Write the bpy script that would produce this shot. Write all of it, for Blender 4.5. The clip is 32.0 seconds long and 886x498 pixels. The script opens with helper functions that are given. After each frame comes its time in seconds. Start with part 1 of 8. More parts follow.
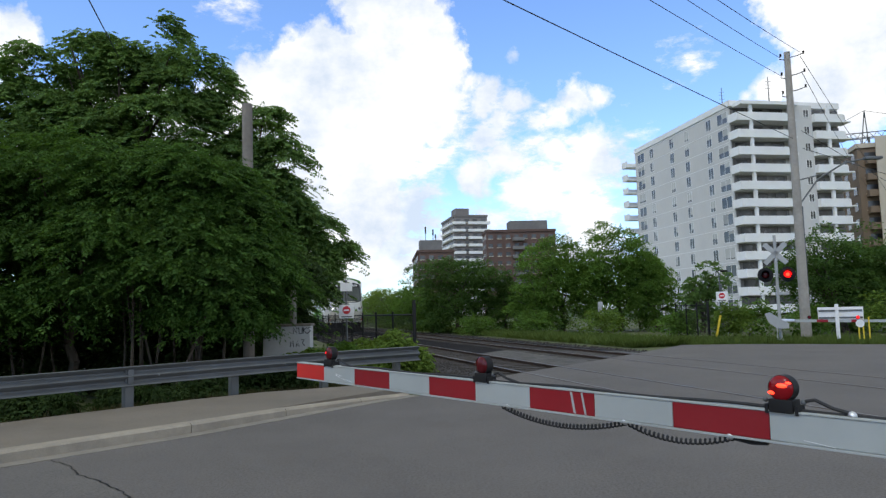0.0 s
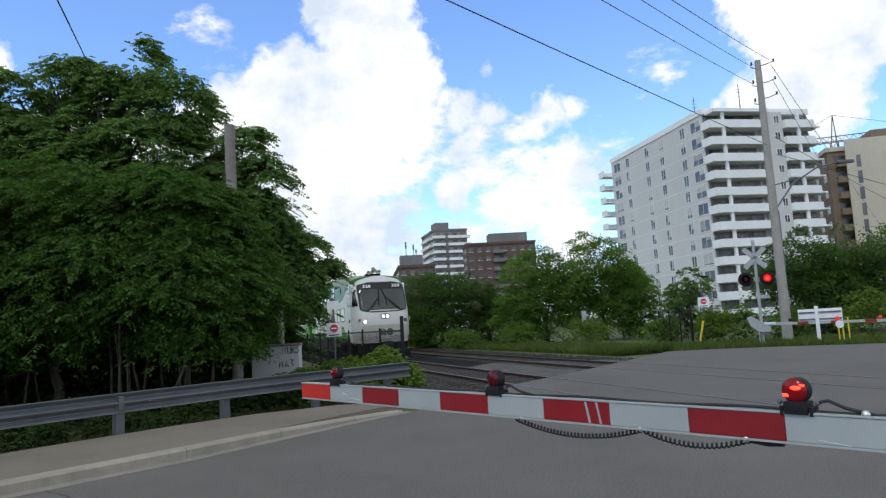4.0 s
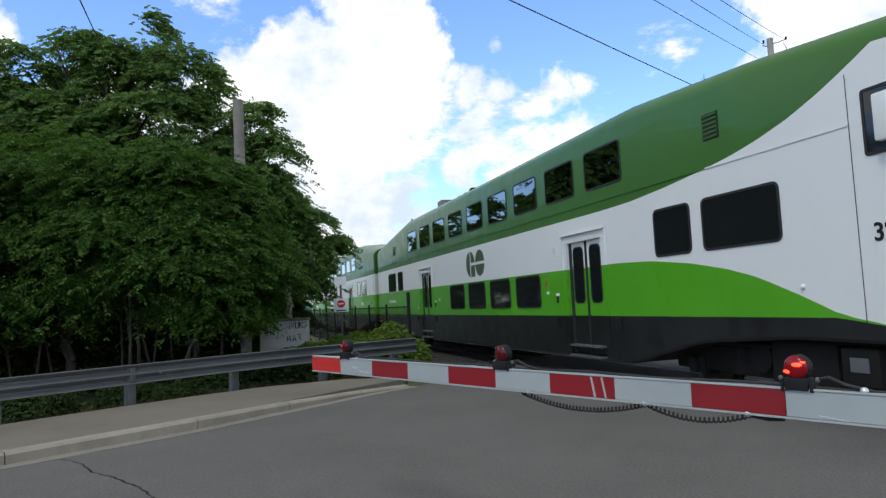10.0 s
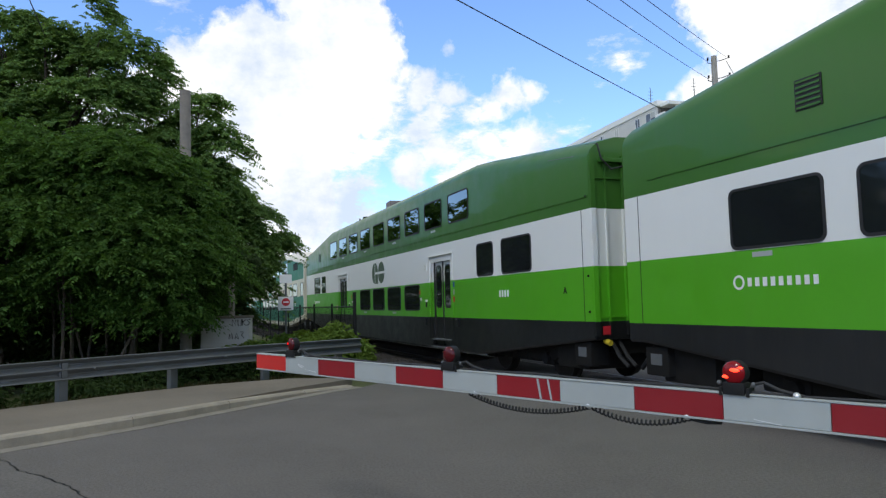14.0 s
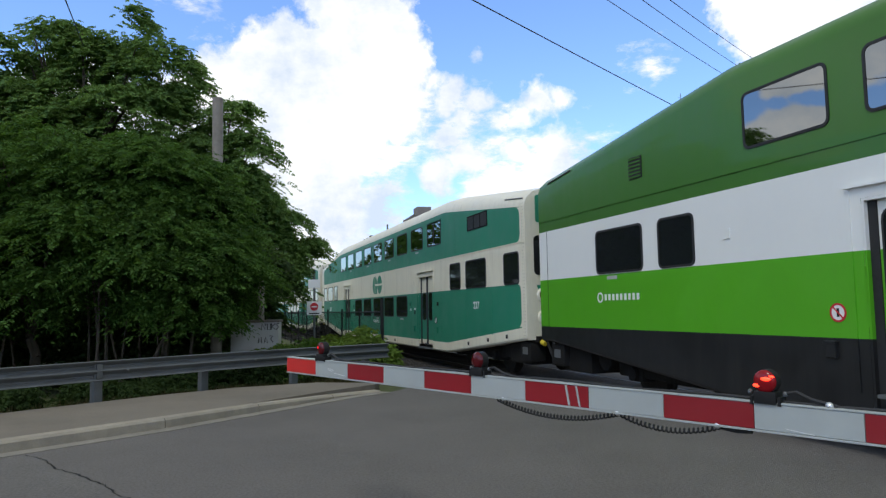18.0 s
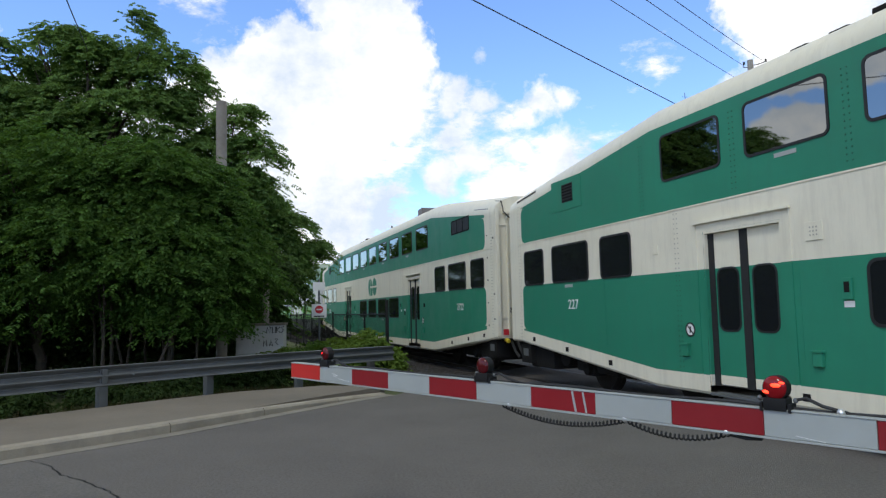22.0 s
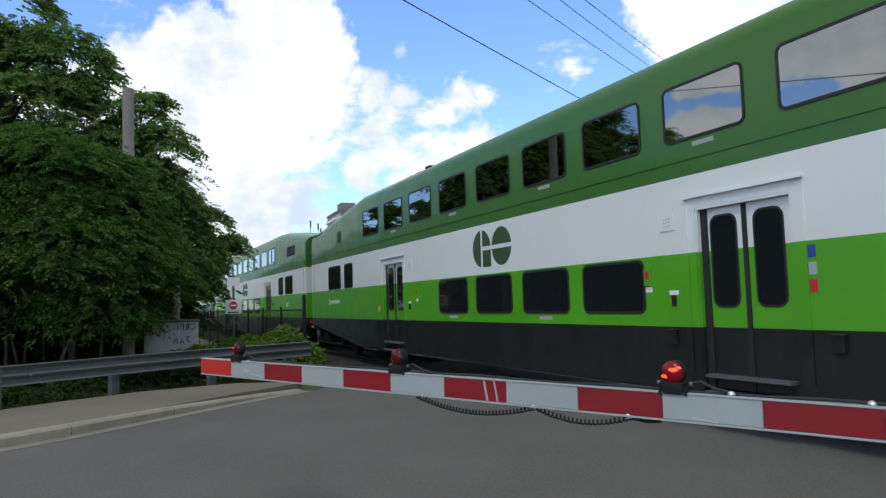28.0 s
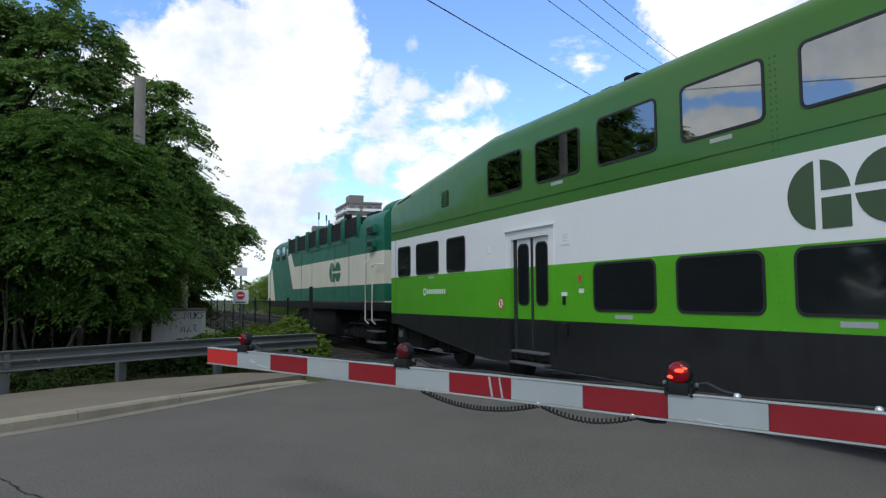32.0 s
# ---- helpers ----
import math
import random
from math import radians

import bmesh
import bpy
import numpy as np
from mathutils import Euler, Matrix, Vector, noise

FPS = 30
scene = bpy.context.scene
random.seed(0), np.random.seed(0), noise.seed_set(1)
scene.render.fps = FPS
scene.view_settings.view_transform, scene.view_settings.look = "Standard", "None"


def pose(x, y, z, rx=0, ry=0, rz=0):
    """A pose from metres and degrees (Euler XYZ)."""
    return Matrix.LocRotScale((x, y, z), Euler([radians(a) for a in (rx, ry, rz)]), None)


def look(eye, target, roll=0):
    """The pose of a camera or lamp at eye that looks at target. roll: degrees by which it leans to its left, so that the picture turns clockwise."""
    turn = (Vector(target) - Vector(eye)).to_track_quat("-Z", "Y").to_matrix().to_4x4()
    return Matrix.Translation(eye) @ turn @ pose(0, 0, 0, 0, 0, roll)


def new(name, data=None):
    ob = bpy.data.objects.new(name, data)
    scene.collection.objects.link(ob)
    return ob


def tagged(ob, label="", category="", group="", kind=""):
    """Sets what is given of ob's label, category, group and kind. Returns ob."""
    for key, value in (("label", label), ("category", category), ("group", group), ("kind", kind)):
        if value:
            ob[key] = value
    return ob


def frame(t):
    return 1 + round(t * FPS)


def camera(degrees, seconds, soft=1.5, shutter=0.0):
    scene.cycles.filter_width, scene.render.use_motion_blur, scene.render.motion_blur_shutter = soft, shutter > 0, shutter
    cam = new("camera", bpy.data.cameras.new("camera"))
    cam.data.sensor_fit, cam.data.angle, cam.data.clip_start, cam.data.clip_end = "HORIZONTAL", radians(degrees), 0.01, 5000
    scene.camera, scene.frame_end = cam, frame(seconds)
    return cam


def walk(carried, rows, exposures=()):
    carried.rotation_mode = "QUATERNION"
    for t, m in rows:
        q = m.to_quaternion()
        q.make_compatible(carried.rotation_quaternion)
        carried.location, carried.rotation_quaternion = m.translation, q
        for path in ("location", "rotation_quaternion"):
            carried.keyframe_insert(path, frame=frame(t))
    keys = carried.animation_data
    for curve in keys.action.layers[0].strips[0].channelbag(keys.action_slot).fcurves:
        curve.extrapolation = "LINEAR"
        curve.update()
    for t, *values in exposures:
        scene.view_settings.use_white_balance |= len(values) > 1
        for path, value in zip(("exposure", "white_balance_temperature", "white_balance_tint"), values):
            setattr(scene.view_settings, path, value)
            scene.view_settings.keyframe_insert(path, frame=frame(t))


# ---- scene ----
cam = camera(65.0, 32.0, soft=1.3)
PATH = [
    (0, 0.003, 0.002, 1.561, 95.16, 1.48, 0.20),
    (0.5, -0.070, -0.006, 1.547, 94.54, 1.98, -0.14),
    (1, -0.109, -0.053, 1.541, 93.76, 2.11, -0.79),
    (1.5, -0.126, -0.097, 1.544, 92.92, 2.45, -1.48),
    (2, -0.107, -0.094, 1.551, 92.29, 2.46, -1.55),
    (2.5, -0.079, -0.071, 1.572, 92.93, 2.30, -1.38),
    (3, -0.073, -0.068, 1.570, 94.72, 2.74, -1.26),
    (3.5, -0.113, -0.064, 1.576, 96.14, 3.12, -1.19),
    (5.5, -0.185, -0.066, 1.568, 96.37, 4.08, -1.41),
    (6, -0.185, -0.062, 1.565, 95.93, 4.01, -1.26),
    (6.5, -0.188, -0.075, 1.561, 95.55, 3.73, -1.16),
    (7, -0.185, -0.100, 1.560, 95.29, 3.52, -0.96),
    (7.5, -0.183, -0.112, 1.561, 95.06, 3.21, -0.81),
    (8, -0.174, -0.111, 1.563, 94.91, 3.22, -0.67),
    (8.5, -0.174, -0.111, 1.562, 94.75, 3.15, -0.61),
    (9, -0.185, -0.117, 1.562, 94.55, 2.98, -0.65),
    (9.5, -0.187, -0.120, 1.568, 94.37, 2.94, -0.73),
    (10, -0.177, -0.131, 1.569, 94.41, 2.81, -0.79),
    (10.5, -0.188, -0.135, 1.566, 94.57, 2.50, -1.16),
    (11, -0.192, -0.122, 1.569, 94.64, 1.93, -1.76),
    (11.5, -0.202, -0.127, 1.565, 94.83, 1.12, -2.83),
    (12, -0.191, -0.124, 1.565, 94.91, 0.94, -3.70),
    (12.5, -0.184, -0.122, 1.558, 94.95, 1.13, -4.51),
    (13, -0.187, -0.123, 1.557, 94.82, 1.13, -5.19),
    (13.5, -0.188, -0.125, 1.557, 94.60, 1.20, -5.40),
    (14, -0.203, -0.136, 1.561, 94.40, 1.38, -5.26),
    (14.5, -0.212, -0.134, 1.561, 94.25, 1.37, -5.03),
    (16.5, -0.217, -0.142, 1.565, 94.23, 1.29, -3.81),
    (17, -0.219, -0.148, 1.544, 94.67, 0.96, -3.60),
    (17.5, -0.220, -0.157, 1.551, 94.70, 0.93, -3.51),
    (18, -0.218, -0.170, 1.559, 94.94, 0.85, -3.07),
    (18.5, -0.221, -0.166, 1.562, 95.34, 0.57, -2.44),
    (19, -0.213, -0.157, 1.560, 95.65, 0.62, -1.82),
    (19.5, -0.213, -0.144, 1.567, 95.60, 0.53, -1.52),
    (20, -0.205, -0.139, 1.593, 95.22, 1.02, -1.45),
    (20.5, -0.204, -0.133, 1.592, 95.13, 0.81, -1.45),
    (21, -0.205, -0.144, 1.597, 95.05, 0.88, -1.76),
    (21.5, -0.197, -0.133, 1.589, 95.09, 1.12, -2.12),
    (22, -0.212, -0.138, 1.584, 95.03, 1.22, -2.65),
    (22.5, -0.212, -0.140, 1.552, 95.22, 0.65, -3.16),
    (23, -0.207, -0.135, 1.546, 95.00, 0.51, -3.72),
    (23.5, -0.210, -0.138, 1.550, 94.74, 0.42, -4.44),
    (24, -0.206, -0.132, 1.554, 94.44, 0.60, -5.12),
    (24.5, -0.196, -0.140, 1.554, 94.19, 0.64, -5.74),
    (25, -0.193, -0.143, 1.550, 93.90, 0.81, -6.48),
    (25.5, -0.187, -0.151, 1.553, 93.71, 0.88, -7.22),
    (26, -0.194, -0.151, 1.569, 93.64, 0.80, -8.00),
    (26.5, -0.194, -0.153, 1.564, 94.00, 0.78, -8.66),
    (28.5, -0.179, -0.148, 1.563, 94.52, 1.74, -9.27),
    (29, -0.180, -0.149, 1.565, 94.59, 1.61, -9.20),
    (29.5, -0.181, -0.151, 1.565, 94.63, 1.48, -8.97),
    (30, -0.179, -0.146, 1.565, 94.65, 1.21, -8.69),
    (30.5, -0.182, -0.147, 1.567, 94.53, 1.09, -8.41),
    (31, -0.177, -0.148, 1.567, 94.43, 0.93, -8.25),
    (31.5, -0.184, -0.150, 1.570, 94.26, 0.69, -8.32),
    (32, -0.183, -0.147, 1.568, 94.03, 0.40, -8.70),
]

# the lens opens and closes a little as the train fills the view
EXPOSURES = [(0.0, -0.03), (1.0, 0.10), (2.0, 0.16), (3.0, 0.10), (5.0, -0.16), (6.0, -0.24), (7.0, -0.19), (8.0, -0.13), (9.0, 0.0), (10.5, 0.05), (12.0, 0.02), (14.0, 0.0), (32.0, 0.0)]
walk(cam, [(t, pose(x, y, z, rx, ry, rz)) for t, x, y, z, rx, ry, rz in PATH], EXPOSURES)

# ---------------------------------------------------------------- world, sun, sky
AZ = 16.1                      # the track's bearing, degrees to the left of +y
SIDE = 6.04                    # from the origin to the near side of the train
CENTRE = SIDE + 1.44            # near track centre line
TRACK = pose(0, 0, 0, 0, 0, AZ)


def on_track(lat, along, z=0.0, turn=0.0):
    """A pose in the track's frame: lat metres across, along metres ahead."""
    return TRACK @ pose(lat, along, z, 0, 0, turn)


SUN_EL, SUN_AZ = 52.0, 215.0
world = bpy.data.worlds.new("sky_world")
scene.world = world
world.use_nodes = True


class Nodes:
    """A short way to write node trees."""

    def __init__(self, tree):
        self.tree = tree

    def add(self, kind, **values):
        node = self.tree.nodes.new(kind)
        for key, value in values.items():
            if key.startswith("i_"):
                node.inputs[int(key[2:])].default_value = value
            else:
                setattr(node, key, value)
        return node

    def link(self, a, b):
        self.tree.links.new(a, b)

    def put(self, value, socket):
        if isinstance(value, bpy.types.NodeSocket):
            self.tree.links.new(value, socket)
        else:
            socket.default_value = value

    def math(self, op, a, b=0.0, clamp=False):
        node = self.add("ShaderNodeMath", operation=op, use_clamp=clamp)
        self.put(a, node.inputs[0])
        self.put(b, node.inputs[1])
        return node.outputs[0]

    def vmath(self, op, a, b):
        node = self.add("ShaderNodeVectorMath", operation=op)
        self.put(a, node.inputs[0])
        self.put(b, node.inputs[1])
        return node

    def noise(self, vector, scale, detail=4.0, rough=0.55):
        node = self.add("ShaderNodeTexNoise")
        node.inputs["Scale"].default_value = scale
        node.inputs["Detail"].default_value = detail
        node.inputs["Roughness"].default_value = rough
        if vector is not None:
            self.link(vector, node.inputs["Vector"])
        return node.outputs["Fac"]

    def ramp(self, fac, stops):
        node = self.add("ShaderNodeValToRGB")
        els = node.color_ramp.elements
        while len(els) < len(stops):
            els.new(0.5)
        for el, (at, colour) in zip(els, stops):
            el.position = at
            el.color = (*colour, 1) if len(colour) == 3 else colour
        self.put(fac, node.inputs[0])
        return node.outputs[0]

    def mix(self, fac, a, b, blend="MIX"):
        node = self.add("ShaderNodeMix", data_type="RGBA", blend_type=blend)
        self.put(fac, node.inputs[0])
        for value, socket in ((a, node.inputs[6]), (b, node.inputs[7])):
            self.put((*value, 1) if isinstance(value, tuple) and len(value) == 3 else value, socket)
        return node.outputs[2]


def bearing(yaw, pitch):
    """A direction: degrees to the left of +y and up."""
    a, b = radians(yaw), radians(pitch)
    return Vector((-math.sin(a) * math.cos(b), math.cos(a) * math.cos(b), math.sin(b)))


def build_sky():
    n = Nodes(world.node_tree)
    n.tree.nodes.clear()
    sky = n.add("ShaderNodeTexSky", sky_type="NISHITA", sun_disc=False, sun_elevation=radians(SUN_EL),
                sun_rotation=radians(SUN_AZ), air_density=1.0, dust_density=0.6, ozone_density=1.6)
    where = n.add("ShaderNodeTexCoord").outputs["Generated"]
    # the clouds' plane: the direction divided by its height, so that they flatten towards the horizon
    sep = n.add("ShaderNodeSeparateXYZ")
    n.link(where, sep.inputs[0])
    up = n.math("ADD", n.math("MAXIMUM", sep.outputs[2], 0.0), 0.16)
    flat = n.add("ShaderNodeCombineXYZ")
    n.link(n.math("DIVIDE", sep.outputs[0], up), flat.inputs[0])
    n.link(n.math("DIVIDE", sep.outputs[1], up), flat.inputs[1])
    big = n.noise(flat.outputs[0], 0.9, 3.0, 0.5)
    fine = n.noise(where, 9.0, 9.0, 0.6)
    fluff = n.noise(where, 34.0, 6.0, 0.6)
    # wisps are drawn out along the wind
    wind = n.add("ShaderNodeMapping")
    n.link(where, wind.inputs[0])
    wind.inputs["Rotation"].default_value = (0, radians(-32), 0)
    wind.inputs["Scale"].default_value = (0.75, 1.0, 1.7)
    streaks = n.noise(wind.outputs[0], 13.0, 9.0, 0.66)

    def union(banks):
        """Degrees inside the nearest of some round banks: bearing, height, radius."""
        best = None
        for yaw, pitch, radius in banks:
            dist = n.vmath("DISTANCE", where, bearing(yaw, pitch)).outputs["Value"]
            inside = n.math("MULTIPLY_ADD", dist, -57.3)
            n.tree.nodes[-1].inputs[2].default_value = radius
            best = inside if best is None else n.math("MAXIMUM", best, inside)
        return best

    heaps = union(HEAPS)
    # behind and beside the view the heaps go on at random
    elsewhere = n.math("SUBTRACT", n.math("MULTIPLY", n.math("SUBTRACT", big, 0.47), 60.0), n.math("MULTIPLY", n.math("MAXIMUM", n.math("SUBTRACT", sep.outputs[1], 0.45), 0.0), 90.0))
    heaps = n.math("MAXIMUM", heaps, elsewhere)
    heaps = n.math("ADD", heaps, n.math("MULTIPLY", n.math("SUBTRACT", fine, 0.5), 7.0))
    puffs = n.math("ADD", union(PUFFS), n.math("MULTIPLY", n.math("SUBTRACT", fine, 0.5), 5.0))
    heaps = n.math("MAXIMUM", heaps, puffs)
    heaps = n.math("ADD", heaps, n.math("MULTIPLY", n.math("SUBTRACT", fluff, 0.5), 2.6))
    scaled = n.math("MULTIPLY_ADD", heaps, 0.1)
    scaled.node.inputs[2].default_value = 0.5
    solid = n.ramp(scaled, [(0.47, (0, 0, 0)), (0.50, (0.35, 0.35, 0.35)), (0.56, (1, 1, 1))])
    veil = n.math("ADD", union(WISPS), n.math("MULTIPLY", n.math("SUBTRACT", streaks, 0.5), 16.0))
    veil = n.math("ADD", veil, n.math("MULTIPLY", n.math("SUBTRACT", fluff, 0.5), 3.0))
    scaled = n.math("MULTIPLY_ADD", veil, 0.1)
    scaled.node.inputs[2].default_value = 0.5
    thin = n.ramp(scaled, [(0.40, (0, 0, 0)), (0.52, (0.32, 0.32, 0.32)), (0.66, (0.95, 0.95, 0.95))])
    # a thick grey deck overhead hides the sun
    deck = n.ramp(n.math("ADD", sep.outputs[2], n.math("MULTIPLY", n.math("SUBTRACT", big, 0.5), 0.25)), [(0.50, (0, 0, 0)), (0.68, (1, 1, 1))])
    cover = n.math("MAXIMUM", n.math("MAXIMUM", solid, thin), deck)
    shade = n.ramp(n.math("ADD", n.noise(where, 7.5, 7.0, 0.6), n.math("MULTIPLY", n.math("SUBTRACT", streaks, 0.5), 0.35)),
                   [(0.34, (0.62, 0.71, 0.84)), (0.58, (1.0, 1.0, 1.0))])
    white = n.add("ShaderNodeVectorMath", operation="SCALE")
    n.link(n.mix(deck, shade, DECK), white.inputs[0])
    white.inputs[3].default_value = CLOUD
    blue = n.add("ShaderNodeVectorMath", operation="MULTIPLY")
    n.link(sky.outputs[0], blue.inputs[0])
    blue.inputs[1].default_value = SKYGAIN
    colour = n.mix(cover, blue.outputs[0], white.outputs[0])
    back = n.add("ShaderNodeBackground")
    n.link(colour, back.inputs[0])
    back.inputs[1].default_value = 0.14
    out = n.add("ShaderNodeOutputWorld")
    n.link(back.outputs[0], out.inputs[0])


HEAPS = [(14.8, 17.0, 3.7), (11.6, 19.4, 3.0), (9.8, 20.7, 2.5), (2.6, 21.8, 4.5), (0.3, 20.3, 2.9), (4.4, 25.6, 4.2), (5.5, 16.4, 6.0), (12.2, 12.6, 6.5), (16.8, 15.0, 4.2), (1.6, 16.2, 3.6), (8.6, 8.1, 5.1), (-30.5, 22.5, 5.2), (-35.5, 22, 6.5), (-31, 15.5, 4.2), (33, 20, 3.0), (25, 12, 7.0), (17, 9, 6.0)]
PUFFS = [(-11.4, 16.7, 1.3), (-12.9, 17.1, 0.9), (-9.8, 15.6, 1.0), (-8.9, 15.0, 0.6), (-6.2, 16.6, 0.9), (-5.0, 15.6, 1.0), (-4.0, 17.6, 0.8), (-3.6, 16.4, 0.9), (-2.6, 18.8, 0.7), (-6.3, 20.6, 0.35), (-25.7, 15.8, 1.5), (-24.4, 15.4, 0.8), (-12.6, 12.9, 1.6), (-9.4, 13.0, 1.5), (-5.4, 12.6, 1.2), (-2.4, 11.2, 1.3)]
WISPS = [(-8.5, 15.4, 0.9), (-3.5, 14.1, 1.6), (-7.8, 9.6, 3.3), (-12.5, 11.0, 3.3), (-13.5, 12.6, 1.2), (-11.9, 7.4, 3.4), (3.9, 11.8, 2.3), (-0.0, 15.6, 2.4), (1.0, 13.1, 1.4), (6.3, 6.3, 5.1), (2.5, 9.0, 2.8), (-7.0, 12.8, 1.6), (-3.1, 5.0, 3.8), (-20.8, 19.3, 0.5), (16.6, 22.9, 0.5), (-4.8, 15.4, 1.3)]
DECK = (0.395, 0.43, 0.43)
CLOUD = 8.2
SKYGAIN = (1.32, 1.58, 2.0)
build_sky()
sun = new("sun", bpy.data.lights.new("sun", "SUN"))
sun.data.energy, sun.data.angle, sun.data.color = 1.2, radians(14), (0.95, 0.97, 0.90)
sun.matrix_basis = look((0, 0, 60), tuple(Vector((0, 0, 60)) - bearing(-SUN_AZ, SUN_EL)))
scene.view_settings.exposure = 0.0

# ---------------------------------------------------------------- materials


def material(name, colour, rough=0.6, metal=0.0, vary=0.12, grain=8.0, bump=0.0, bump_scale=60.0, dirt=0.0, dirt_colour=(0.09, 0.08, 0.07),
             coat=0.0, emit=0.0, per_object=0.0, spec=0.5, streak=False, speckle=0.0, speckle_scale=160.0):
    m = bpy.data.materials.new(name)
    m.use_nodes = True
    n = Nodes(m.node_tree)
    shader = n.tree.nodes["Principled BSDF"]
    at = n.add("ShaderNodeTexCoord").outputs["Object"]
    big = n.noise(at, grain * 0.12, 4.0, 0.6)
    small = n.noise(at, grain, 6.0, 0.65)
    both = n.math("ADD", n.math("MULTIPLY", big, 0.6), n.math("MULTIPLY", small, 0.4))
    lo = tuple(max(c * (1 - vary * 1.6), 0) for c in colour)
    hi = tuple(min(c * (1 + vary * 1.6), 1) for c in colour)
    out = n.ramp(both, [(0.32, lo), (0.68, hi)])
    if dirt:
        stretch = n.add("ShaderNodeMapping")
        n.link(at, stretch.inputs[0])
        stretch.inputs["Scale"].default_value = (3.0, 3.0, 0.35) if streak else (1, 1, 1)
        spot = n.noise(stretch.outputs[0], 2.4, 8.0, 0.7)
        out = n.mix(n.ramp(spot, [(0.48, (0, 0, 0)), (0.74, (dirt, dirt, dirt))]), out, dirt_colour)
    if per_object:
        rnd = n.add("ShaderNodeObjectInfo").outputs["Random"]
        gain = n.math("MULTIPLY_ADD", rnd, per_object)
        n.tree.nodes[-1].inputs[2].default_value = 1 - per_object / 2
        sc = n.add("ShaderNodeVectorMath", operation="SCALE")
        n.link(out, sc.inputs[0])
        n.link(gain, sc.inputs[3])
        out = sc.outputs[0]
    if speckle:
        # pale and dark grit in the surface
        grit = n.noise(at, speckle_scale, 2.0, 0.7)
        sc = n.add("ShaderNodeVectorMath", operation="SCALE")
        n.link(out, sc.inputs[0])
        n.link(n.ramp(grit, [(0.38, (1 - speckle,) * 3), (0.62, (1.0,) * 3)]), sc.inputs[3])
        out = sc.outputs[0]
    n.link(out, shader.inputs["Base Color"])
    n.link(n.ramp(small, [(0.3, (max(rough - min(0.1, rough * 0.25), 0.02),) * 3), (0.7, (min(rough + min(0.1, rough * 0.25), 1),) * 3)]), shader.inputs["Roughness"])
    shader.inputs["Metallic"].default_value = metal
    shader.inputs["Specular IOR Level"].default_value = spec
    shader.inputs["Coat Weight"].default_value = coat
    shader.inputs["Coat Roughness"].default_value = 0.04
    if emit:
        shader.inputs["Emission Color"].default_value = (*colour, 1)
        shader.inputs["Emission Strength"].default_value = emit
    if bump:
        b = n.add("ShaderNodeBump")
        b.inputs["Strength"].default_value = bump
        b.inputs["Distance"].default_value = 0.02
        n.link(n.noise(at, bump_scale, 5.0, 0.6), b.inputs["Height"])
        n.link(b.outputs[0], shader.inputs["Normal"])
    return m


M_ASPHALT = material("asphalt", (0.163, 0.149, 0.138), 0.9, vary=0.12, grain=3.5, bump=0.6, bump_scale=110, speckle=0.32, speckle_scale=38, dirt=0.25, dirt_colour=(0.20, 0.195, 0.185))
M_PALE_ASPHALT = material("pale_worn_asphalt", (0.160, 0.148, 0.137), 0.9, vary=0.18, grain=2.5, bump=0.5, bump_scale=80, speckle=0.30, speckle_scale=38, dirt=0.3, dirt_colour=(0.08, 0.08, 0.078))
M_CONCRETE = material("concrete", (0.205, 0.176, 0.142), 0.9, speckle=0.16, speckle_scale=90, vary=0.14, grain=5, bump=0.2, bump_scale=70, dirt=0.35, dirt_colour=(0.17, 0.16, 0.14))
M_KERB = material("kerb_concrete", (0.345, 0.305, 0.245), 0.9, speckle=0.08, speckle_scale=60, vary=0.14, grain=6, bump=0.06, dirt=0.55, dirt_colour=(0.22, 0.2, 0.18))
M_GUTTER = material("worn_gutter_concrete", (0.245, 0.222, 0.188), 0.9, vary=0.16, grain=4, bump=0.1, dirt=0.5, dirt_colour=(0.16, 0.15, 0.135))
M_BALLAST = material("ballast_bed", (0.030, 0.026, 0.023), 0.95, vary=0.45, grain=26, bump=1.0, bump_scale=40, dirt=0.4, dirt_colour=(0.05, 0.045, 0.04))
M_GRAVEL = material("grey_gravel", (0.115, 0.108, 0.098), 0.95, vary=0.4, grain=16, bump=0.9, bump_scale=45, speckle=0.4, speckle_scale=30)
# bed colour blackened to stand for the shade between the tracks
M_SHADE_BED = material("shade_black_bed", (0.014, 0.012, 0.011), 0.95, vary=0.4, grain=12, bump=0.6, bump_scale=40, spec=0.1)
M_STONE = material("ballast_stone", (0.048, 0.042, 0.038), 0.95, vary=0.3, grain=9, per_object=0.4)
M_GRASSY = material("grassy_earth", (0.085, 0.105, 0.035), 0.95, vary=0.35, grain=3, bump=0.6, bump_scale=30, dirt=0.5, dirt_colour=(0.12, 0.11, 0.07))
M_RAIL_TOP = material("worn_rail_steel", (0.20, 0.185, 0.17), 0.5, metal=1.0, vary=0.1, grain=20)
M_RAIL = material("rusty_rail_steel", (0.065, 0.042, 0.030), 0.85, vary=0.25, grain=14, bump=0.3)
M_TIE = material("tie_timber", (0.05, 0.042, 0.036), 0.92, vary=0.3, grain=10, bump=0.5, per_object=0.5)
M_GALV = material("galvanised_steel", (0.128, 0.137, 0.143), 0.6, metal=0.3, vary=0.14, grain=4, bump=0.08, dirt=0.3, dirt_colour=(0.11, 0.105, 0.095))
M_BLACK = material("black_paint", (0.014, 0.014, 0.015), 0.65, vary=0.3, grain=12, spec=0.25)
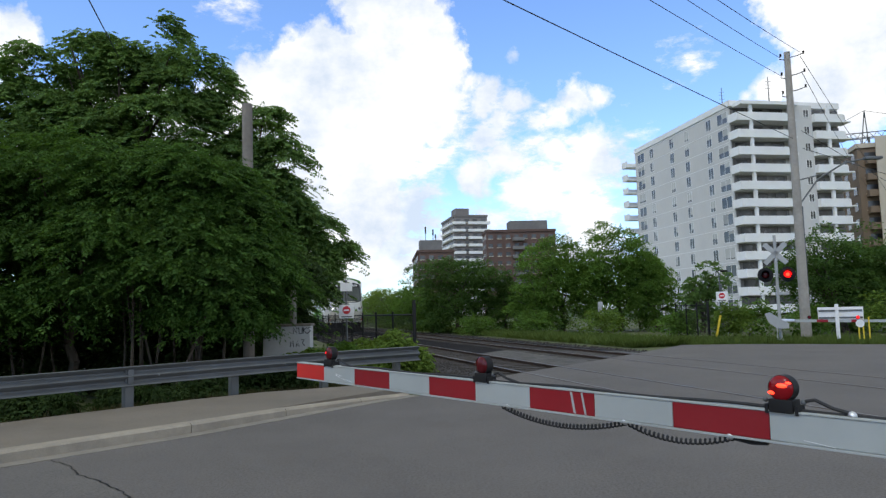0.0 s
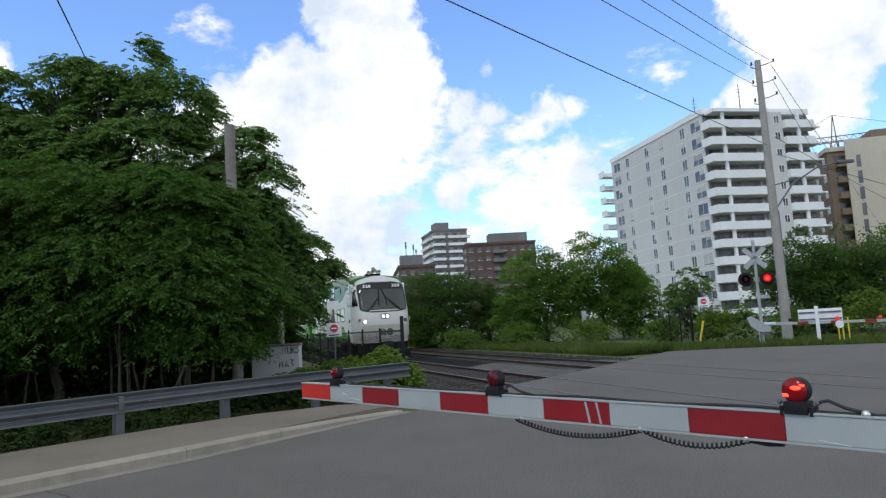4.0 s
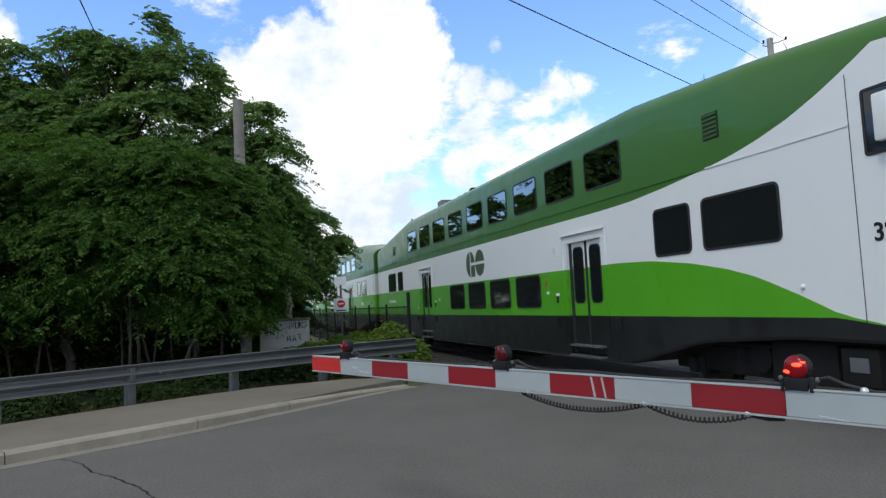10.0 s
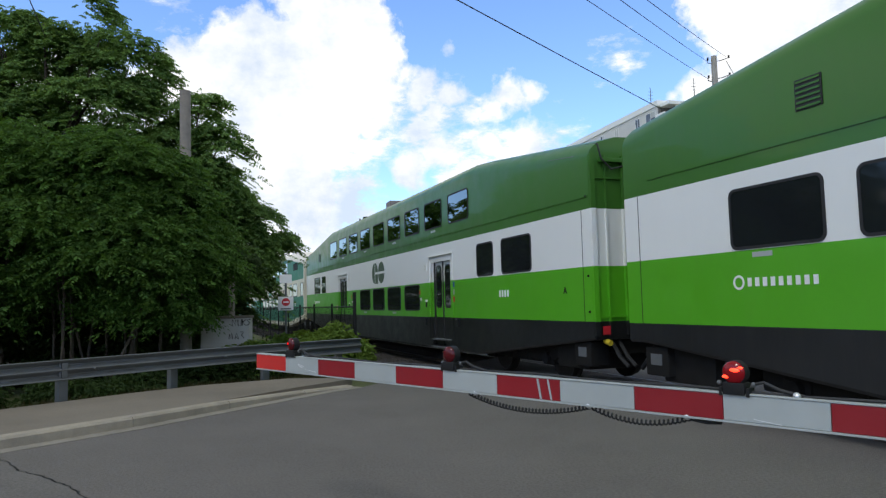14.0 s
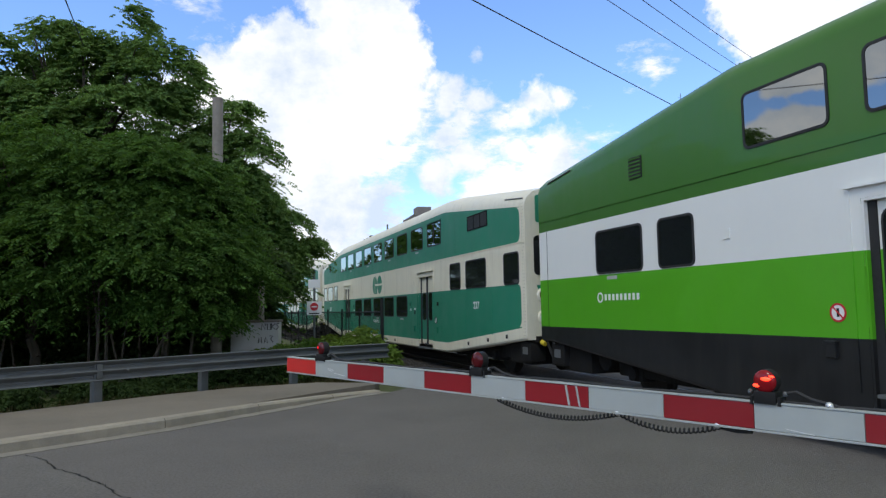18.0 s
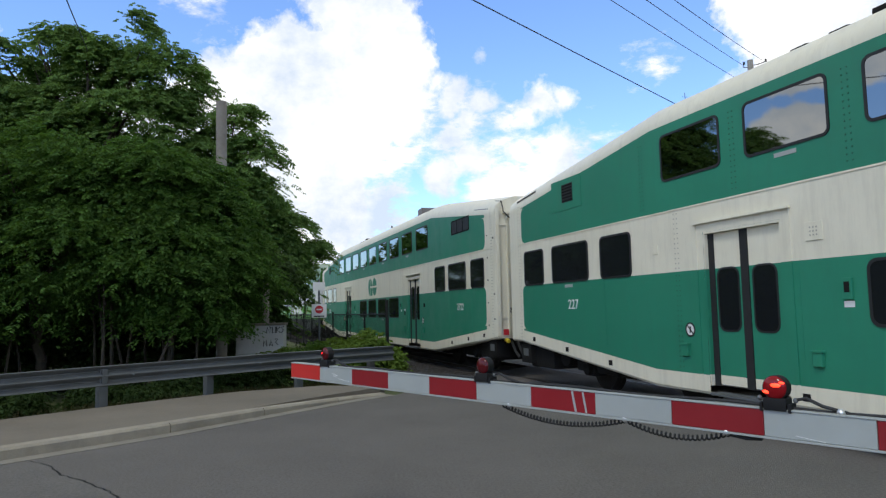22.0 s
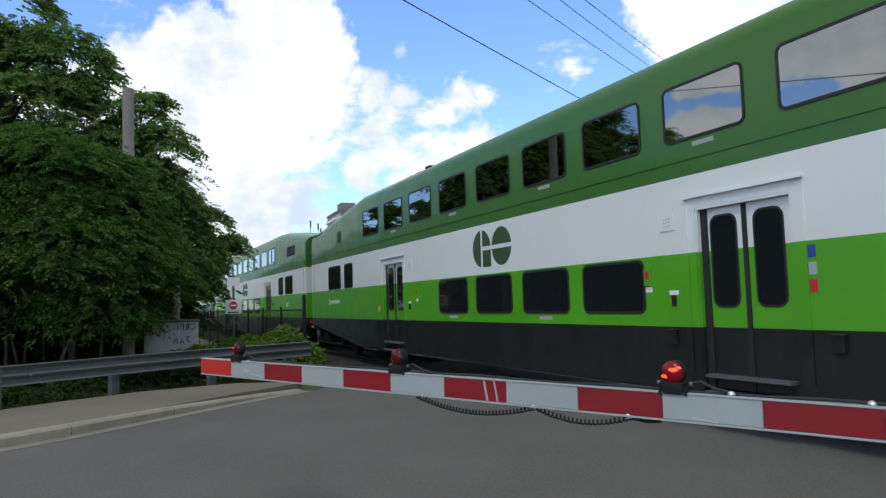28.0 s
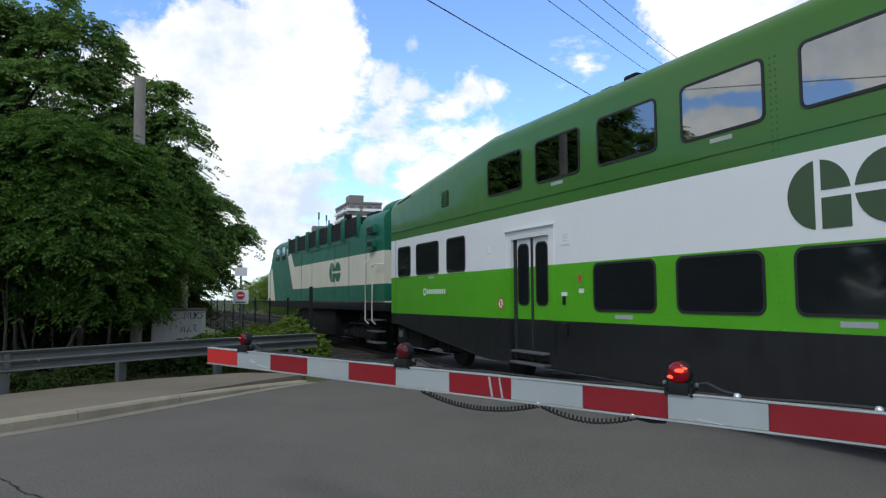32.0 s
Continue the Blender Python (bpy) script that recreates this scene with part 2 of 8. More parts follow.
M_RUBBER = material("black_rubber", (0.015, 0.015, 0.016), 0.75, vary=0.2, grain=20)
M_UNDER = material("grimy_underframe", (0.012, 0.0115, 0.011), 0.85, vary=0.35, grain=7, bump=0.3, dirt=0.25, dirt_colour=(0.030, 0.026, 0.022), spec=0.2)
M_WHEEL = material("wheel_steel", (0.022, 0.019, 0.017), 0.75, metal=0.3, vary=0.2, grain=10)
M_TRAINWHITE = material("train_white_paint", (0.78, 0.785, 0.76), 0.42, vary=0.012, grain=2.5, dirt=0.025, dirt_colour=(0.45, 0.42, 0.37), coat=0.08, streak=True)
M_CREAM = material("cream_white_paint", (0.79, 0.74, 0.595), 0.40, vary=0.05, grain=2.5, dirt=0.24, dirt_colour=(0.38, 0.33, 0.26), coat=0.05, streak=True, spec=0.3)
M_RIVET = material("grimy_cream_rivet", (0.50, 0.46, 0.37), 0.6, vary=0.1)
M_RIVET_TEAL = material("grimy_teal_rivet", (0.020, 0.15, 0.088), 0.6, vary=0.1)
M_LOCO = material("deep_teal_loco_paint", (0.014, 0.150, 0.085), 0.5, vary=0.12, grain=2, dirt=0.35, dirt_colour=(0.03, 0.09, 0.06), streak=True, spec=0.3)
M_NOSE = material("road_worn_white_paint", (0.60, 0.605, 0.59), 0.5, vary=0.04, grain=2.5, dirt=0.30, dirt_colour=(0.42, 0.39, 0.33), coat=0.06)
M_BUMPER = material("grimy_bumper_paint", (0.50, 0.475, 0.40), 0.55, vary=0.06, grain=3, dirt=0.5, dirt_colour=(0.30, 0.26, 0.20), streak=True)
M_LIME = material("lime_green_paint", (0.088, 0.385, 0.014), 0.40, vary=0.07, grain=2, dirt=0.12, dirt_colour=(0.10, 0.25, 0.03), coat=0.15, streak=True)
M_FOREST = material("forest_green_paint", (0.046, 0.150, 0.022), 0.45, spec=0.25, vary=0.05, grain=2, dirt=0.12, dirt_colour=(0.09, 0.15, 0.05), coat=0.22, streak=True)
M_TEAL = material("teal_green_paint", (0.026, 0.225, 0.135), 0.5, vary=0.1, grain=2, dirt=0.25, dirt_colour=(0.04, 0.16, 0.11), coat=0.05, streak=True, spec=0.3)
M_SKIRT = material("charcoal_skirt_paint", (0.012, 0.0128, 0.0142), 0.42, vary=0.2, grain=3, dirt=0.22, dirt_colour=(0.05, 0.046, 0.042), coat=0.12, streak=True)
M_BADGE = material("dull_badge_green", (0.045, 0.085, 0.035), 0.5, vary=0.05)
M_BLUE = material("blue_sticker", (0.02, 0.07, 0.32), 0.5, vary=0.05)
M_GLASS = material("dark_window_glass", (0.012, 0.014, 0.016), 0.05, vary=0.1, grain=1, spec=0.5)
M_MIRRORGLASS = material("tinted_reflective_glass", (0.26, 0.27, 0.27), 0.02, metal=1.0, vary=0.04, grain=1)
M_GASKET = material("window_gasket", (0.014, 0.014, 0.015), 0.6, vary=0.2)
M_RED = material("reflective_red", (0.25, 0.006, 0.012), 0.42, vary=0.10, grain=6, dirt=0.15, dirt_colour=(0.30, 0.05, 0.05))
M_ORANGE = material("bright_orange_red", (0.58, 0.026, 0.022), 0.42, vary=0.08, grain=6)
M_ARMWHITE = material("reflective_grey_white", (0.38, 0.405, 0.395), 0.45, vary=0.06, grain=6, dirt=0.3, dirt_colour=(0.34, 0.34, 0.32))
M_ALU = material("aluminium", (0.72, 0.73, 0.73), 0.35, metal=0.85, vary=0.06)
M_LAMP_ON = material("lit_red_lens", (1.0, 0.008, 0.010), 0.3, emit=1.6)
M_LAMP_GLINT = material("lit_lamp_core", (1.0, 0.040, 0.015), 0.3, emit=4.0)
M_LENS = material("dark_red_lens", (0.085, 0.004, 0.007), 0.15, vary=0.15, spec=0.4)
M_LENS_LIT = material("lit_red_cover", (0.20, 0.003, 0.007), 0.15, emit=0.12, spec=0.4)
M_HEADLAMP = material("lit_headlamp", (1.0, 0.97, 0.9), 0.3, emit=3.5)
M_WHITE = material("white_sign_paint", (0.78, 0.78, 0.77), 0.5, vary=0.05)
M_SIGNRED = material("sign_red", (0.55, 0.02, 0.03), 0.5, vary=0.05)
M_YELLOW = material("yellow_paint", (0.62, 0.47, 0.03), 0.55, vary=0.1)
M_POLE = material("weathered_pole_timber", (0.235, 0.21, 0.185), 0.9, vary=0.18, grain=9, bump=0.5)
M_UTILITY = material("pale_weathered_pole", (0.34, 0.315, 0.28), 0.9, vary=0.15, grain=9, bump=0.4)
M_MAST = material("dull_grey_mast_paint", (0.36, 0.37, 0.37), 0.6, vary=0.08)
M_WIRE = material("black_cable", (0.02, 0.02, 0.022), 0.7)
M_BARK = material("bark", (0.085, 0.068, 0.052), 0.95, vary=0.3, grain=8, bump=0.8, bump_scale=30)

# ---------------------------------------------------------------- mesh helpers


def box(bm, x0, x1, y0, y1, z0, z1, bevel=0.0):
    """A box from its bounds; bevelled on all edges if asked."""
    made = bmesh.ops.create_cube(bm, size=1.0)["verts"]
    for v in made:
        v.co = Vector(((x0 + x1) / 2 + v.co.x * (x1 - x0), (y0 + y1) / 2 + v.co.y * (y1 - y0), (z0 + z1) / 2 + v.co.z * (z1 - z0)))
    if bevel:
        edges = {e for v in made for e in v.link_edges}
        bmesh.ops.bevel(bm, geom=list(edges), offset=bevel, segments=2, affect="EDGES", profile=0.6)
    return made


def rod(bm, a, b, r0, r1=None, seg=10, caps=True):
    """A round bar from a to b."""
    a, b = Vector(a), Vector(b)
    r1 = r0 if r1 is None else r1
    turn = (b - a).to_track_quat("Z", "Y").to_matrix().to_4x4()
    bmesh.ops.create_cone(bm, cap_ends=caps, segments=seg, radius1=r0, radius2=r1, depth=(b - a).length,
                          matrix=Matrix.Translation((a + b) / 2) @ turn)


def ball(bm, c, r, seg=12, squash=(1, 1, 1)):
    bmesh.ops.create_uvsphere(bm, u_segments=seg, v_segments=max(6, seg // 2 + 2), radius=r,
                              matrix=Matrix.Translation(c) @ Matrix.Diagonal((*squash, 1)))


def tube(bm, points, r, seg=6):
    """A bent round bar through the points."""
    pts = [Vector(p) for p in points]
    rings = []
    for i, p in enumerate(pts):
        way = (pts[min(i + 1, len(pts) - 1)] - pts[max(i - 1, 0)]).normalized()
        q = way.to_track_quat("Z", "Y")
        rings.append([bm.verts.new(p + q @ Vector((r * math.cos(k * math.tau / seg), r * math.sin(k * math.tau / seg), 0))) for k in range(seg)])
    for a, b in zip(rings, rings[1:]):
        for k in range(seg):
            bm.faces.new((a[k], a[(k + 1) % seg], b[(k + 1) % seg], b[k]))
    bm.faces.new(rings[0][::-1])
    bm.faces.new(rings[-1])


def rounded(w, h, r, steps=4):
    """The outline of a rounded rectangle about the origin."""
    r = min(r, w / 2 - 1e-4, h / 2 - 1e-4)
    pts = []
    for cx, cy, a0 in ((w / 2 - r, h / 2 - r, 0), (-w / 2 + r, h / 2 - r, 90), (-w / 2 + r, -h / 2 + r, 180), (w / 2 - r, -h / 2 + r, 270)):
        for k in range(steps + 1):
            a = radians(a0 + 90 * k / steps)
            pts.append((cx + r * math.cos(a), cy + r * math.sin(a)))
    return pts


def slab(bm, outline, depth, m=Matrix(), inner=None):
    """An outline in x and y, raised by depth in z; with a hole of equally many points if inner is given."""
    lo = [bm.verts.new(m @ Vector((x, y, 0))) for x, y in outline]
    hi = [bm.verts.new(m @ Vector((x, y, depth))) for x, y in outline]
    n = len(outline)
    for k in range(n):
        bm.faces.new((lo[k], lo[(k + 1) % n], hi[(k + 1) % n], hi[k]))
    if inner is None:
        bm.faces.new(hi)
        bm.faces.new(lo[::-1])
    else:
        li = [bm.verts.new(m @ Vector((x, y, 0))) for x, y in inner]
        hj = [bm.verts.new(m @ Vector((x, y, depth))) for x, y in inner]
        for k in range(n):
            j = (k + 1) % n
            bm.faces.new((li[j], li[k], hj[k], hj[j]))
            bm.faces.new((hi[k], hi[j], hj[j], hj[k]))
            bm.faces.new((lo[j], lo[k], li[k], li[j]))


def finish(bm, name, mats, smooth=35):
    mesh = bpy.data.meshes.new(name)
    bmesh.ops.recalc_face_normals(bm, faces=bm.faces)
    bm.to_mesh(mesh)
    bm.free()
    for m in mats if isinstance(mats, (list, tuple)) else [mats]:
        mesh.materials.append(m)
    if smooth:
        mesh.shade_smooth()
        mesh.set_sharp_from_angle(angle=radians(smooth))
    return mesh


def part(name, bm, mat, parent, label="", smooth=35):
    """Links a bmesh as one mesh object under a thing or under a part."""
    ob = new(name, finish(bm, name, mat, smooth) if isinstance(bm, bmesh.types.BMesh) else bm)
    ob.parent = parent
    return tagged(ob, label)


def thing(name, m, label, category, group="", kind=""):
    """An empty at the thing's base, for its parts."""
    ob = new(name)
    ob.empty_display_size = 0.2
    ob.matrix_basis = m
    return tagged(ob, label, category, group, kind)


def again(name, mesh, parent, m=Matrix(), label=""):
    """One more part on a mesh that is there already."""
    ob = new(name, mesh)
    ob.parent = parent
    ob.matrix_basis = m
    return tagged(ob, label)


def structure(name, bm, mat, label, category, m=Matrix(), smooth=0):
    ob = new(name, finish(bm, name, mat, smooth))
    ob.matrix_basis = m
    return tagged(ob, label, category, kind="structure")


def text_mesh(body, size, depth=0.004, spacing=1.0, bold=0.0):
    """A mesh of letters in the built-in font, centred, in x and y."""
    c = bpy.data.curves.new("letters", "FONT")
    c.body, c.size, c.extrude, c.align_x, c.align_y, c.space_character, c.offset = body, size, depth, "CENTER", "CENTER", spacing, bold
    c.resolution_u = 4
    ob = bpy.data.objects.new("letters", c)
    scene.collection.objects.link(ob)
    mesh = bpy.data.meshes.new_from_object(ob.evaluated_get(bpy.context.evaluated_depsgraph_get()))
    bpy.data.objects.remove(ob)
    return mesh


def lettering(name, body, size, mat, parent, m, depth=0.004, bold=0.0, label="", spacing=1.0):
    mesh = text_mesh(body, size, depth, spacing, bold)
    mesh.materials.clear()
    mesh.materials.append(mat)
    return again(name, mesh, parent, m, label)


def polygon_sheet(bm, outline, z):
    bm.faces.new([bm.verts.new((x, y, z)) for x, y in outline])


def lerp(a, b, t):
    return a + (b - a) * min(max(t, 0), 1)


# ---------------------------------------------------------------- ground, road, pavement, tracks

# the road: its edge runs along the kerb, over the crossing, and along the verge behind the tracks
KERB = [(-16.5, -4.0), (-10.2, 2.2), (-6.6, 5.9), (-4.88, 7.72), (-3.33, 9.51), (-2.35, 10.9), (-1.35, 12.3), (-0.55, 13.25)]
ROAD = KERB + [(0.3, 14.9), (1.6, 17.2), (4.2, 20.6), (8.25, 26.3), (9.4, 28.0), (11.2, 27.6), (13.4, 26.6), (15.2, 25.3), (18.0, 24.0), (30.0, 19.0), (62.0, 8.0),
               (50.0, -30.0), (-8.0, -34.0), (-34.0, -22.0)]


def build_ground():
    bm = bmesh.new()
    nx = 24
    grid = [[bm.verts.new((-600 + 1200 * i / nx, -500 + 1500 * j / nx, -0.16)) for i in range(nx + 1)] for j in range(nx + 1)]
    for j in range(nx):
        for i in range(nx):
            bm.faces.new((grid[j][i], grid[j][i + 1], grid[j + 1][i + 1], grid[j + 1][i]))
    structure("ground", bm, M_GRASSY, "rough grassy earth beside the railway", "ground")
    bm = bmesh.new()
    slab(bm, ROAD[::-1], 0.22, pose(0, 0, -0.22))
    bmesh.ops.triangulate(bm, faces=bm.faces)
    structure("road", bm, M_ASPHALT, "worn grey asphalt road over the level crossing", "road")


build_ground()


def road_marks():
    """A paler strip of old surface and the cracks in it, a few millimetres over the road."""
    random.seed(3)
    bm = bmesh.new()
    edge = [(-4.50, 8.03), (-4.1, 7.68), (-3.85, 7.33), (-3.46, 6.97), (-3.05, 6.58), (-2.75, 6.18), (-2.3, 5.75), (-1.6, 4.9), (-0.8, 4.0), (0.0, 3.1), (2.0, 0.9), (4.0, -1.2)]
    polygon_sheet(bm, edge + [(-2.0, -8.0), (-16.0, -5.5), (-10.4, 1.75), (-6.8, 5.5)], 0.003)
    structure("road_patch", bm, M_PALE_ASPHALT, "paler worn strip of old road surface", "road")
    lines = [edge, [(2.6, 13.2), (3.6, 12.9), (4.5, 12.3), (5.6, 11.8), (6.5, 11.2)], [(-0.6, 8.0), (0.3, 8.3), (1.0, 8.1), (1.9, 8.6)]]
    for pts in lines[:2]:
        fine = resample(pts, 0.09)
        bm = bmesh.new()
        rows = []
        for x, y in fine:
            w = random.uniform(0.004, 0.013)
            x, y = x + random.uniform(-0.02, 0.02), y + random.uniform(-0.02, 0.02)
            rows.append((bm.verts.new((x - w, y, 0.006)), bm.verts.new((x + w, y + w * 0.3, 0.006))))
        for a, b in zip(rows, rows[1:]):
            bm.faces.new((a[0], b[0], b[1], a[1]))
        structure("road_crack", bm, M_BLACK, "dark crack in the road surface", "crack")


def offset_line(pts, side):
    """The line moved to its left by side metres."""
    out = []
    for i, p in enumerate(pts):
        a, b = Vector(pts[max(i - 1, 0)]), Vector(pts[min(i + 1, len(pts) - 1)])
        w = (b - a).normalized()
        out.append((p[0] - w.y * side, p[1] + w.x * side))
    return out


def strip(bm, left, right, z0, z1):
    """A solid strip between two lines of equally many points."""
    rows = []
    for (ax, ay), (bx, by) in zip(left, right):
        rows.append([bm.verts.new(c) for c in ((ax, ay, z0), (ax, ay, z1), (bx, by, z1), (bx, by, z0))])
    for a, b in zip(rows, rows[1:]):
        for k in range(3):
            bm.faces.new((a[k], a[k + 1], b[k + 1], b[k]))
    bm.faces.new(rows[0])
    bm.faces.new(rows[-1][::-1])


def resample(pts, step):
    out, carry = [Vector(pts[0])], 0.0
    for a, b in zip(pts, pts[1:]):
        a, b = Vector(a), Vector(b)
        d = (b - a).length
        t = step - carry
        while t <= d:
            out.append(a + (b - a) * t / d)
            t += step
        carry = (carry + d) % step
    return [tuple(p) for p in out]


RAILLINE = [(-15.0, 1.2), (-9.2, 7.0), (-5.35, 11.75), (-4.0, 13.3), (-2.7, 14.6), (-0.46, 16.42)]


def build_pavement():
    face = offset_line(KERB, 0.20)
    walkside = [(-16.5, 0.6), (-11.0, 5.0), (-8.0, 8.2), (-5.9, 10.9), (-4.5, 12.5), (-3.5, 13.4), (-2.0, 14.1), (-0.75, 13.75)]
    bm2 = bmesh.new()
    strip(bm2, walkside, offset_line(KERB, 0.36), -0.2, 0.13)
    structure("pavement", bm2, M_CONCRETE, "narrow concrete footpath with dusty stains", "pavement")
    kerb = thing("kerb", Matrix(), "pale concrete kerb along the road edge", "kerb", kind="structure")
    heights = [0.14] * (len(face) - 3) + [0.12, 0.07, 0.03]
    for i in range(len(face) - 1):
        a, b = Vector(face[i]), Vector(face[i + 1])
        w = (b - a).normalized()
        nrm = Vector((-w.y, w.x))
        steps = max(1, round((b - a).length / 3.0))
        for k in range(steps):
            f0, f1 = k / steps, (k + 1) / steps
            p, q = a + (b - a) * f0, a + (b - a) * f1 - w * 0.014
            bm = bmesh.new()
            ends = []
            for e, f in ((p, f0), (q, f1)):
                low = lerp(heights[i], heights[i + 1], f)
                prof = [(0.0, -0.15), (0.0, low - 0.03), (0.03, low), (0.17, low + 0.006), (0.17, -0.15)]
                ends.append([bm.verts.new((e.x + nrm.x * x, e.y + nrm.y * x, z)) for x, z in prof])
            for j in range(len(prof) - 1):
                bm.faces.new((ends[0][j], ends[0][j + 1], ends[1][j + 1], ends[1][j]))
            bm.faces.new(ends[0])
            bm.faces.new(ends[1][::-1])
            part("kerb_stone", bm, M_KERB, kerb, smooth=0)
    bm = bmesh.new()
    strip(bm, face, offset_line(KERB, -0.04), -0.2, 0.008)
    structure("gutter", bm, M_GUTTER, "concrete gutter strip at the kerb", "gutter")


build_pavement()
road_marks()


def build_tracks():
    bm = bmesh.new()
    # ballast bed under both tracks, with sloping shoulders
    prof = [(-2.9, -0.17), (-2.0, -0.10), (6.3, -0.10), (7.6, -0.17)]
    ends = [[bm.verts.new((CENTRE + x, y, z)) for x, z in prof] for y in (-160, 620)]
    for j in range(3):
        bm.faces.new((ends[0][j], ends[0][j + 1], ends[1][j + 1], ends[1][j]))
    structure("ballast_bed", bm, M_BALLAST, "dark stone ballast under the railway tracks", "ballast", TRACK)
    # a flat black sheet paints the shaded strip beyond the gravel
    bm = bmesh.new()
    polygon_sheet(bm, [(CENTRE + 0.90, 25.5), (CENTRE + 3.2, 27.6), (CENTRE + 6.2, 24.0), (CENTRE + 6.2, 120.0), (CENTRE + 0.90, 120.0)], -0.092)
    structure("shaded_bed", bm, M_SHADE_BED, "black bed between the tracks, shade put into its colour", "ballast", TRACK)
    bm = bmesh.new()
    polygon_sheet(bm, [(CENTRE + 0.90, 16.0), (CENTRE + 6.2, 16.0), (CENTRE + 6.2, 23.9), (CENTRE + 3.2, 27.5), (CENTRE + 0.90, 25.4)], -0.088)
    structure("gravel_bed", bm, M_GRAVEL, "paler grey gravel between the tracks beside the road", "gravel", TRACK)
    for k, lat in enumerate((CENTRE, CENTRE + 4.2)):
        track = thing("railway_track", on_track(lat, 0), "steel rails on timber ties in dark ballast", "railway track", "railway tracks", "structure")
        prof = [(-0.07, 0.0), (-0.07, 0.02), (-0.012, 0.04), (-0.012, 0.11), (-0.036, 0.125), (-0.036, 0.155), (0.036, 0.155), (0.036, 0.125), (0.012, 0.11), (0.012, 0.04), (0.07, 0.02), (0.07, 0.0)]
        for side in (-1, 1):
            bm = bmesh.new()
            ends = [[bm.verts.new((side * 0.753 + x, y, z - 0.148)) for x, z in prof] for y in (-160, 620)]
            for j in range(len(prof)):
                f = bm.faces.new((ends[0][j], ends[0][(j + 1) % len(prof)], ends[1][(j + 1) % len(prof)], ends[1][j]))
                f.material_index = 1 if j in (5,) else 0
            part("rail", bm, [M_RAIL, M_RAIL_TOP], track, "shiny worn running surface on a rusty rail", smooth=0)

        # ties where the bed lies open, before and behind the road
        bm = bmesh.new()
        box(bm, -1.28, 1.28, -0.11, 0.11, -0.24, -0.078, 0.012)
        mesh = finish(bm, "tie", M_TIE, 0)
        y = 14.0 + k * 2
        while y < 75:
            again("tie", mesh, track, pose(random.uniform(-0.03, 0.03), y, random.uniform(-0.008, 0.006), 0, 0, random.uniform(-1.5, 1.5)))
            y += 0.56


def loose_stones():
    """Broken stone lying on the ballast bed."""
    rng = np.random.default_rng(31)
    n = 11000
    lat = np.where(rng.uniform(size=n) < 0.85, rng.uniform(CENTRE - 2.8, CENTRE + 0.85, n), rng.uniform(CENTRE + 6.2, CENTRE + 7.2, n))
    y = 13.5 + 42 * rng.uniform(size=n) ** 1.5
    r = rng.uniform(0.018, 0.045, n)
    shape = np.array([(1, 0, 0), (0, 1, 0), (-1, 0, 0), (0, -1, 0), (0, 0, 0.8), (0, 0, -0.8)], float)
    v = shape[None] * r[:, None, None] * rng.uniform(0.6, 1.3, (n, 6, 1)) + rng.normal(size=(n, 6, 3)) * 0.004
    v = v + np.stack([lat, y, np.full(n, -0.095)], 1)[:, None, :]
    tri = np.array([(0, 1, 4), (1, 2, 4), (2, 3, 4), (3, 0, 4), (1, 0, 5), (2, 1, 5), (3, 2, 5), (0, 3, 5)])
    f = (np.arange(n)[:, None, None] * 6 + tri[None]).reshape(-1, 3)
    mesh = bpy.data.meshes.new("ballast_stones")
    mesh.from_pydata(v.reshape(-1, 3).tolist(), [], f.tolist())
    mesh.materials.append(M_STONE)
    ob = new("ballast_stones", mesh)
    ob.matrix_basis = TRACK
    tagged(ob, "loose grey-brown ballast stones between the rails", "ballast", kind="stuff")


random.seed(8)
build_tracks()
loose_stones()

# ---------------------------------------------------------------- the train
U, L, B = 3.08, 2.11, 1.185      # the livery's lines above the rail
PITCH = 27.0                     # a car's length over its couplers, in the cars' own units
UNIT = 0.96                      # metres to one of those units


def profile_coach(y):
    """Bottom and roof height at y metres from the car's middle."""
    e = PITCH / 2 - abs(y)
    zb = lerp(0.90, 0.37, (e - 0.6) / 4.9)
    zr = lerp(4.32, 4.92, (e - 0.3) / 5.3)
    return zb, zr


DOOR_TOP = 2.66                  # the head of every passenger door


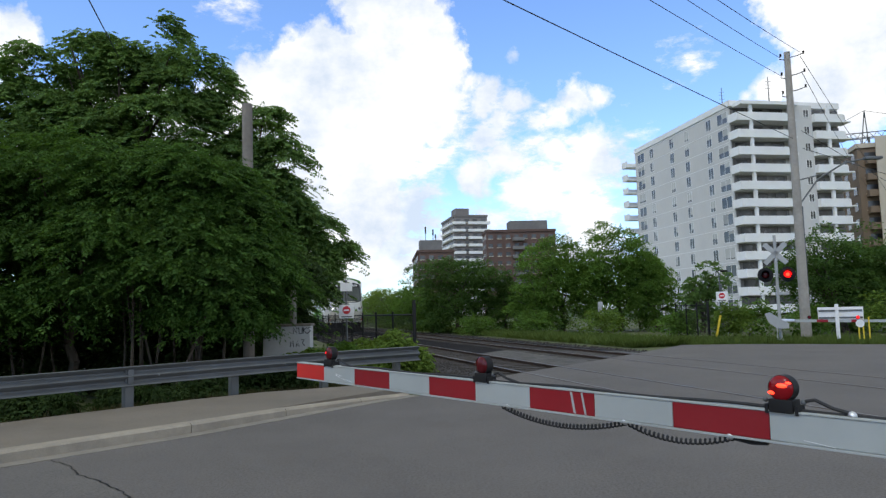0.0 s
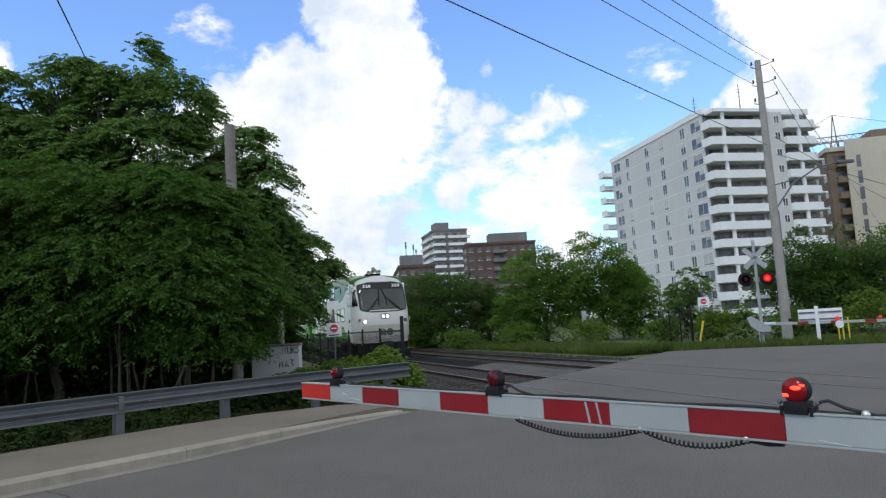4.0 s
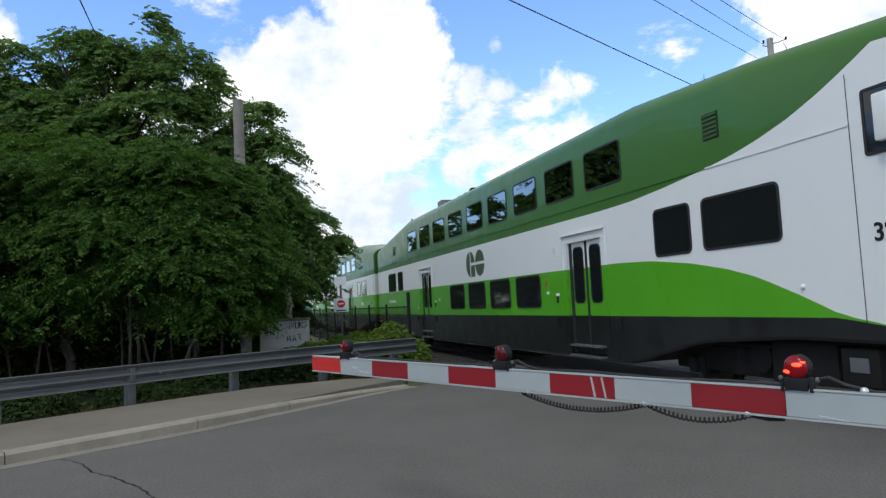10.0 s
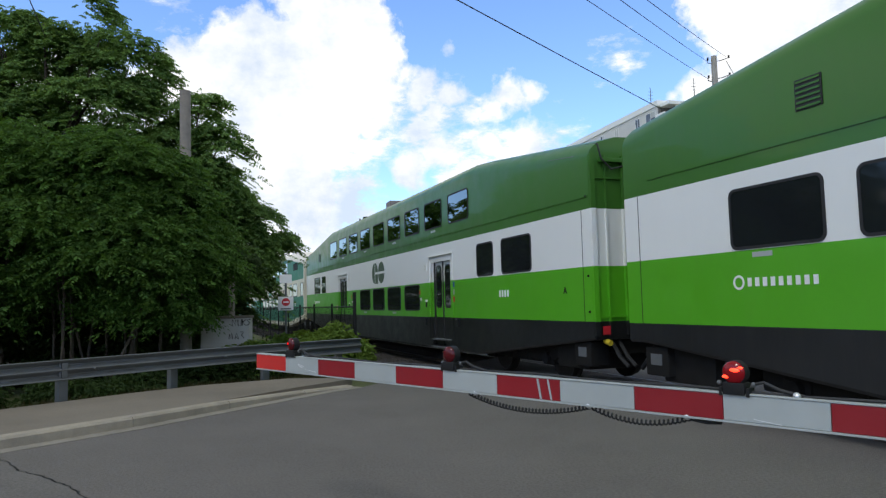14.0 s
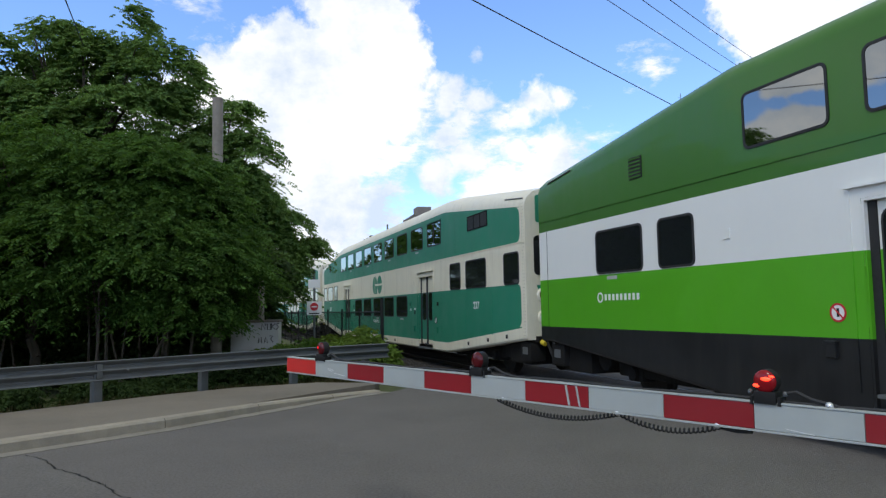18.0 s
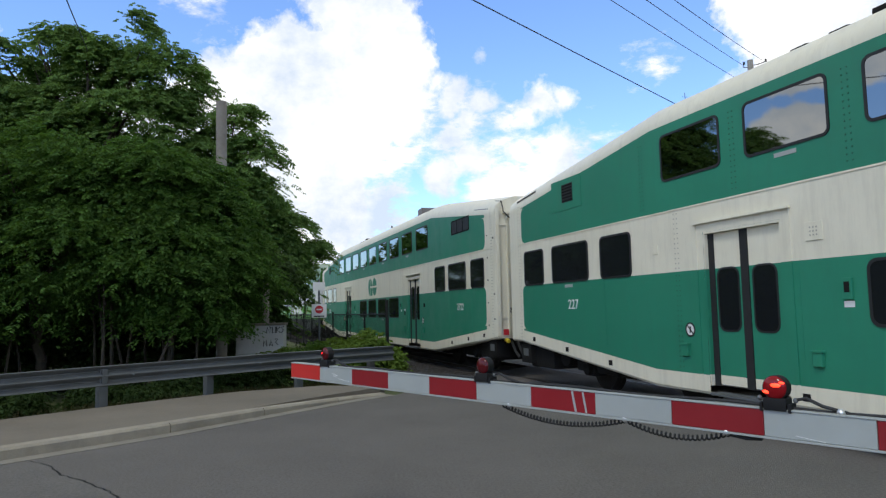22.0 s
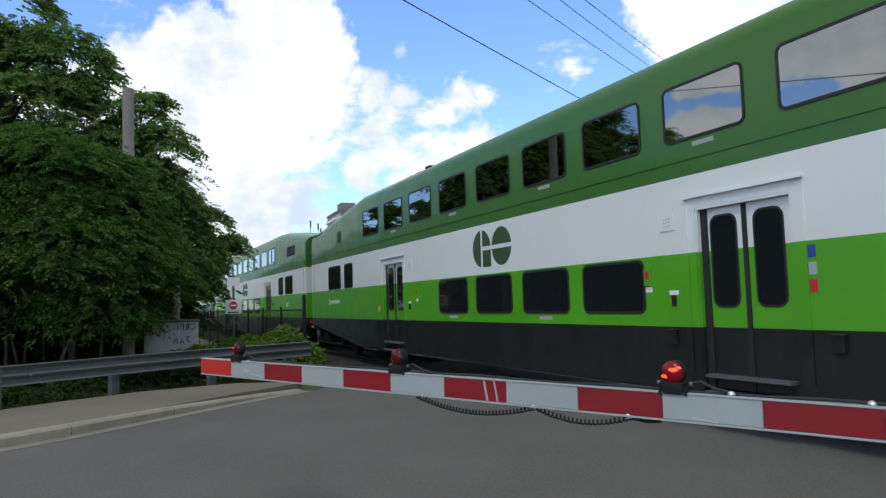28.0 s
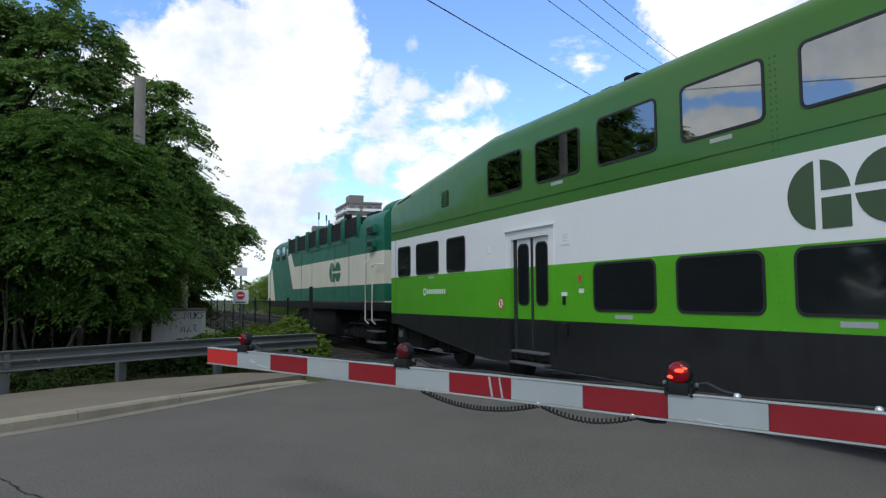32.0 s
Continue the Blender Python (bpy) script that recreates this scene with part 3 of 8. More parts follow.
def car_body(name, parent, y0, y1, profile, lines, paint, mats, half=1.5, label="", step=0.45, breaks=(), doors=()):
    """A car's shell, lofted along y. lines(y): heights at which the paint changes; paint(y, band): a slot in mats; doors: openings along y, on both sides."""
    edges = {b for b in breaks if y0 < b < y1} | {y for d in doors for y in d}
    even = {round(y0 + (y1 - y0) * k / round((y1 - y0) / step), 4) for k in range(round((y1 - y0) / step) + 1)}
    ys = sorted({y for y in even if all(abs(y - e) > 0.02 for e in edges)} | edges)
    bm = bmesh.new()
    rows = []
    for y in ys:
        zb, zr = profile(y)
        zs = zr - 0.42
        cuts = [min(max(c, zb + 0.002 * (i + 1)), zs - 0.002 * (8 - i)) for i, c in enumerate(lines(y))]
        marks = [(c, i + 1) for i, c in enumerate(cuts)]
        if doors:
            marks = sorted(marks + [(DOOR_TOP, max([i + 1 for i, c in enumerate(cuts) if c <= DOOR_TOP] or [0]))])
        side = [(half - 0.03, zb), (half, zb + 0.04)] + [(half, c) for c, _ in marks] + [(half, zs), (half - 0.05, zs + 0.13), (half - 0.2, zs + 0.27), (half - 0.55, zs + 0.375), (0.0, zr)]
        rows.append([bm.verts.new((-x, y, z)) for x, z in side] + [bm.verts.new((x, y, z)) for x, z in side[-2::-1]])
        bands = [0, 0] + [b for _, b in marks] + [len(cuts) + 1] * 4
        head = max(k for k in range(len(side)) if side[k][1] <= DOOR_TOP + 1e-6)
    for (ya, a), (yb, b) in zip(zip(ys, rows), zip(ys[1:], rows[1:])):
        n = len(a)
        mid = (ya + yb) / 2
        through_door = any(d0 < mid < d1 for d0, d1 in doors)
        for k in range(n - 1):
            low = min(k, n - 2 - k)
            if through_door and 1 <= low < head:
                continue
            f = bm.faces.new((a[k], a[k + 1], b[k + 1], b[k]))
            f.material_index = paint(mid, bands[low])
        f = bm.faces.new((a[-1], a[0], b[0], b[-1]))
        f.material_index = 0
    # the end walls carry the same bands
    for y, a in ((ys[0], rows[0]), (ys[-1], rows[-1])):
        n = len(a)
        for k in range((n - 1) // 2):
            loop = [a[k], a[k + 1], a[n - 2 - k], a[n - 1 - k]]
            bm.faces.new(list(dict.fromkeys(loop))).material_index = paint(y, bands[k])
    return part(name, bm, mats, parent, label, 30)


WINDOW_MESH = {}


def car_window(parent, y0, y1, z0, z1, name="window", r=0.10, glass=None, half=1.5, both=True, proud=0.012, label=""):
    """A pane with its rubber gasket, on one or on both sides of a car."""
    w, h = y1 - y0, z1 - z0
    glass = glass or M_GLASS
    key = (round(w, 3), round(h, 3), r, glass.name)
    if key not in WINDOW_MESH:
        flip = Matrix.Rotation(radians(90), 4, "Y") @ Matrix.Rotation(radians(90), 4, "Z")
        bm = bmesh.new()
        slab(bm, rounded(w, h, r), proud, flip, rounded(w - 0.07, h - 0.07, r - 0.03))
        bm2 = bmesh.new()
        slab(bm2, rounded(w - 0.06, h - 0.06, r - 0.03), proud * 0.5, flip)
        WINDOW_MESH[key] = finish(bm, "window_gasket", M_GASKET), finish(bm2, "window_pane", glass)
    gasket, pane = WINDOW_MESH[key]
    for side in ((-1, 1) if both else (-1,)):
        m = pose(side * half, (y0 + y1) / 2, (z0 + z1) / 2, 0, 0, 180 if side < 0 else 0)
        ob = again(name, gasket, parent, m, label)
        again("pane", pane, ob)


def banded(bm, x0, x1, y0, y1, levels):
    """A board cut into the livery's bands; slot i lies between two levels."""
    x0, x1 = sorted((x0, x1))
    for i in range(len(levels) - 1):
        before = len(bm.faces)
        box(bm, x0, x1, y0, y1, levels[i], levels[i + 1])
        bm.faces.ensure_lookup_table()
        for f in bm.faces[before:]:
            f.material_index = i


def car_door(parent, y0, y1, cuts, mats, half=1.5, ztop=DOOR_TOP, zbot=0.46, both=True, seam=0.06, steps=(0.42, 0.615), pane=(1.42, 2.54)):
    """A double sliding door set back in its opening: jambs, two leaves with their windows, rubber edges, a step and a raised frame."""
    deep = 0.085
    for s in ((-1, 1) if both else (-1,)):
        levels = [zbot] + list(cuts) + [ztop]
        bm = bmesh.new()
        x0, x1 = sorted((s * (half - deep - 0.02), s * (half - 0.004)))
        box(bm, x0, x1, y0 + 0.03, y1 - 0.03, ztop - 0.03, ztop)
        door = part("door", bm, mats[-1], parent, "double sliding door with tall narrow windows", 0)
        for a, b in ((y0, y0 + 0.03), (y1 - 0.03, y1)):
            bm = bmesh.new()
            banded(bm, s * (half - deep - 0.02), s * (half - 0.004), a, b, levels)
            bmesh.ops.remove_doubles(bm, verts=bm.verts, dist=0.0005)
            part("jamb", bm, mats, door, smooth=0)
        # the raised outline round the opening
        for a, b in ((y0 - 0.15, y0 - 0.13), (y1 + 0.13, y1 + 0.15)):
            bm = bmesh.new()
            banded(bm, s * (half - 0.002), s * (half + 0.014), a, b, [0.62] + list(cuts) + [ztop + 0.12])
            bmesh.ops.remove_doubles(bm, verts=bm.verts, dist=0.0005)
            part("door_outline", bm, mats, door, smooth=0)
        bm = bmesh.new()
        x0, x1 = sorted((s * (half - 0.002), s * (half + 0.045)))
        box(bm, x0, x1, y0 - 0.17, y1 + 0.17, ztop + 0.12, ztop + 0.15)
        part("rain_gutter", bm, mats[-1], door, smooth=0)
        bm = bmesh.new()
        x0, x1 = sorted((s * (half - deep - 0.03), s * (half - deep - 0.01)))
        box(bm, x0, x1, y0 + 0.03, y1 - 0.03, zbot, ztop - 0.03)
        part("door_seal", bm, M_GASKET, door, smooth=0)
        gap = 0.035
        lw = (y1 - y0 - 0.06 - 3 * gap) / 2
        for k in (0, 1):
            a = y0 + 0.03 + gap + k * (lw + gap)
            bm = bmesh.new()
            banded(bm, s * (half - deep - 0.012), s * (half - deep + 0.012), a, a + lw, [zbot + 0.02] + list(cuts) + [ztop - 0.035])
            leaf = part("door_leaf", bm, mats, door, smooth=0)
            flip = Matrix.Rotation(radians(90), 4, "Y") @ Matrix.Rotation(radians(90), 4, "Z")
            m = pose(s * (half - deep + 0.011), a + lw / 2, (pane[0] + pane[1]) / 2, 0, 0, 180 if s < 0 else 0) @ flip
            bm = bmesh.new()
            tall = pane[1] - pane[0]
            slab(bm, rounded(lw * 0.68, tall, 0.12), 0.008, m, rounded(lw * 0.68 - 0.05, tall - 0.05, 0.10))
            rim = part("window_gasket", bm, M_GASKET, leaf)
            bm = bmesh.new()
            slab(bm, rounded(lw * 0.68 - 0.04, tall - 0.04, 0.10), 0.004, m)
            part("door_window", bm, M_GLASS, leaf)
        x0, x1 = sorted((s * (half - deep), s * (half - deep + 0.03)))
        for a, w in ((y1 - 0.03 - 0.10, 0.10), ((y0 + y1) / 2 - seam / 2, seam)):
            bm = bmesh.new()
            box(bm, x0, x1, a, a + w, zbot, ztop - 0.035)
            part("rubber_edge", bm, M_RUBBER, door, "black rubber door edge", 0)
        bm = bmesh.new()
        x0, x1 = sorted((s * (half - 0.1), s * (half + 0.09)))
        for k, z in enumerate(steps):
            box(bm, x0 + 0.02 * k, x1 - 0.02 * k, y0 + 0.1, y1 - 0.1, z - 0.018, z + 0.018)
        part("step", bm, M_GALV, door, "grey metal step below the door", 0)


def panel_corners(car, y0, y1, z0, z1, mat, r=0.16, zlow=None):
    """Small fillets that round the corners of a painted panel on the near side."""
    for cy, sy, cz, sz in ((y0, 1, z1, -1), (y1, -1, z1, -1), (y0, 1, z0, 1), (y1, -1, z0, 1)):
        bm = bmesh.new()
        arc = [(cy + sy * r * (1 - math.cos(radians(a))), cz + sz * r * (1 - math.sin(radians(a)))) for a in range(0, 91, 15)]
        pts = [(cy, cz)] + arc
        lo = [bm.verts.new((-1.499, y, z)) for y, z in pts]
        hi = [bm.verts.new((-1.504, y, z)) for y, z in pts]
        bm.faces.new(hi)
        for k in range(len(pts)):
            bm.faces.new((lo[k], lo[(k + 1) % len(pts)], hi[(k + 1) % len(pts)], hi[k]))
        part("panel_corner", bm, mat, car, smooth=0)


def end_wall_trim(car, y, levels, mats, top):
    """Corner posts, a panel frame, the roof beam and the jumper cables on a car's front end wall."""
    for x0, x1, d in ((-1.495, -1.40, 0.05), (-1.20, -1.165, 0.035), (-0.86, -0.80, 0.06), (0.80, 0.86, 0.06), (1.40, 1.495, 0.05)):
        bm = bmesh.new()
        for i in range(len(levels) - 1):
            before = len(bm.faces)
            box(bm, x0, x1, y - d, y + 0.01, levels[i], levels[i + 1])
            bm.faces.ensure_lookup_table()
            for f in bm.faces[before:]:
                f.material_index = i
        part("corner_post", bm, mats, car, smooth=0)
    for z, m in ((levels[1] + 0.06, mats[1]), (top - 0.75, mats[-1])):
        bm = bmesh.new()
        box(bm, -1.40, -0.86, y - 0.03, y + 0.01, z, z + 0.035)
        part("end_rib", bm, m, car, smooth=0)
    bm = bmesh.new()
    box(bm, -1.30, 1.30, y - 0.10, y + 0.02, top - 0.47, top - 0.40, 0.01)
    part("end_beam", bm, mats[-1], car)
    bm = bmesh.new()
    tube(bm, [(-1.30, y + 0.35, top - 0.10), (-1.32, y - 0.04, top - 0.16), (-1.30, y - 0.10, top - 0.42), (-1.12, y - 0.12, top - 0.60), (-0.9, y - 0.2, top - 0.55)], 0.016)
    part("jumper_cable", bm, M_WIRE, car)
    for z in (1.35, 1.95, 3.3):
        bm = bmesh.new()
        ball(bm, (-1.505, y + 0.10, z), 0.022, 6)
        part("lifting_lug", bm, M_UNDER, car)
    bm = bmesh.new()
    box(bm, -1.36, -1.22, y - 0.06, y - 0.05, 0.97, 1.11)
    part("warning_sticker", bm, M_SIGNRED, car, "small red warning sticker", 0)


def pane_vent(car, y0, y1, z0, z1):
    """A dark vent in three panes with a thin frame."""
    bm = bmesh.new()
    box(bm, -1.506, -1.49, y0, y1, z0, z1)
    vent = part("vent", bm, M_GASKET, car, "dark vent in three panes", 0)
    bm = bmesh.new()
    for a, b in ((y0 - 0.02, y0 + 0.01), (y1 - 0.01, y1 + 0.02), (lerp(y0, y1, 0.34) - 0.012, lerp(y0, y1, 0.34) + 0.012), (lerp(y0, y1, 0.67) - 0.012, lerp(y0, y1, 0.67) + 0.012)):
        box(bm, -1.514, -1.50, a, b, z0 - 0.02, z1 + 0.02)
    for a, b in ((z0 - 0.02, z0 + 0.01), (z1 - 0.01, z1 + 0.02)):
        box(bm, -1.512, -1.50, y0, y1, a, b)
    part("vent_frame", bm, M_UNDER, vent, smooth=0)


WHEEL = []


def car_truck(parent, y):
    """A wheel truck: side frames, springs, axle boxes and four wheels."""
    truck = None
    for s in (-1, 1):
        bm = bmesh.new()
        x = s * 1.02
        box(bm, x - 0.09, x + 0.09, y - 1.85, y + 1.85, 0.36, 0.74, 0.05)
        box(bm, x - 0.10, x + 0.10, y - 0.55, y + 0.55, 0.34, 0.56, 0.03)
        for dy in (-1.3, 1.3):
            box(bm, x - 0.13, x + 0.13, y + dy - 0.2, y + dy + 0.2, 0.30, 0.56, 0.03)
            rod(bm, (x + s * 0.1, y + dy, 0.43), (x + s * 0.2, y + dy, 0.43), 0.13, 0.11, 12)
        for dy in (-0.35, 0.0, 0.35):
            rod(bm, (x + s * 0.05, y + dy, 0.36), (x + s * 0.05, y + dy, 0.85), 0.085, seg=10)
        tube(bm, [(x + s * 0.14, y - 1.6, 0.62), (x + s * 0.16, y - 0.8, 0.78), (x + s * 0.16, y + 0.8, 0.78), (x + s * 0.14, y + 1.6, 0.62)], 0.03)
        ob = part("truck_frame", bm, M_UNDER, parent, "grimy black wheel truck frame")
    bm = bmesh.new()
    box(bm, -0.92, 0.92, y - 0.5, y + 0.5, 0.30, 0.66, 0.05)
    box(bm, -0.60, 0.60, y - 2.0, y + 2.0, 0.26, 0.52, 0.04)
    part("bolster", bm, M_UNDER, parent, "heavy black cross bolster and brake rigging")
    if not WHEEL:
        bm = bmesh.new()
        for s in (-1, 1):
            rod(bm, (s * 0.68, 0, 0), (s * 0.80, 0, 0), 0.42, 0.41, 24)
            rod(bm, (s * 0.62, 0, 0), (s * 0.69, 0, 0), 0.45, 0.45, 24)
        rod(bm, (-0.8, 0, 0), (0.8, 0, 0), 0.08)
        WHEEL.append(finish(bm, "wheelset", M_WHEEL))
    for dy in (-1.3, 1.3):
        again("wheelset", WHEEL[0], parent, pose(0, y + dy, 0.42))


def car_under(parent, y0, y1):
    """Boxes, hoses, couplers and the buffers under the car."""
    bm = bmesh.new()
    box(bm, -1.3, 1.3, y0 + 0.1, y1 - 0.1, 0.86, 0.98)
    box(bm, -0.45, 0.45, y0 + 0.3, y1 - 0.3, 0.40, 0.87)
    part("underframe", bm, M_UNDER, parent, smooth=0)
    for y, s in ((y0, -1), (y1, 1)):
        bm = bmesh.new()
        box(bm, -0.16, 0.16, min(y, y + s * 0.34), max(y, y + s * 0.34), 0.70, 0.95, 0.03)
        box(bm, -0.9, 0.9, min(y - s * 0.5, y - s * 0.1), max(y - s * 0.5, y - s * 0.1), 0.62, 0.86, 0.03)
        part("coupler", bm, M_UNDER, parent)
        for x in (-1.1, -0.95, 0.7):
            bm = bmesh.new()
            tube(bm, [(x, y - s * 0.1, 0.85), (x, y + s * 0.12, 0.60), (x + 0.03, y + s * 0.3, 0.45)], 0.035)
            part("brake_hose", bm, M_RUBBER, parent)
        bm = bmesh.new()
        box(bm, -1.42, -1.05, *sorted((y - s * 0.25, y - s * 0.75)), 0.42, 0.84, 0.03)
        chest = part("equipment_box", bm, M_UNDER, parent)
        bm = bmesh.new()
        box(bm, -1.43, -1.415, *sorted((y - s * 0.38, y - s * 0.62)), 0.58, 0.74)
        part("notice", bm, M_GALV, chest, "small pale notice", 0)
        if s > 0:
            continue
        bm = bmesh.new()
        rod(bm, (-1.24, y - s * 0.06, 0.86), (-1.24, y + s * 0.08, 0.82), 0.055, 0.045, 10)
        part("coupling_head", bm, M_YELLOW, parent, "yellow painted air coupling head")


def end_equipment(parent, y, s):
    """Draft gear, air tanks and brake rods under a car's end."""
    for x0, x1, a, b, z0, z1 in ((-1.30, -0.35, 0.5, 1.55, 0.34, 0.93), (0.3, 1.25, 0.4, 1.6, 0.38, 0.93), (-0.3, 0.3, 0.0, 2.2, 0.55, 0.93)):
        bm = bmesh.new()
        ya, yb = sorted((y - s * a, y - s * b))
        box(bm, x0, x1, ya, yb, z0, z1, 0.04)
        part("equipment_box", bm, M_UNDER, parent)
    bm = bmesh.new()
    rod(bm, (-1.2, y - s * 1.85, 0.62), (1.2, y - s * 1.85, 0.62), 0.2, seg=14)
    part("air_tank", bm, M_UNDER, parent)


def diaphragm(parent, y, s, mat):
    """The gangway at a car's end."""
    bm = bmesh.new()
    a, b = sorted((y, y + s * 0.28))
    box(bm, -0.55, 0.55, a, b, 1.0, 3.2, 0.05)
    part("gangway", bm, M_RUBBER, parent, "black rubber gangway")


def logo_mesh(size, mat):
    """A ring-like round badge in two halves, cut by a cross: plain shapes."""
    flip = Matrix.Rotation(radians(90), 4, "Y") @ Matrix.Rotation(radians(90), 4, "Z")
    bm = bmesh.new()
    r = size / 2
    bar = size * 0.055
    def sector(cx, a0, a1, dx, dy):
        """A piece of the disc between two angles, moved off the cutting bars."""
        pts = [(cx + r * math.cos(lerp(a0, a1, k / 14)), r * math.sin(lerp(a0, a1, k / 14))) for k in range(15)]
        pts = [(max(x, cx + bar) if dx > 0 else min(x, cx - bar) if dx < 0 else x, max(q, bar) if dy > 0 else min(q, -bar) if dy < 0 else q) for x, q in pts]
        if dx and dy:
            pts.append((cx + dx * bar, dy * bar))
        out = []
        for p in pts:
            if not out or (abs(p[0] - out[-1][0]) + abs(p[1] - out[-1][1])) > 1e-4:
                out.append(p)
        slab(bm, out, 0.006, flip)

    cx = -r * 1.06
    sector(cx, math.pi / 2, math.pi * 1.5, -1, 0)
    sector(cx, 0.0, math.pi / 2, 1, 1)
    slab(bm, [(cx + bar, -r), (cx + r, -r), (cx + r, -bar), (cx + bar, -bar)], 0.006, flip)
    cx = r * 1.06
    sector(cx, 0.0, math.pi, 0, 1)
    sector(cx, math.pi, math.tau, 0, -1)
    return finish(bm, "badge", mat, 0)


def side_pose(y, z, half=1.5, side=-1):
    return pose(side * half, y, z, 0, 0, 180 if side < 0 else 0)


TEXTFLIP = Matrix.Rotation(radians(-90), 4, "Z") @ Matrix.Rotation(radians(90), 4, "X")


def on_side(y, z, half=1.506):
    """A pose for letters on the near side of a car."""
    return pose(-half, y, z) @ TEXTFLIP


def roof_gear(parent, y, s=1):
    bm = bmesh.new()
    box(bm, -0.85, 0.3, y - 0.8, y + 0.8, 4.80, 4.96, 0.04)
    base = part("roof_unit", bm, M_UNDER, parent, "dark ventilation unit on the roof")
    for k in range(3):
        bm = bmesh.new()
        box(bm, -0.80, 0.1, y - 0.7 + k * 0.6, y - 0.4 + k * 0.6, 4.96, 5.03 + 0.05 * (k == 0), 0.03)
        part("cowl", bm, M_UNDER, base)
    bm = bmesh.new()
    rod(bm, (-0.7, y + 2.2, 4.85), (-0.7, y + 2.2, 4.98), 0.02, seg=6)
    ball(bm, (-0.7, y + 2.2, 5.0), 0.04, 8)
    part("roof_aerial", bm, M_UNDER, parent)


def coach_windows(car, mids_front, mids_rear, door_f, door_r, upper, lower, cuts, door_mats, **door_kit):
    """Windows and doors. Distances run from the rear coupling towards the front, or from the front coupling where the list says so."""
    h = PITCH / 2
    for a, b in mids_rear:
        car_window(car, h - b, h - a, 2.12, 2.88)
    for a, b in mids_front:
        car_window(car, -h + a, -h + b, 2.13, 2.88)
    for k, (a, b) in enumerate(upper):
        car_window(car, h - b, h - a, 3.53, 4.27, glass=M_MIRRORGLASS, name="upper_window")
        if k % 2:
            small_box("plate", car, h - (a + b) / 2, 3.46, 0.34, 0.055, M_ARMWHITE, 0.005)
    for k, (a, b) in enumerate(lower):
        car_window(car, h - b, h - a, 1.35, 2.085, name="lower_window", r=0.12)
        if k % 2 == 0:
            small_box("plate", car, h - (a + b) / 2, 1.28, 0.38, 0.06, M_ARMWHITE, 0.005)
    car_door(car, h - door_r[1], h - door_r[0], cuts, door_mats, **door_kit)
    car_door(car, -h + door_f[0], -h + door_f[1], cuts, door_mats, **door_kit)


def nine(first):
    return [(first + 1.741 * k, first + 1.741 * k + 1.30) for k in range(9)]


def row_of(first, step, width, count):
    return [(first + step * k, first + step * k + width) for k in range(count)]




def small_box(name, car, y, z, dy, dz, mat, proud=0.02, label="", half=1.5, side=-1):
    bm = bmesh.new()
    a, b = sorted((side * (half - 0.01), side * (half + proud)))
    box(bm, a, b, y - dy / 2, y + dy / 2, z - dz / 2, z + dz / 2, min(dy, dz, proud) * 0.2)
    return part(name, bm, mat, car, label, 0)


def round_sign(name, car, y, z, r, rim):
    """A round white sticker with a red ring and a stroke."""
    flip = Matrix.Rotation(radians(90), 4, "Y") @ Matrix.Rotation(radians(90), 4, "Z")
    ring = [(math.cos(k * math.tau / 20), math.sin(k * math.tau / 20)) for k in range(20)]
    bm = bmesh.new()
    slab(bm, [(x * r * 0.95, q * r * 0.95) for x, q in ring], 0.004, side_pose(y, z) @ flip)
    disc = part(name, bm, M_WHITE, car, "round sticker with a pictogram", 0)
    bm = bmesh.new()
    slab(bm, [(x * r, q * r) for x, q in ring], 0.006, side_pose(y, z) @ flip, [(x * r * 0.78, q * r * 0.78) for x, q in ring])
    slab(bm, [(-0.62 * r, 0.5 * r), (-0.5 * r, 0.62 * r), (0.62 * r, -0.5 * r), (0.5 * r, -0.62 * r)][::-1], 0.006, side_pose(y, z) @ flip)
    part("ring", bm, rim, disc, smooth=0)
    bm = bmesh.new()
    slab(bm, [(-0.16 * r, -0.45 * r), (0.16 * r, -0.45 * r), (0.16 * r, 0.45 * r), (-0.16 * r, 0.45 * r)], 0.005, side_pose(y, z) @ flip)
    part("pictogram", bm, M_BLACK, disc, smooth=0)


def word_bar(name, car, y, z, w, h, mat, count=9, badge=True):
    """A lettered name that is shown as a row of plain bars, behind a round badge."""
    w1 = w - (h * 1.6 if badge else 0)
    step = w1 / count
    for k in range(count):
        bm = bmesh.new()
        y0 = y - w / 2 + step * k
        box(bm, -1.506, -1.49, y0 + step * 0.22, y0 + step * 0.74, z - h * 0.42, z + h * 0.42)
        part(name, bm, mat, car, smooth=0)
    if badge:
        flip = Matrix.Rotation(radians(90), 4, "Y") @ Matrix.Rotation(radians(90), 4, "Z")
        ring = [(math.cos(k * math.tau / 18), math.sin(k * math.tau / 18)) for k in range(18)]
        bm = bmesh.new()
        slab(bm, [(a * h * 0.72, q * h * 0.72) for a, q in ring], 0.006, side_pose(y + w / 2 - h * 0.7, z) @ flip, [(a * h * 0.50, q * h * 0.50) for a, q in ring])
        part("round_badge", bm, mat, car)


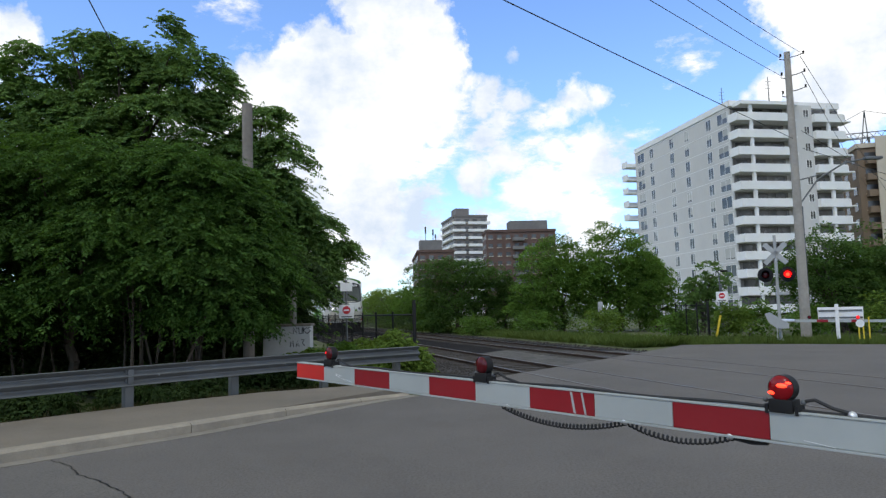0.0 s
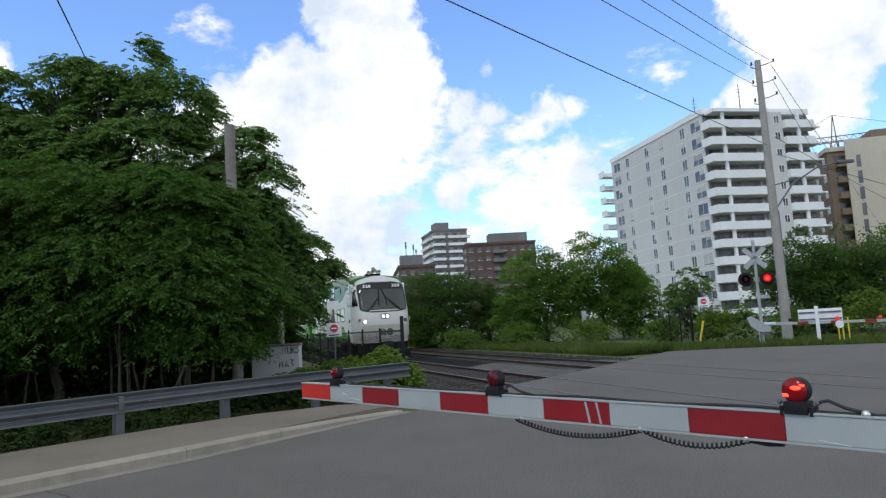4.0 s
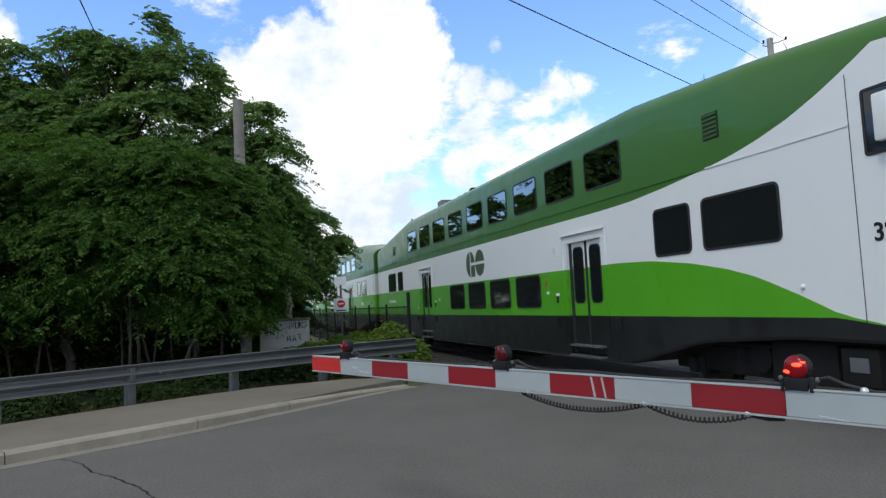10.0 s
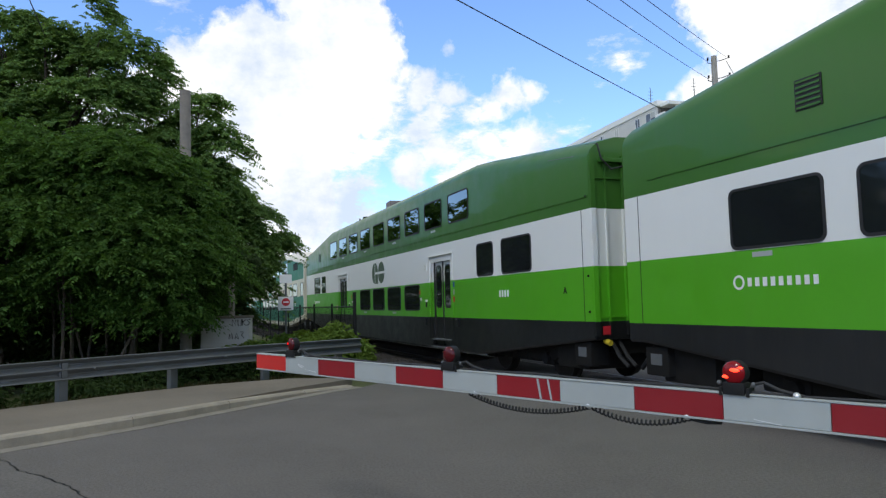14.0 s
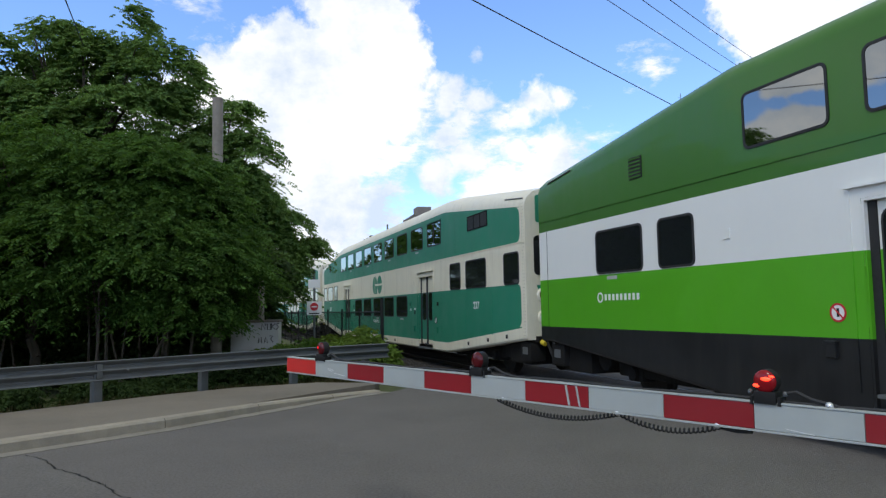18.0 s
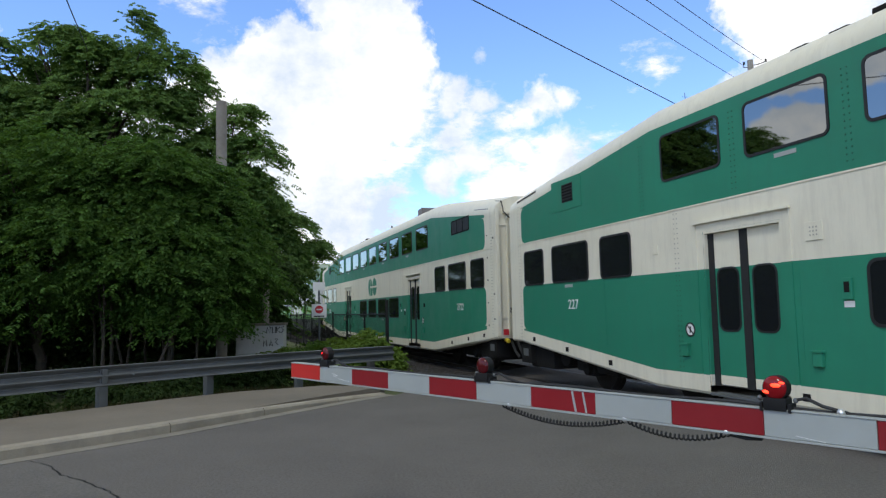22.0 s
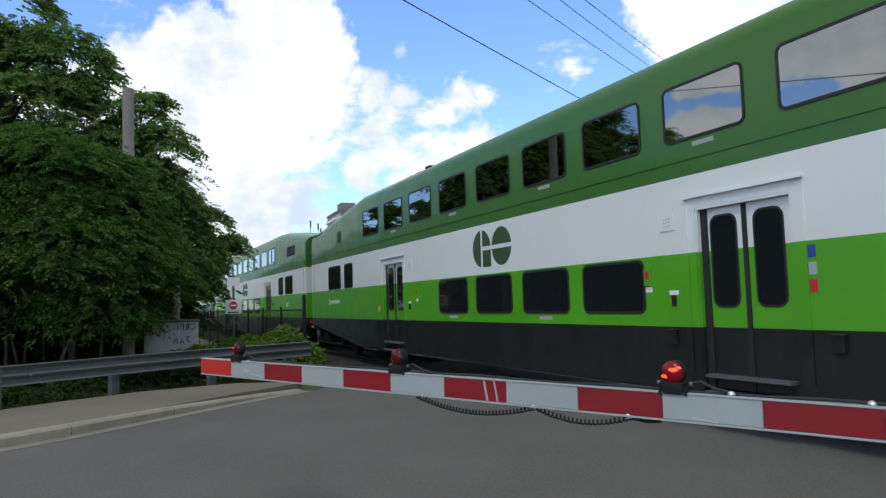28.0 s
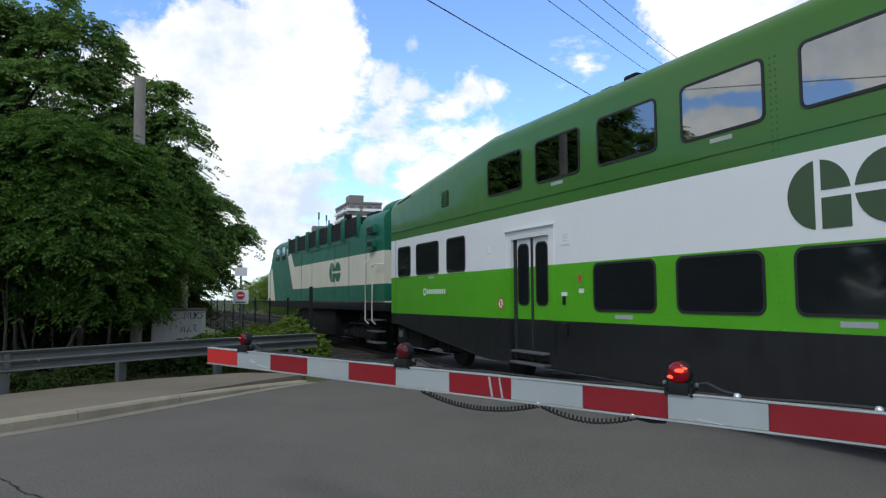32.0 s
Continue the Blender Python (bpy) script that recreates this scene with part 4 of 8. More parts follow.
def louvre(car, y0, y1, z0, z1, mat=None):
    """A vent with slats in a frame."""
    bm = bmesh.new()
    box(bm, -1.512, -1.49, y0, y1, z0, z1)
    vent = part("vent", bm, M_GASKET, car, "dark slatted vent", 0)
    n = max(3, round((z1 - z0) / 0.06))
    slat = None
    for k in range(n):
        z = z0 + (k + 0.5) * (z1 - z0) / n
        if slat is None:
            bm = bmesh.new()
            vs = box(bm, -1.522, -1.512, y0 + 0.02, y1 - 0.02, -0.014, 0.010)
            slat = finish(bm, "slat", mat or M_UNDER, 0)
        again("slat", slat, vent, pose(0, 0, z))


def side_details(car, door_f, door_r, plate_mat, red_sign=True, rim=None):
    """Call boxes, stickers, number plates and steps beside the doors on the near side."""
    h = PITCH / 2
    for y, s in ((h - door_r[1], -1), (-h + door_f[1], 1)):
        dz = 0 if red_sign else -0.07
        if red_sign or s > 0:
            small_box("intercom", car, y + s * 0.42, 1.62, 0.16, 0.06, M_WHITE, 0.006)
            small_box("key_switch", car, y + s * 0.42, 1.52, 0.07, 0.14, M_BLACK)
        release = small_box("release_box", car, y + s * 0.88, 1.84 + dz, 0.12, 0.24, M_LIME if red_sign else M_TEAL, 0.03, label="small emergency release box")
        small_box("release_handle", release, y + s * 0.88, 1.86 + dz, 0.07, 0.12, M_SIGNRED if red_sign else M_UNDER, 0.034)
        small_box("sticker", car, y + s * 0.88, 1.67 + dz, 0.13, 0.07, M_WHITE, 0.004)
        speaker = small_box("speaker", car, y + s * 0.48, 2.53 + dz, 0.24, 0.22, plate_mat, 0.012)
        for ky in (-1, 0, 1):
            for kz in (-1, 0, 1):
                small_box("speaker_hole", speaker, y + s * 0.48 + ky * 0.045, 2.53 + dz + kz * 0.045, 0.022, 0.022, M_RIVET, 0.014)
    # door motor boxes low on both sides of each door
    for y in (h - door_r[1] - 0.45, h - door_r[0] + 0.45, -h + door_f[0] - 0.45, -h + door_f[1] + 0.45):
        cover = small_box("door_release_cover", car, y, 1.05 if red_sign else 0.97, 0.13, 0.17, M_SKIRT if red_sign else M_TEAL, 0.05)
        small_box("cover_hood", cover, y, 1.14 if red_sign else 1.06, 0.16, 0.025, M_SKIRT if red_sign else M_TEAL, 0.065)
    round_sign("sticker_round", car, h - door_r[0] + 0.36, 1.46 if red_sign else 1.27, 0.105, rim or M_SIGNRED)
    if not red_sign or door_r[0] < 7:
        round_sign("sticker_round", car, -h + door_f[0] - 0.33, 1.27, 0.105, M_GASKET)
        small_box("door_lock", car, -h + door_f[0] - 0.52, 1.76, 0.10, 0.11, M_UNDER, 0.025)
    small_box("sensor", car, h - 5.6, 2.50, 0.12, 0.14, plate_mat, 0.015)
    small_box("plate", car, h - 2.85, 2.05, 0.30, 0.06, M_ARMWHITE, 0.005)


def panel_seams(car, ys, z0, z1, mat, w=0.010):
    """Raised weld seams on the near side."""
    for y in ys:
        bm = bmesh.new()
        box(bm, -1.504, -1.49, y - w, y + w, z0, z1)
        part("seam", bm, mat, car, smooth=0)


def rivet_rows(car, ys, z0, z1, mat):
    """Columns of rivets, joined: too many to pick apart."""
    bm = bmesh.new()
    for y in ys:
        z = z0
        while z < z1:
            for dy in (-0.035, 0.035):
                bmesh.ops.create_cone(bm, cap_ends=True, segments=5, radius1=0.014, radius2=0.008, depth=0.010,
                                      matrix=Matrix.Translation((-1.503, y + dy, z)) @ Matrix.Rotation(radians(-90), 4, "Y"))
            z += 0.075
    tagged(part("rivets", bm, mat, car, "rows of small painted rivets"), kind="stuff")


def coach_end_kit(car, yf=-13.28, yr=13.28):
    for y in (-9.3, 9.3):
        car_truck(car, y)
    car_under(car, yf, yr)
    for y, s in ((yf, -1), (yr, 1)):
        diaphragm(car, y, s, M_RUBBER)
        end_equipment(car, y, s)


def roof_rails(car, zs):
    """Grab rails on the roof's edge near the ends."""
    for y, s in ((-12.9 + zs, 1), (12.9, -1)):
        bm = bmesh.new()
        z = 4.05
        tube(bm, [(-1.42, y, z - 0.06), (-1.47, y, z), (-1.47, y + s * 0.9, z + 0.1), (-1.42, y + s * 0.9, z + 0.02)], 0.014)
        part("grab_rail", bm, M_GALV, car)


def new_livery_coach(kind="four"):
    car = thing("railway_coach", Matrix(), "double-deck coach in lime, white and forest green with charcoal skirt", "railway coach", "train")
    mats = [M_SKIRT, M_LIME, M_TRAINWHITE, M_FOREST]
    body = car_body("body", car, -12.76, 13.28, profile_coach, lambda y: (B, L, U), lambda y, band: min(band, 3), mats, breaks=(-8.0, -12.9, 8.0, 12.9), doors=[(13.5 - 8.96, 13.5 - 7.59) if kind == "four" else (13.5 - 7.75, 13.5 - 6.45), (-13.5 + 7.02, -13.5 + 8.38)])
    four = kind == "four"
    rear = [(2.37, 3.74), (4.13, 4.96)] if four else [(0.72, 1.58), (1.94, 3.27), (3.69, 4.61)]
    door_r = (7.59, 8.96) if four else (6.45, 7.75)
    door_f = (7.02, 8.38)
    coach_windows(car, [(2.80, 4.12), (4.52, 5.40)], rear, door_f, door_r, nine(5.98 if four else 5.62), row_of(11.07, 1.74, 1.38, 4) if four else row_of(8.94, 1.745, 1.37, 5), (B, L), [M_SKIRT, M_LIME, M_TRAINWHITE])
    again("logo", logo_mesh(0.72, M_BADGE), car, side_pose(13.5 - (13.47 if four else 13.12), 2.61))
    word_bar("name_bar", car, 13.5 - 3.0, 1.72, 1.25, 0.125, M_WHITE)
    louvre(car, 13.5 - 3.8, 13.5 - 3.45, 3.60, 3.95, M_FOREST)
    if not four:
        lettering("car_number", "2407", 0.24, M_WHITE, car, on_side(13.5 - 23.2, 1.70))
        lettering("end_number", "2407", 0.16, M_BLACK, car, Matrix.Translation((-1.02, -12.768, 1.55)) @ Matrix.Rotation(radians(90), 4, "X"), bold=0.003)
    else:
        word_bar("number_bar", car, 13.5 - 22.95, 1.72, 0.5, 0.17, M_WHITE, 4, False)
    lettering("end_letter", "A", 0.15, M_BLACK, car, on_side(-11.9, 1.72), bold=0.004)
    if four:
        for z, m in ((2.0, M_BLUE), (1.82, M_ARMWHITE), (1.64, M_SIGNRED)):
            small_box("sticker", car, -13.5 + door_f[0] - 0.2, z, 0.09, 0.13, m, 0.004)
    if not four:
        small_box("mullion", car, 13.5 - (5.62 + 1.741 * 8 + 0.65), 3.9, 0.06, 0.6, M_GASKET, 0.022)
        small_box("rain_gutter", car, 13.5 - (5.62 + 1.741 * 8 + 0.65), 4.27, 1.4, 0.03, M_FOREST, 0.04)
        pane_vent(car, -13.5 + 2.4, -13.5 + 3.7, 3.70, 4.04)
    side_details(car, door_f, door_r, M_TRAINWHITE)
    bm = bmesh.new()
    box(bm, -1.512, -1.49, -12.72, 13.25, U + 0.20, U + 0.225)
    part("rub_rail", bm, M_FOREST, car, smooth=0)
    panel_seams(car, [-12.5, 12.95], 1.16, U - 0.01, M_GASKET, 0.006)
    if not four:
        rivet_rows(car, [13.5 - 10.5, 13.5 - 12.25, 13.5 - 8.75, 13.5 - 15.75, 13.5 - 17.6], 1.2, L - 0.02, M_LIME)
        rivet_rows(car, [13.5 - 10.5, 13.5 - 8.75, 13.5 - 15.75, 13.5 - 17.6], L + 0.03, U - 0.02, M_TRAINWHITE)
        rivet_rows(car, [13.5 - 12.25], U + 0.02, 4.3, M_FOREST)
    coach_end_kit(car, -12.76)
    end_wall_trim(car, -12.76, [0.95, B, L, U, 4.0], mats, 4.34)
    roof_rails(car, 0.6)
    roof_gear(car, 5.0)
    return car


def old_shell(car, doors, front_flat=False):
    mats = [M_CREAM, M_TEAL, M_CREAM, M_TEAL, M_CREAM]
    h = PITCH / 2

    def lines(y):
        zb, zr = profile_coach(y)
        return (zb + 0.27, 2.13, 3.08, zr - 0.50)

    f = 0.70 if front_flat else 1.30
    y0 = -13.06 if front_flat else -12.83
    body = car_body("body", car, y0, 13.28, profile_coach, lines, lambda y, band: 0 if (y < -h + f or y > h - 0.82) else band, mats,
                    breaks=(-h + f, h - 0.82, -8.0, 8.0), doors=doors)
    bm = bmesh.new()
    box(bm, -1.509, -1.49, y0 + 0.03, 13.25, 3.055, 3.075)
    part("rub_rail", bm, M_CREAM, car, smooth=0)
    for a, b in ((-h + f, h - 0.82),):
        panel_corners(car, a, b, 1.18, 2.13, M_CREAM, 0.14)
        panel_corners(car, a, b, 3.08, 3.86, M_CREAM, 0.16)
    # pockets and lugs along the sill
    for y in (-12.0, -10.9, -9.6, -6.0, -2.4, 1.8, 5.2, 9.3, 10.8, 12.2):
        small_box("sill_pocket", car, y, profile_coach(y)[0] + 0.14, 0.11, 0.09, M_UNDER, 0.006)
    return body


OLD_COLUMNS = [-7.5, -4.5, -2.7, -0.95, 1.3, 3.0, 7.4]
UPPER_COLUMNS = [6.16 - 1.741 * k for k in range(8)] + [-8.7, 8.2]


def old_livery_coach():
    car = thing("railway_coach", Matrix(), "older double-deck coach in teal green and cream white", "railway coach", "train")
    door_f, door_r = (6.96, 8.31), (7.45, 8.82)
    old_shell(car, [(13.5 - door_r[1], 13.5 - door_r[0]), (-13.5 + door_f[0], -13.5 + door_f[1])])
    coach_windows(car, [(1.39, 2.32), (2.68, 4.10), (4.39, 5.34)], [(0.90, 1.74), (2.13, 3.51), (3.92, 4.81)], door_f, door_r, nine(5.80), row_of(10.80, 1.75, 1.38, 4), (0.65, 2.13), [M_CREAM, M_TEAL, M_CREAM], seam=0.13, steps=(0.40,), zbot=0.50, pane=(1.29, 2.39))
    again("logo", logo_mesh(0.72, M_TEAL), car, side_pose(13.5 - 13.3, 2.61))
    small_box("vent_panel", car, 13.5 - 2.86, 3.86, 1.15, 0.62, M_TEAL, 0.008)
    louvre(car, 13.5 - 3.13, 13.5 - 2.71, 3.70, 4.06, M_UNDER)
    pane_vent(car, -13.5 + 2.38, -13.5 + 3.73, 3.70, 4.05)
    lettering("car_number", "2722", 0.26, M_WHITE, car, on_side(13.5 - 2.85, 1.66))
    lettering("car_number", "2722", 0.26, M_WHITE, car, on_side(-13.5 + 3.15, 1.66))
    side_details(car, door_f, door_r, M_CREAM, False)
    rivet_rows(car, [-12.6, 12.8], 1.0, 4.0, M_RIVET)
    rivet_rows(car, OLD_COLUMNS, 2.18, 3.06, M_RIVET)
    rivet_rows(car, UPPER_COLUMNS, 3.18, 4.30, M_RIVET_TEAL)
    rivet_rows(car, OLD_COLUMNS, 0.72, 2.10, M_RIVET_TEAL)
    rivet_rows(car, OLD_COLUMNS[1:-1], 0.42, 0.62, M_RIVET)
    panel_seams(car, [-11.2, -9.4, -5.2, -1.7, 1.7, 5.2, 9.4], 0.95, 2.1, M_TEAL)
    bm = bmesh.new()
    for k in range(5):
        ball(bm, (-1.5, -12.35 + k * 0.001, 1.2 + k * 0.55), 0.02, 6)
    part("lifting_lug", bm, M_UNDER, car)
    lettering("end_number", "2722", 0.16, M_BLACK, car, Matrix.Translation((-1.02, -12.838, 1.55)) @ Matrix.Rotation(radians(90), 4, "X"), bold=0.003)
    coach_end_kit(car, -12.83)
    end_wall_trim(car, -12.83, [0.95, 1.3, 2.0, 4.0], [M_CREAM] * 3, 4.34)
    roof_rails(car, 0.5)
    roof_gear(car, 5.0)
    return car


def old_cab_coach():
    car = thing("cab_coach", Matrix(), "older teal and cream cab coach with striped blunt front", "railway coach", "train")
    door_f, door_r = (6.83, 8.20), (6.68, 8.07)
    old_shell(car, [(13.5 - door_r[1], 13.5 - door_r[0]), (-13.5 + door_f[0], -13.5 + door_f[1])], True)
    coach_windows(car, [(0.77, 1.59), (2.63, 4.02), (4.40, 5.24)], [(0.93, 1.84), (2.20, 3.60), (4.00, 4.95)], door_f, door_r, nine(5.82), row_of(9.19, 1.74, 1.36, 5), (0.65, 2.13), [M_CREAM, M_TEAL, M_CREAM], seam=0.13, steps=(0.40,), zbot=0.50, pane=(1.25, 2.14))
    again("logo", logo_mesh(0.72, M_TEAL), car, side_pose(13.5 - 13.3, 2.61))
    pane_vent(car, -13.5 + 2.52, -13.5 + 3.82, 3.68, 4.03)
    small_box("vent_panel", car, 13.5 - 2.86, 3.86, 1.15, 0.62, M_TEAL, 0.008)
    louvre(car, 13.5 - 3.13, 13.5 - 2.71, 3.70, 4.06, M_UNDER)
    lettering("car_number", "227", 0.26, M_WHITE, car, on_side(-13.5 + 3.3, 1.68))
    word_bar("name_bar", car, 13.5 - 13.1, 1.16, 0.95, 0.13, M_WHITE, 10, False)
    lettering("car_number", "227", 0.26, M_WHITE, car, on_side(13.5 - 3.0, 1.68))
    small_box("mullion", car, 13.5 - (5.82 + 1.741 * 8 + 0.65), 3.9, 0.06, 0.6, M_GASKET, 0.022)
    small_box("rain_gutter", car, 13.5 - (5.82 + 1.741 * 8 + 0.65), 4.27, 1.4, 0.03, M_TEAL, 0.04)
    side_details(car, door_f, door_r, M_CREAM, False, M_GASKET)
    rivet_rows(car, [-12.95, 12.8], 1.0, 4.0, M_RIVET)
    rivet_rows(car, OLD_COLUMNS, 2.18, 3.06, M_RIVET)
    rivet_rows(car, UPPER_COLUMNS, 3.18, 4.30, M_RIVET_TEAL)
    rivet_rows(car, OLD_COLUMNS, 0.72, 2.10, M_RIVET_TEAL)
    rivet_rows(car, OLD_COLUMNS[1:-1], 0.42, 0.62, M_RIVET)
    panel_seams(car, [-11.2, -9.4, -5.2, -1.7, 1.7, 5.2, 9.4], 0.95, 2.1, M_TEAL)
    # the blunt front: number box, cab window, lamps and stripes
    front = Matrix.Translation((0, -13.06, 0)) @ Matrix.Rotation(radians(90), 4, "X")
    bm = bmesh.new()
    slab(bm, rounded(2.5, 0.62, 0.06), 0.012, front @ pose(0, 3.80, 0))
    part("number_panel", bm, M_TEAL, car)
    for x in (-0.9,):
        bm = bmesh.new()
        slab(bm, rounded(0.62, 0.26, 0.1), 0.02, front @ pose(x + 0.1, 3.84, 0.01))
        part("number_box", bm, M_BLACK, car)
        lettering("number", "227", 0.24, M_WHITE, car, front @ pose(x + 0.1, 3.84, 0.034))
    for x in (-0.83, 0.83):
        bm = bmesh.new()
        slab(bm, rounded(0.95, 0.88, 0.1), 0.015, front @ pose(x, 2.76, 0))
        part("cab_window", bm, M_GLASS, car)
        for z, m, r in ((1.88, M_LENS, 0.13), (1.40, M_ALU, 0.12)):
            bm = bmesh.new()
            rod(bm, front @ Vector((x * 1.30, z, 0)), front @ Vector((x * 1.30, z, 0.05)), r + 0.05, r + 0.02, 18)
            lamp = part("lamp_housing", bm, M_CREAM, car)
            bm = bmesh.new()
            rod(bm, front @ Vector((x * 1.30, z, 0.05)), front @ Vector((x * 1.30, z, 0.065)), r, r * 0.9, 18)
            part("lens", bm, m, lamp)
    for k in range(6):
        bm = bmesh.new()
        x0 = -1.25 + 0.42 * k
        slab(bm, [(x0, 1.15), (x0 + 0.2, 1.15), (x0 - 0.25 + 0.2, 2.1), (x0 - 0.25, 2.1)] if k > 2 else [(x0 + 0.35, 1.15), (x0 + 0.55, 1.15), (x0 + 0.2, 2.1), (x0, 2.1)], 0.006, front)
        part("stripe", bm, M_TEAL, car, smooth=0)
    coach_end_kit(car)
    roof_rails(car, 0)
    roof_gear(car, 5.0)
    return car


# the leading cab car, with its moulded nose


def curve(pts, x):
    """Straight between the given points."""
    for (a, fa), (b, fb) in zip(pts, pts[1:]):
        if x <= b:
            return lerp(fa, fb, (x - a) / (b - a))
    return pts[-1][1]


def nose_tip(z):
    return curve([(0.9, 28.29), (1.15, 28.39), (1.85, 28.41), (2.40, 28.29), (2.55, 28.21), (4.05, 27.51), (4.25, 27.29), (4.40, 26.94), (4.47, 26.74)], z)


def nose_half(z):
    return curve([(0.9, 1.40), (1.3, 1.48), (1.9, 1.5), (2.9, 1.5), (3.55, 1.46), (3.95, 1.36), (4.20, 1.16), (4.35, 0.80), (4.47, 0.15)], z)


PLAN = [(1.0, 0.0), (0.985, 0.22), (0.955, 0.45), (0.91, 0.66), (0.86, 0.80), (0.80, 0.885), (0.70, 0.935), (0.5, 0.972), (0.25, 0.993), (0.0, 1.0)]


def nose_at(x, z, out=0.0):
    """A point of the nose, x across and z up; y is forwards negative in the car's frame."""
    f = min(abs(x) / max(nose_half(z), 1e-3), 1.0)
    v = curve([(a, b) for a, b in PLAN[::-1]], f)
    return Vector((x, PITCH / 2 - (26.67 + (nose_tip(z) - 26.67) * v + out), z))


def nose_patch(outline_half, z0, z1, out, nx=14, nz=14):
    """A sheet that lies on the nose: outline_half(z) gives its half width."""
    bm = bmesh.new()
    rows = []
    for j in range(nz + 1):
        z = z0 + (z1 - z0) * j / nz
        w = outline_half(z)
        rows.append([bm.verts.new(nose_at(-w + 2 * w * i / nx, z, out)) for i in range(nx + 1)])
    for a, b in zip(rows, rows[1:]):
        for i in range(nx):
            bm.faces.new((a[i], a[i + 1], b[i + 1], b[i]))
    return bm


def cab_car():
    car = thing("cab_coach", Matrix(), "leading double-deck cab coach with moulded white nose", "railway coach", "train")
    h = PITCH / 2
    mats = [M_SKIRT, M_LIME, M_TRAINWHITE, M_FOREST]

    def profile(y):
        u = h - y
        zb = curve([(0.2, 0.90), (0.6, 0.90), (5.5, 0.37), (21.09, 0.37), (22.99, 0.80), (24.79, 0.92), (26.67, 0.90)], u)
        zr = curve([(0.2, 4.32), (5.6, 4.92), (21.39, 4.92), (24.29, 4.72), (26.67, 4.47)], u)
        return zb, zr

    def lines(y):
        u = h - y
        b = curve([(0, B), (25.69, B), (26.14, 1.10), (26.59, 0.93)], u)
        l = curve([(0, L), (20.99, L), (21.99, 2.07), (22.91, 1.97), (23.69, 1.84), (24.26, 1.70), (24.99, 1.43), (25.64, 1.16), (26.19, 1.08), (26.59, 0.94)], u)
        up = curve([(0, U), (20.39, U + 0.02), (21.39, 3.12), (22.39, 3.19), (23.39, 3.29), (23.99, 3.37), (24.49, 3.47), (24.99, 3.60), (25.49, 3.78), (25.99, 4.00), (26.39, 4.25), (26.69, 4.5)], u)
        return (b, l, up)

    def paint(y, band):
        return 2 if band == 3 and h - y > 26.34 else min(band, 3)

    car_body("body", car, h - 26.67, 13.28, profile, lines, paint, mats, step=0.25, breaks=(8.0, 12.9, -8.0), doors=[(h - 8.96, h - 7.59), (h - 20.36, h - 18.94)])
    # the nose, in rings from the sill to the roof
    bm = bmesh.new()
    zs = [0.9, 0.97, 1.15, 1.5, 1.85, 2.15, 2.4, 2.55, 2.9, 3.25, 3.6, 3.95, 4.1, 4.2, 4.3, 4.38, 4.44, 4.47]
    rows = []
    for z in zs:
        w = nose_half(z)
        xs = [-a * w for a, _ in PLAN] + [a * w for a, _ in PLAN[-2::-1]]
        rows.append([bm.verts.new(nose_at(x, z)) for x in xs])
    for a, b in zip(rows, rows[1:]):
        for i in range(len(a) - 1):
            bm.faces.new((a[i], a[i + 1], b[i + 1], b[i]))
    bm.faces.new(rows[0][::-1])
    bm.faces.new(rows[-1])
    part("nose", bm, M_NOSE, car, "moulded white nose", 40)
    wind = lambda z: 1.27 * max(0.0, 1 - abs((z - 3.27) / 0.802) ** 16) ** 0.5 * lerp(0.985, 1.0, (z - 2.5) / 1.2)
    mask = part("windscreen_mask", nose_patch(lambda z: max(wind(z), 0.75), 2.475, 4.085, 0.022, 64, 40), M_GASKET, car, "black windscreen surround", 60)
    part("windscreen", nose_patch(lambda z: max(wind(z) - 0.10, 0.6), 2.60, 3.68, 0.034, 64, 20), M_WINDSCREEN, car, "large dark windscreen", 60)
    for x in (-0.78, 0.78):
        p = nose_at(x, 3.86, 0.045)
        tilt = math.degrees(math.atan2(0.70, 1.5))
        m = Matrix.Translation(p) @ Matrix.Rotation(radians(90 - tilt), 4, "X") @ Matrix.Rotation(radians(0), 4, "Y")
        lettering("car_number", "328", 0.23, M_WHITE, car, m @ Matrix.Diagonal((1.28, 1, 1, 1)), bold=0.006)
    lettering("car_number", "328", 0.27, M_BLACK, car, on_side(h - 26.2, 2.08), bold=0.004)
    lettering("end_letter", "A", 0.15, M_BLACK, car, on_side(h - 26.2, 1.84), bold=0.004)
    # wipers: arms in pairs, blades parked upright at the middle
    for px, pz, ax, az, tx, tz, bx, bz in ((-0.84, 2.60, -0.23, 3.27, -0.17, 3.72, -0.26, 2.83), (0.75, 2.60, 0.13, 3.27, -0.04, 3.70, 0.17, 2.83)):
        bm = bmesh.new()
        end = nose_at(ax, az, 0.085)
        tube(bm, [nose_at(px, pz, 0.06), nose_at((px + ax) / 2, (pz + az) / 2, 0.09), end], 0.016)
        tube(bm, [nose_at(px + 0.11, pz, 0.06), nose_at((px + ax) / 2 + 0.08, (pz + az) / 2, 0.09), end], 0.012)
        tube(bm, [nose_at(bx, bz, 0.05), end, nose_at(tx, tz, 0.05)], 0.026)
        rod(bm, nose_at(px, pz, 0.0), nose_at(px, pz, 0.08), 0.04, seg=10)
        part("wiper", bm, M_BLACK, car, "black twin-arm wiper")
    part("wiper_cowl", nose_patch(lambda z: 0.80, 2.52, 2.59, 0.04, 40, 3), M_BUMPER, car, "pale panel under the wipers", 60)
    # lamps: pods with a pale rim, and clusters of small bright lights in grey reflectors

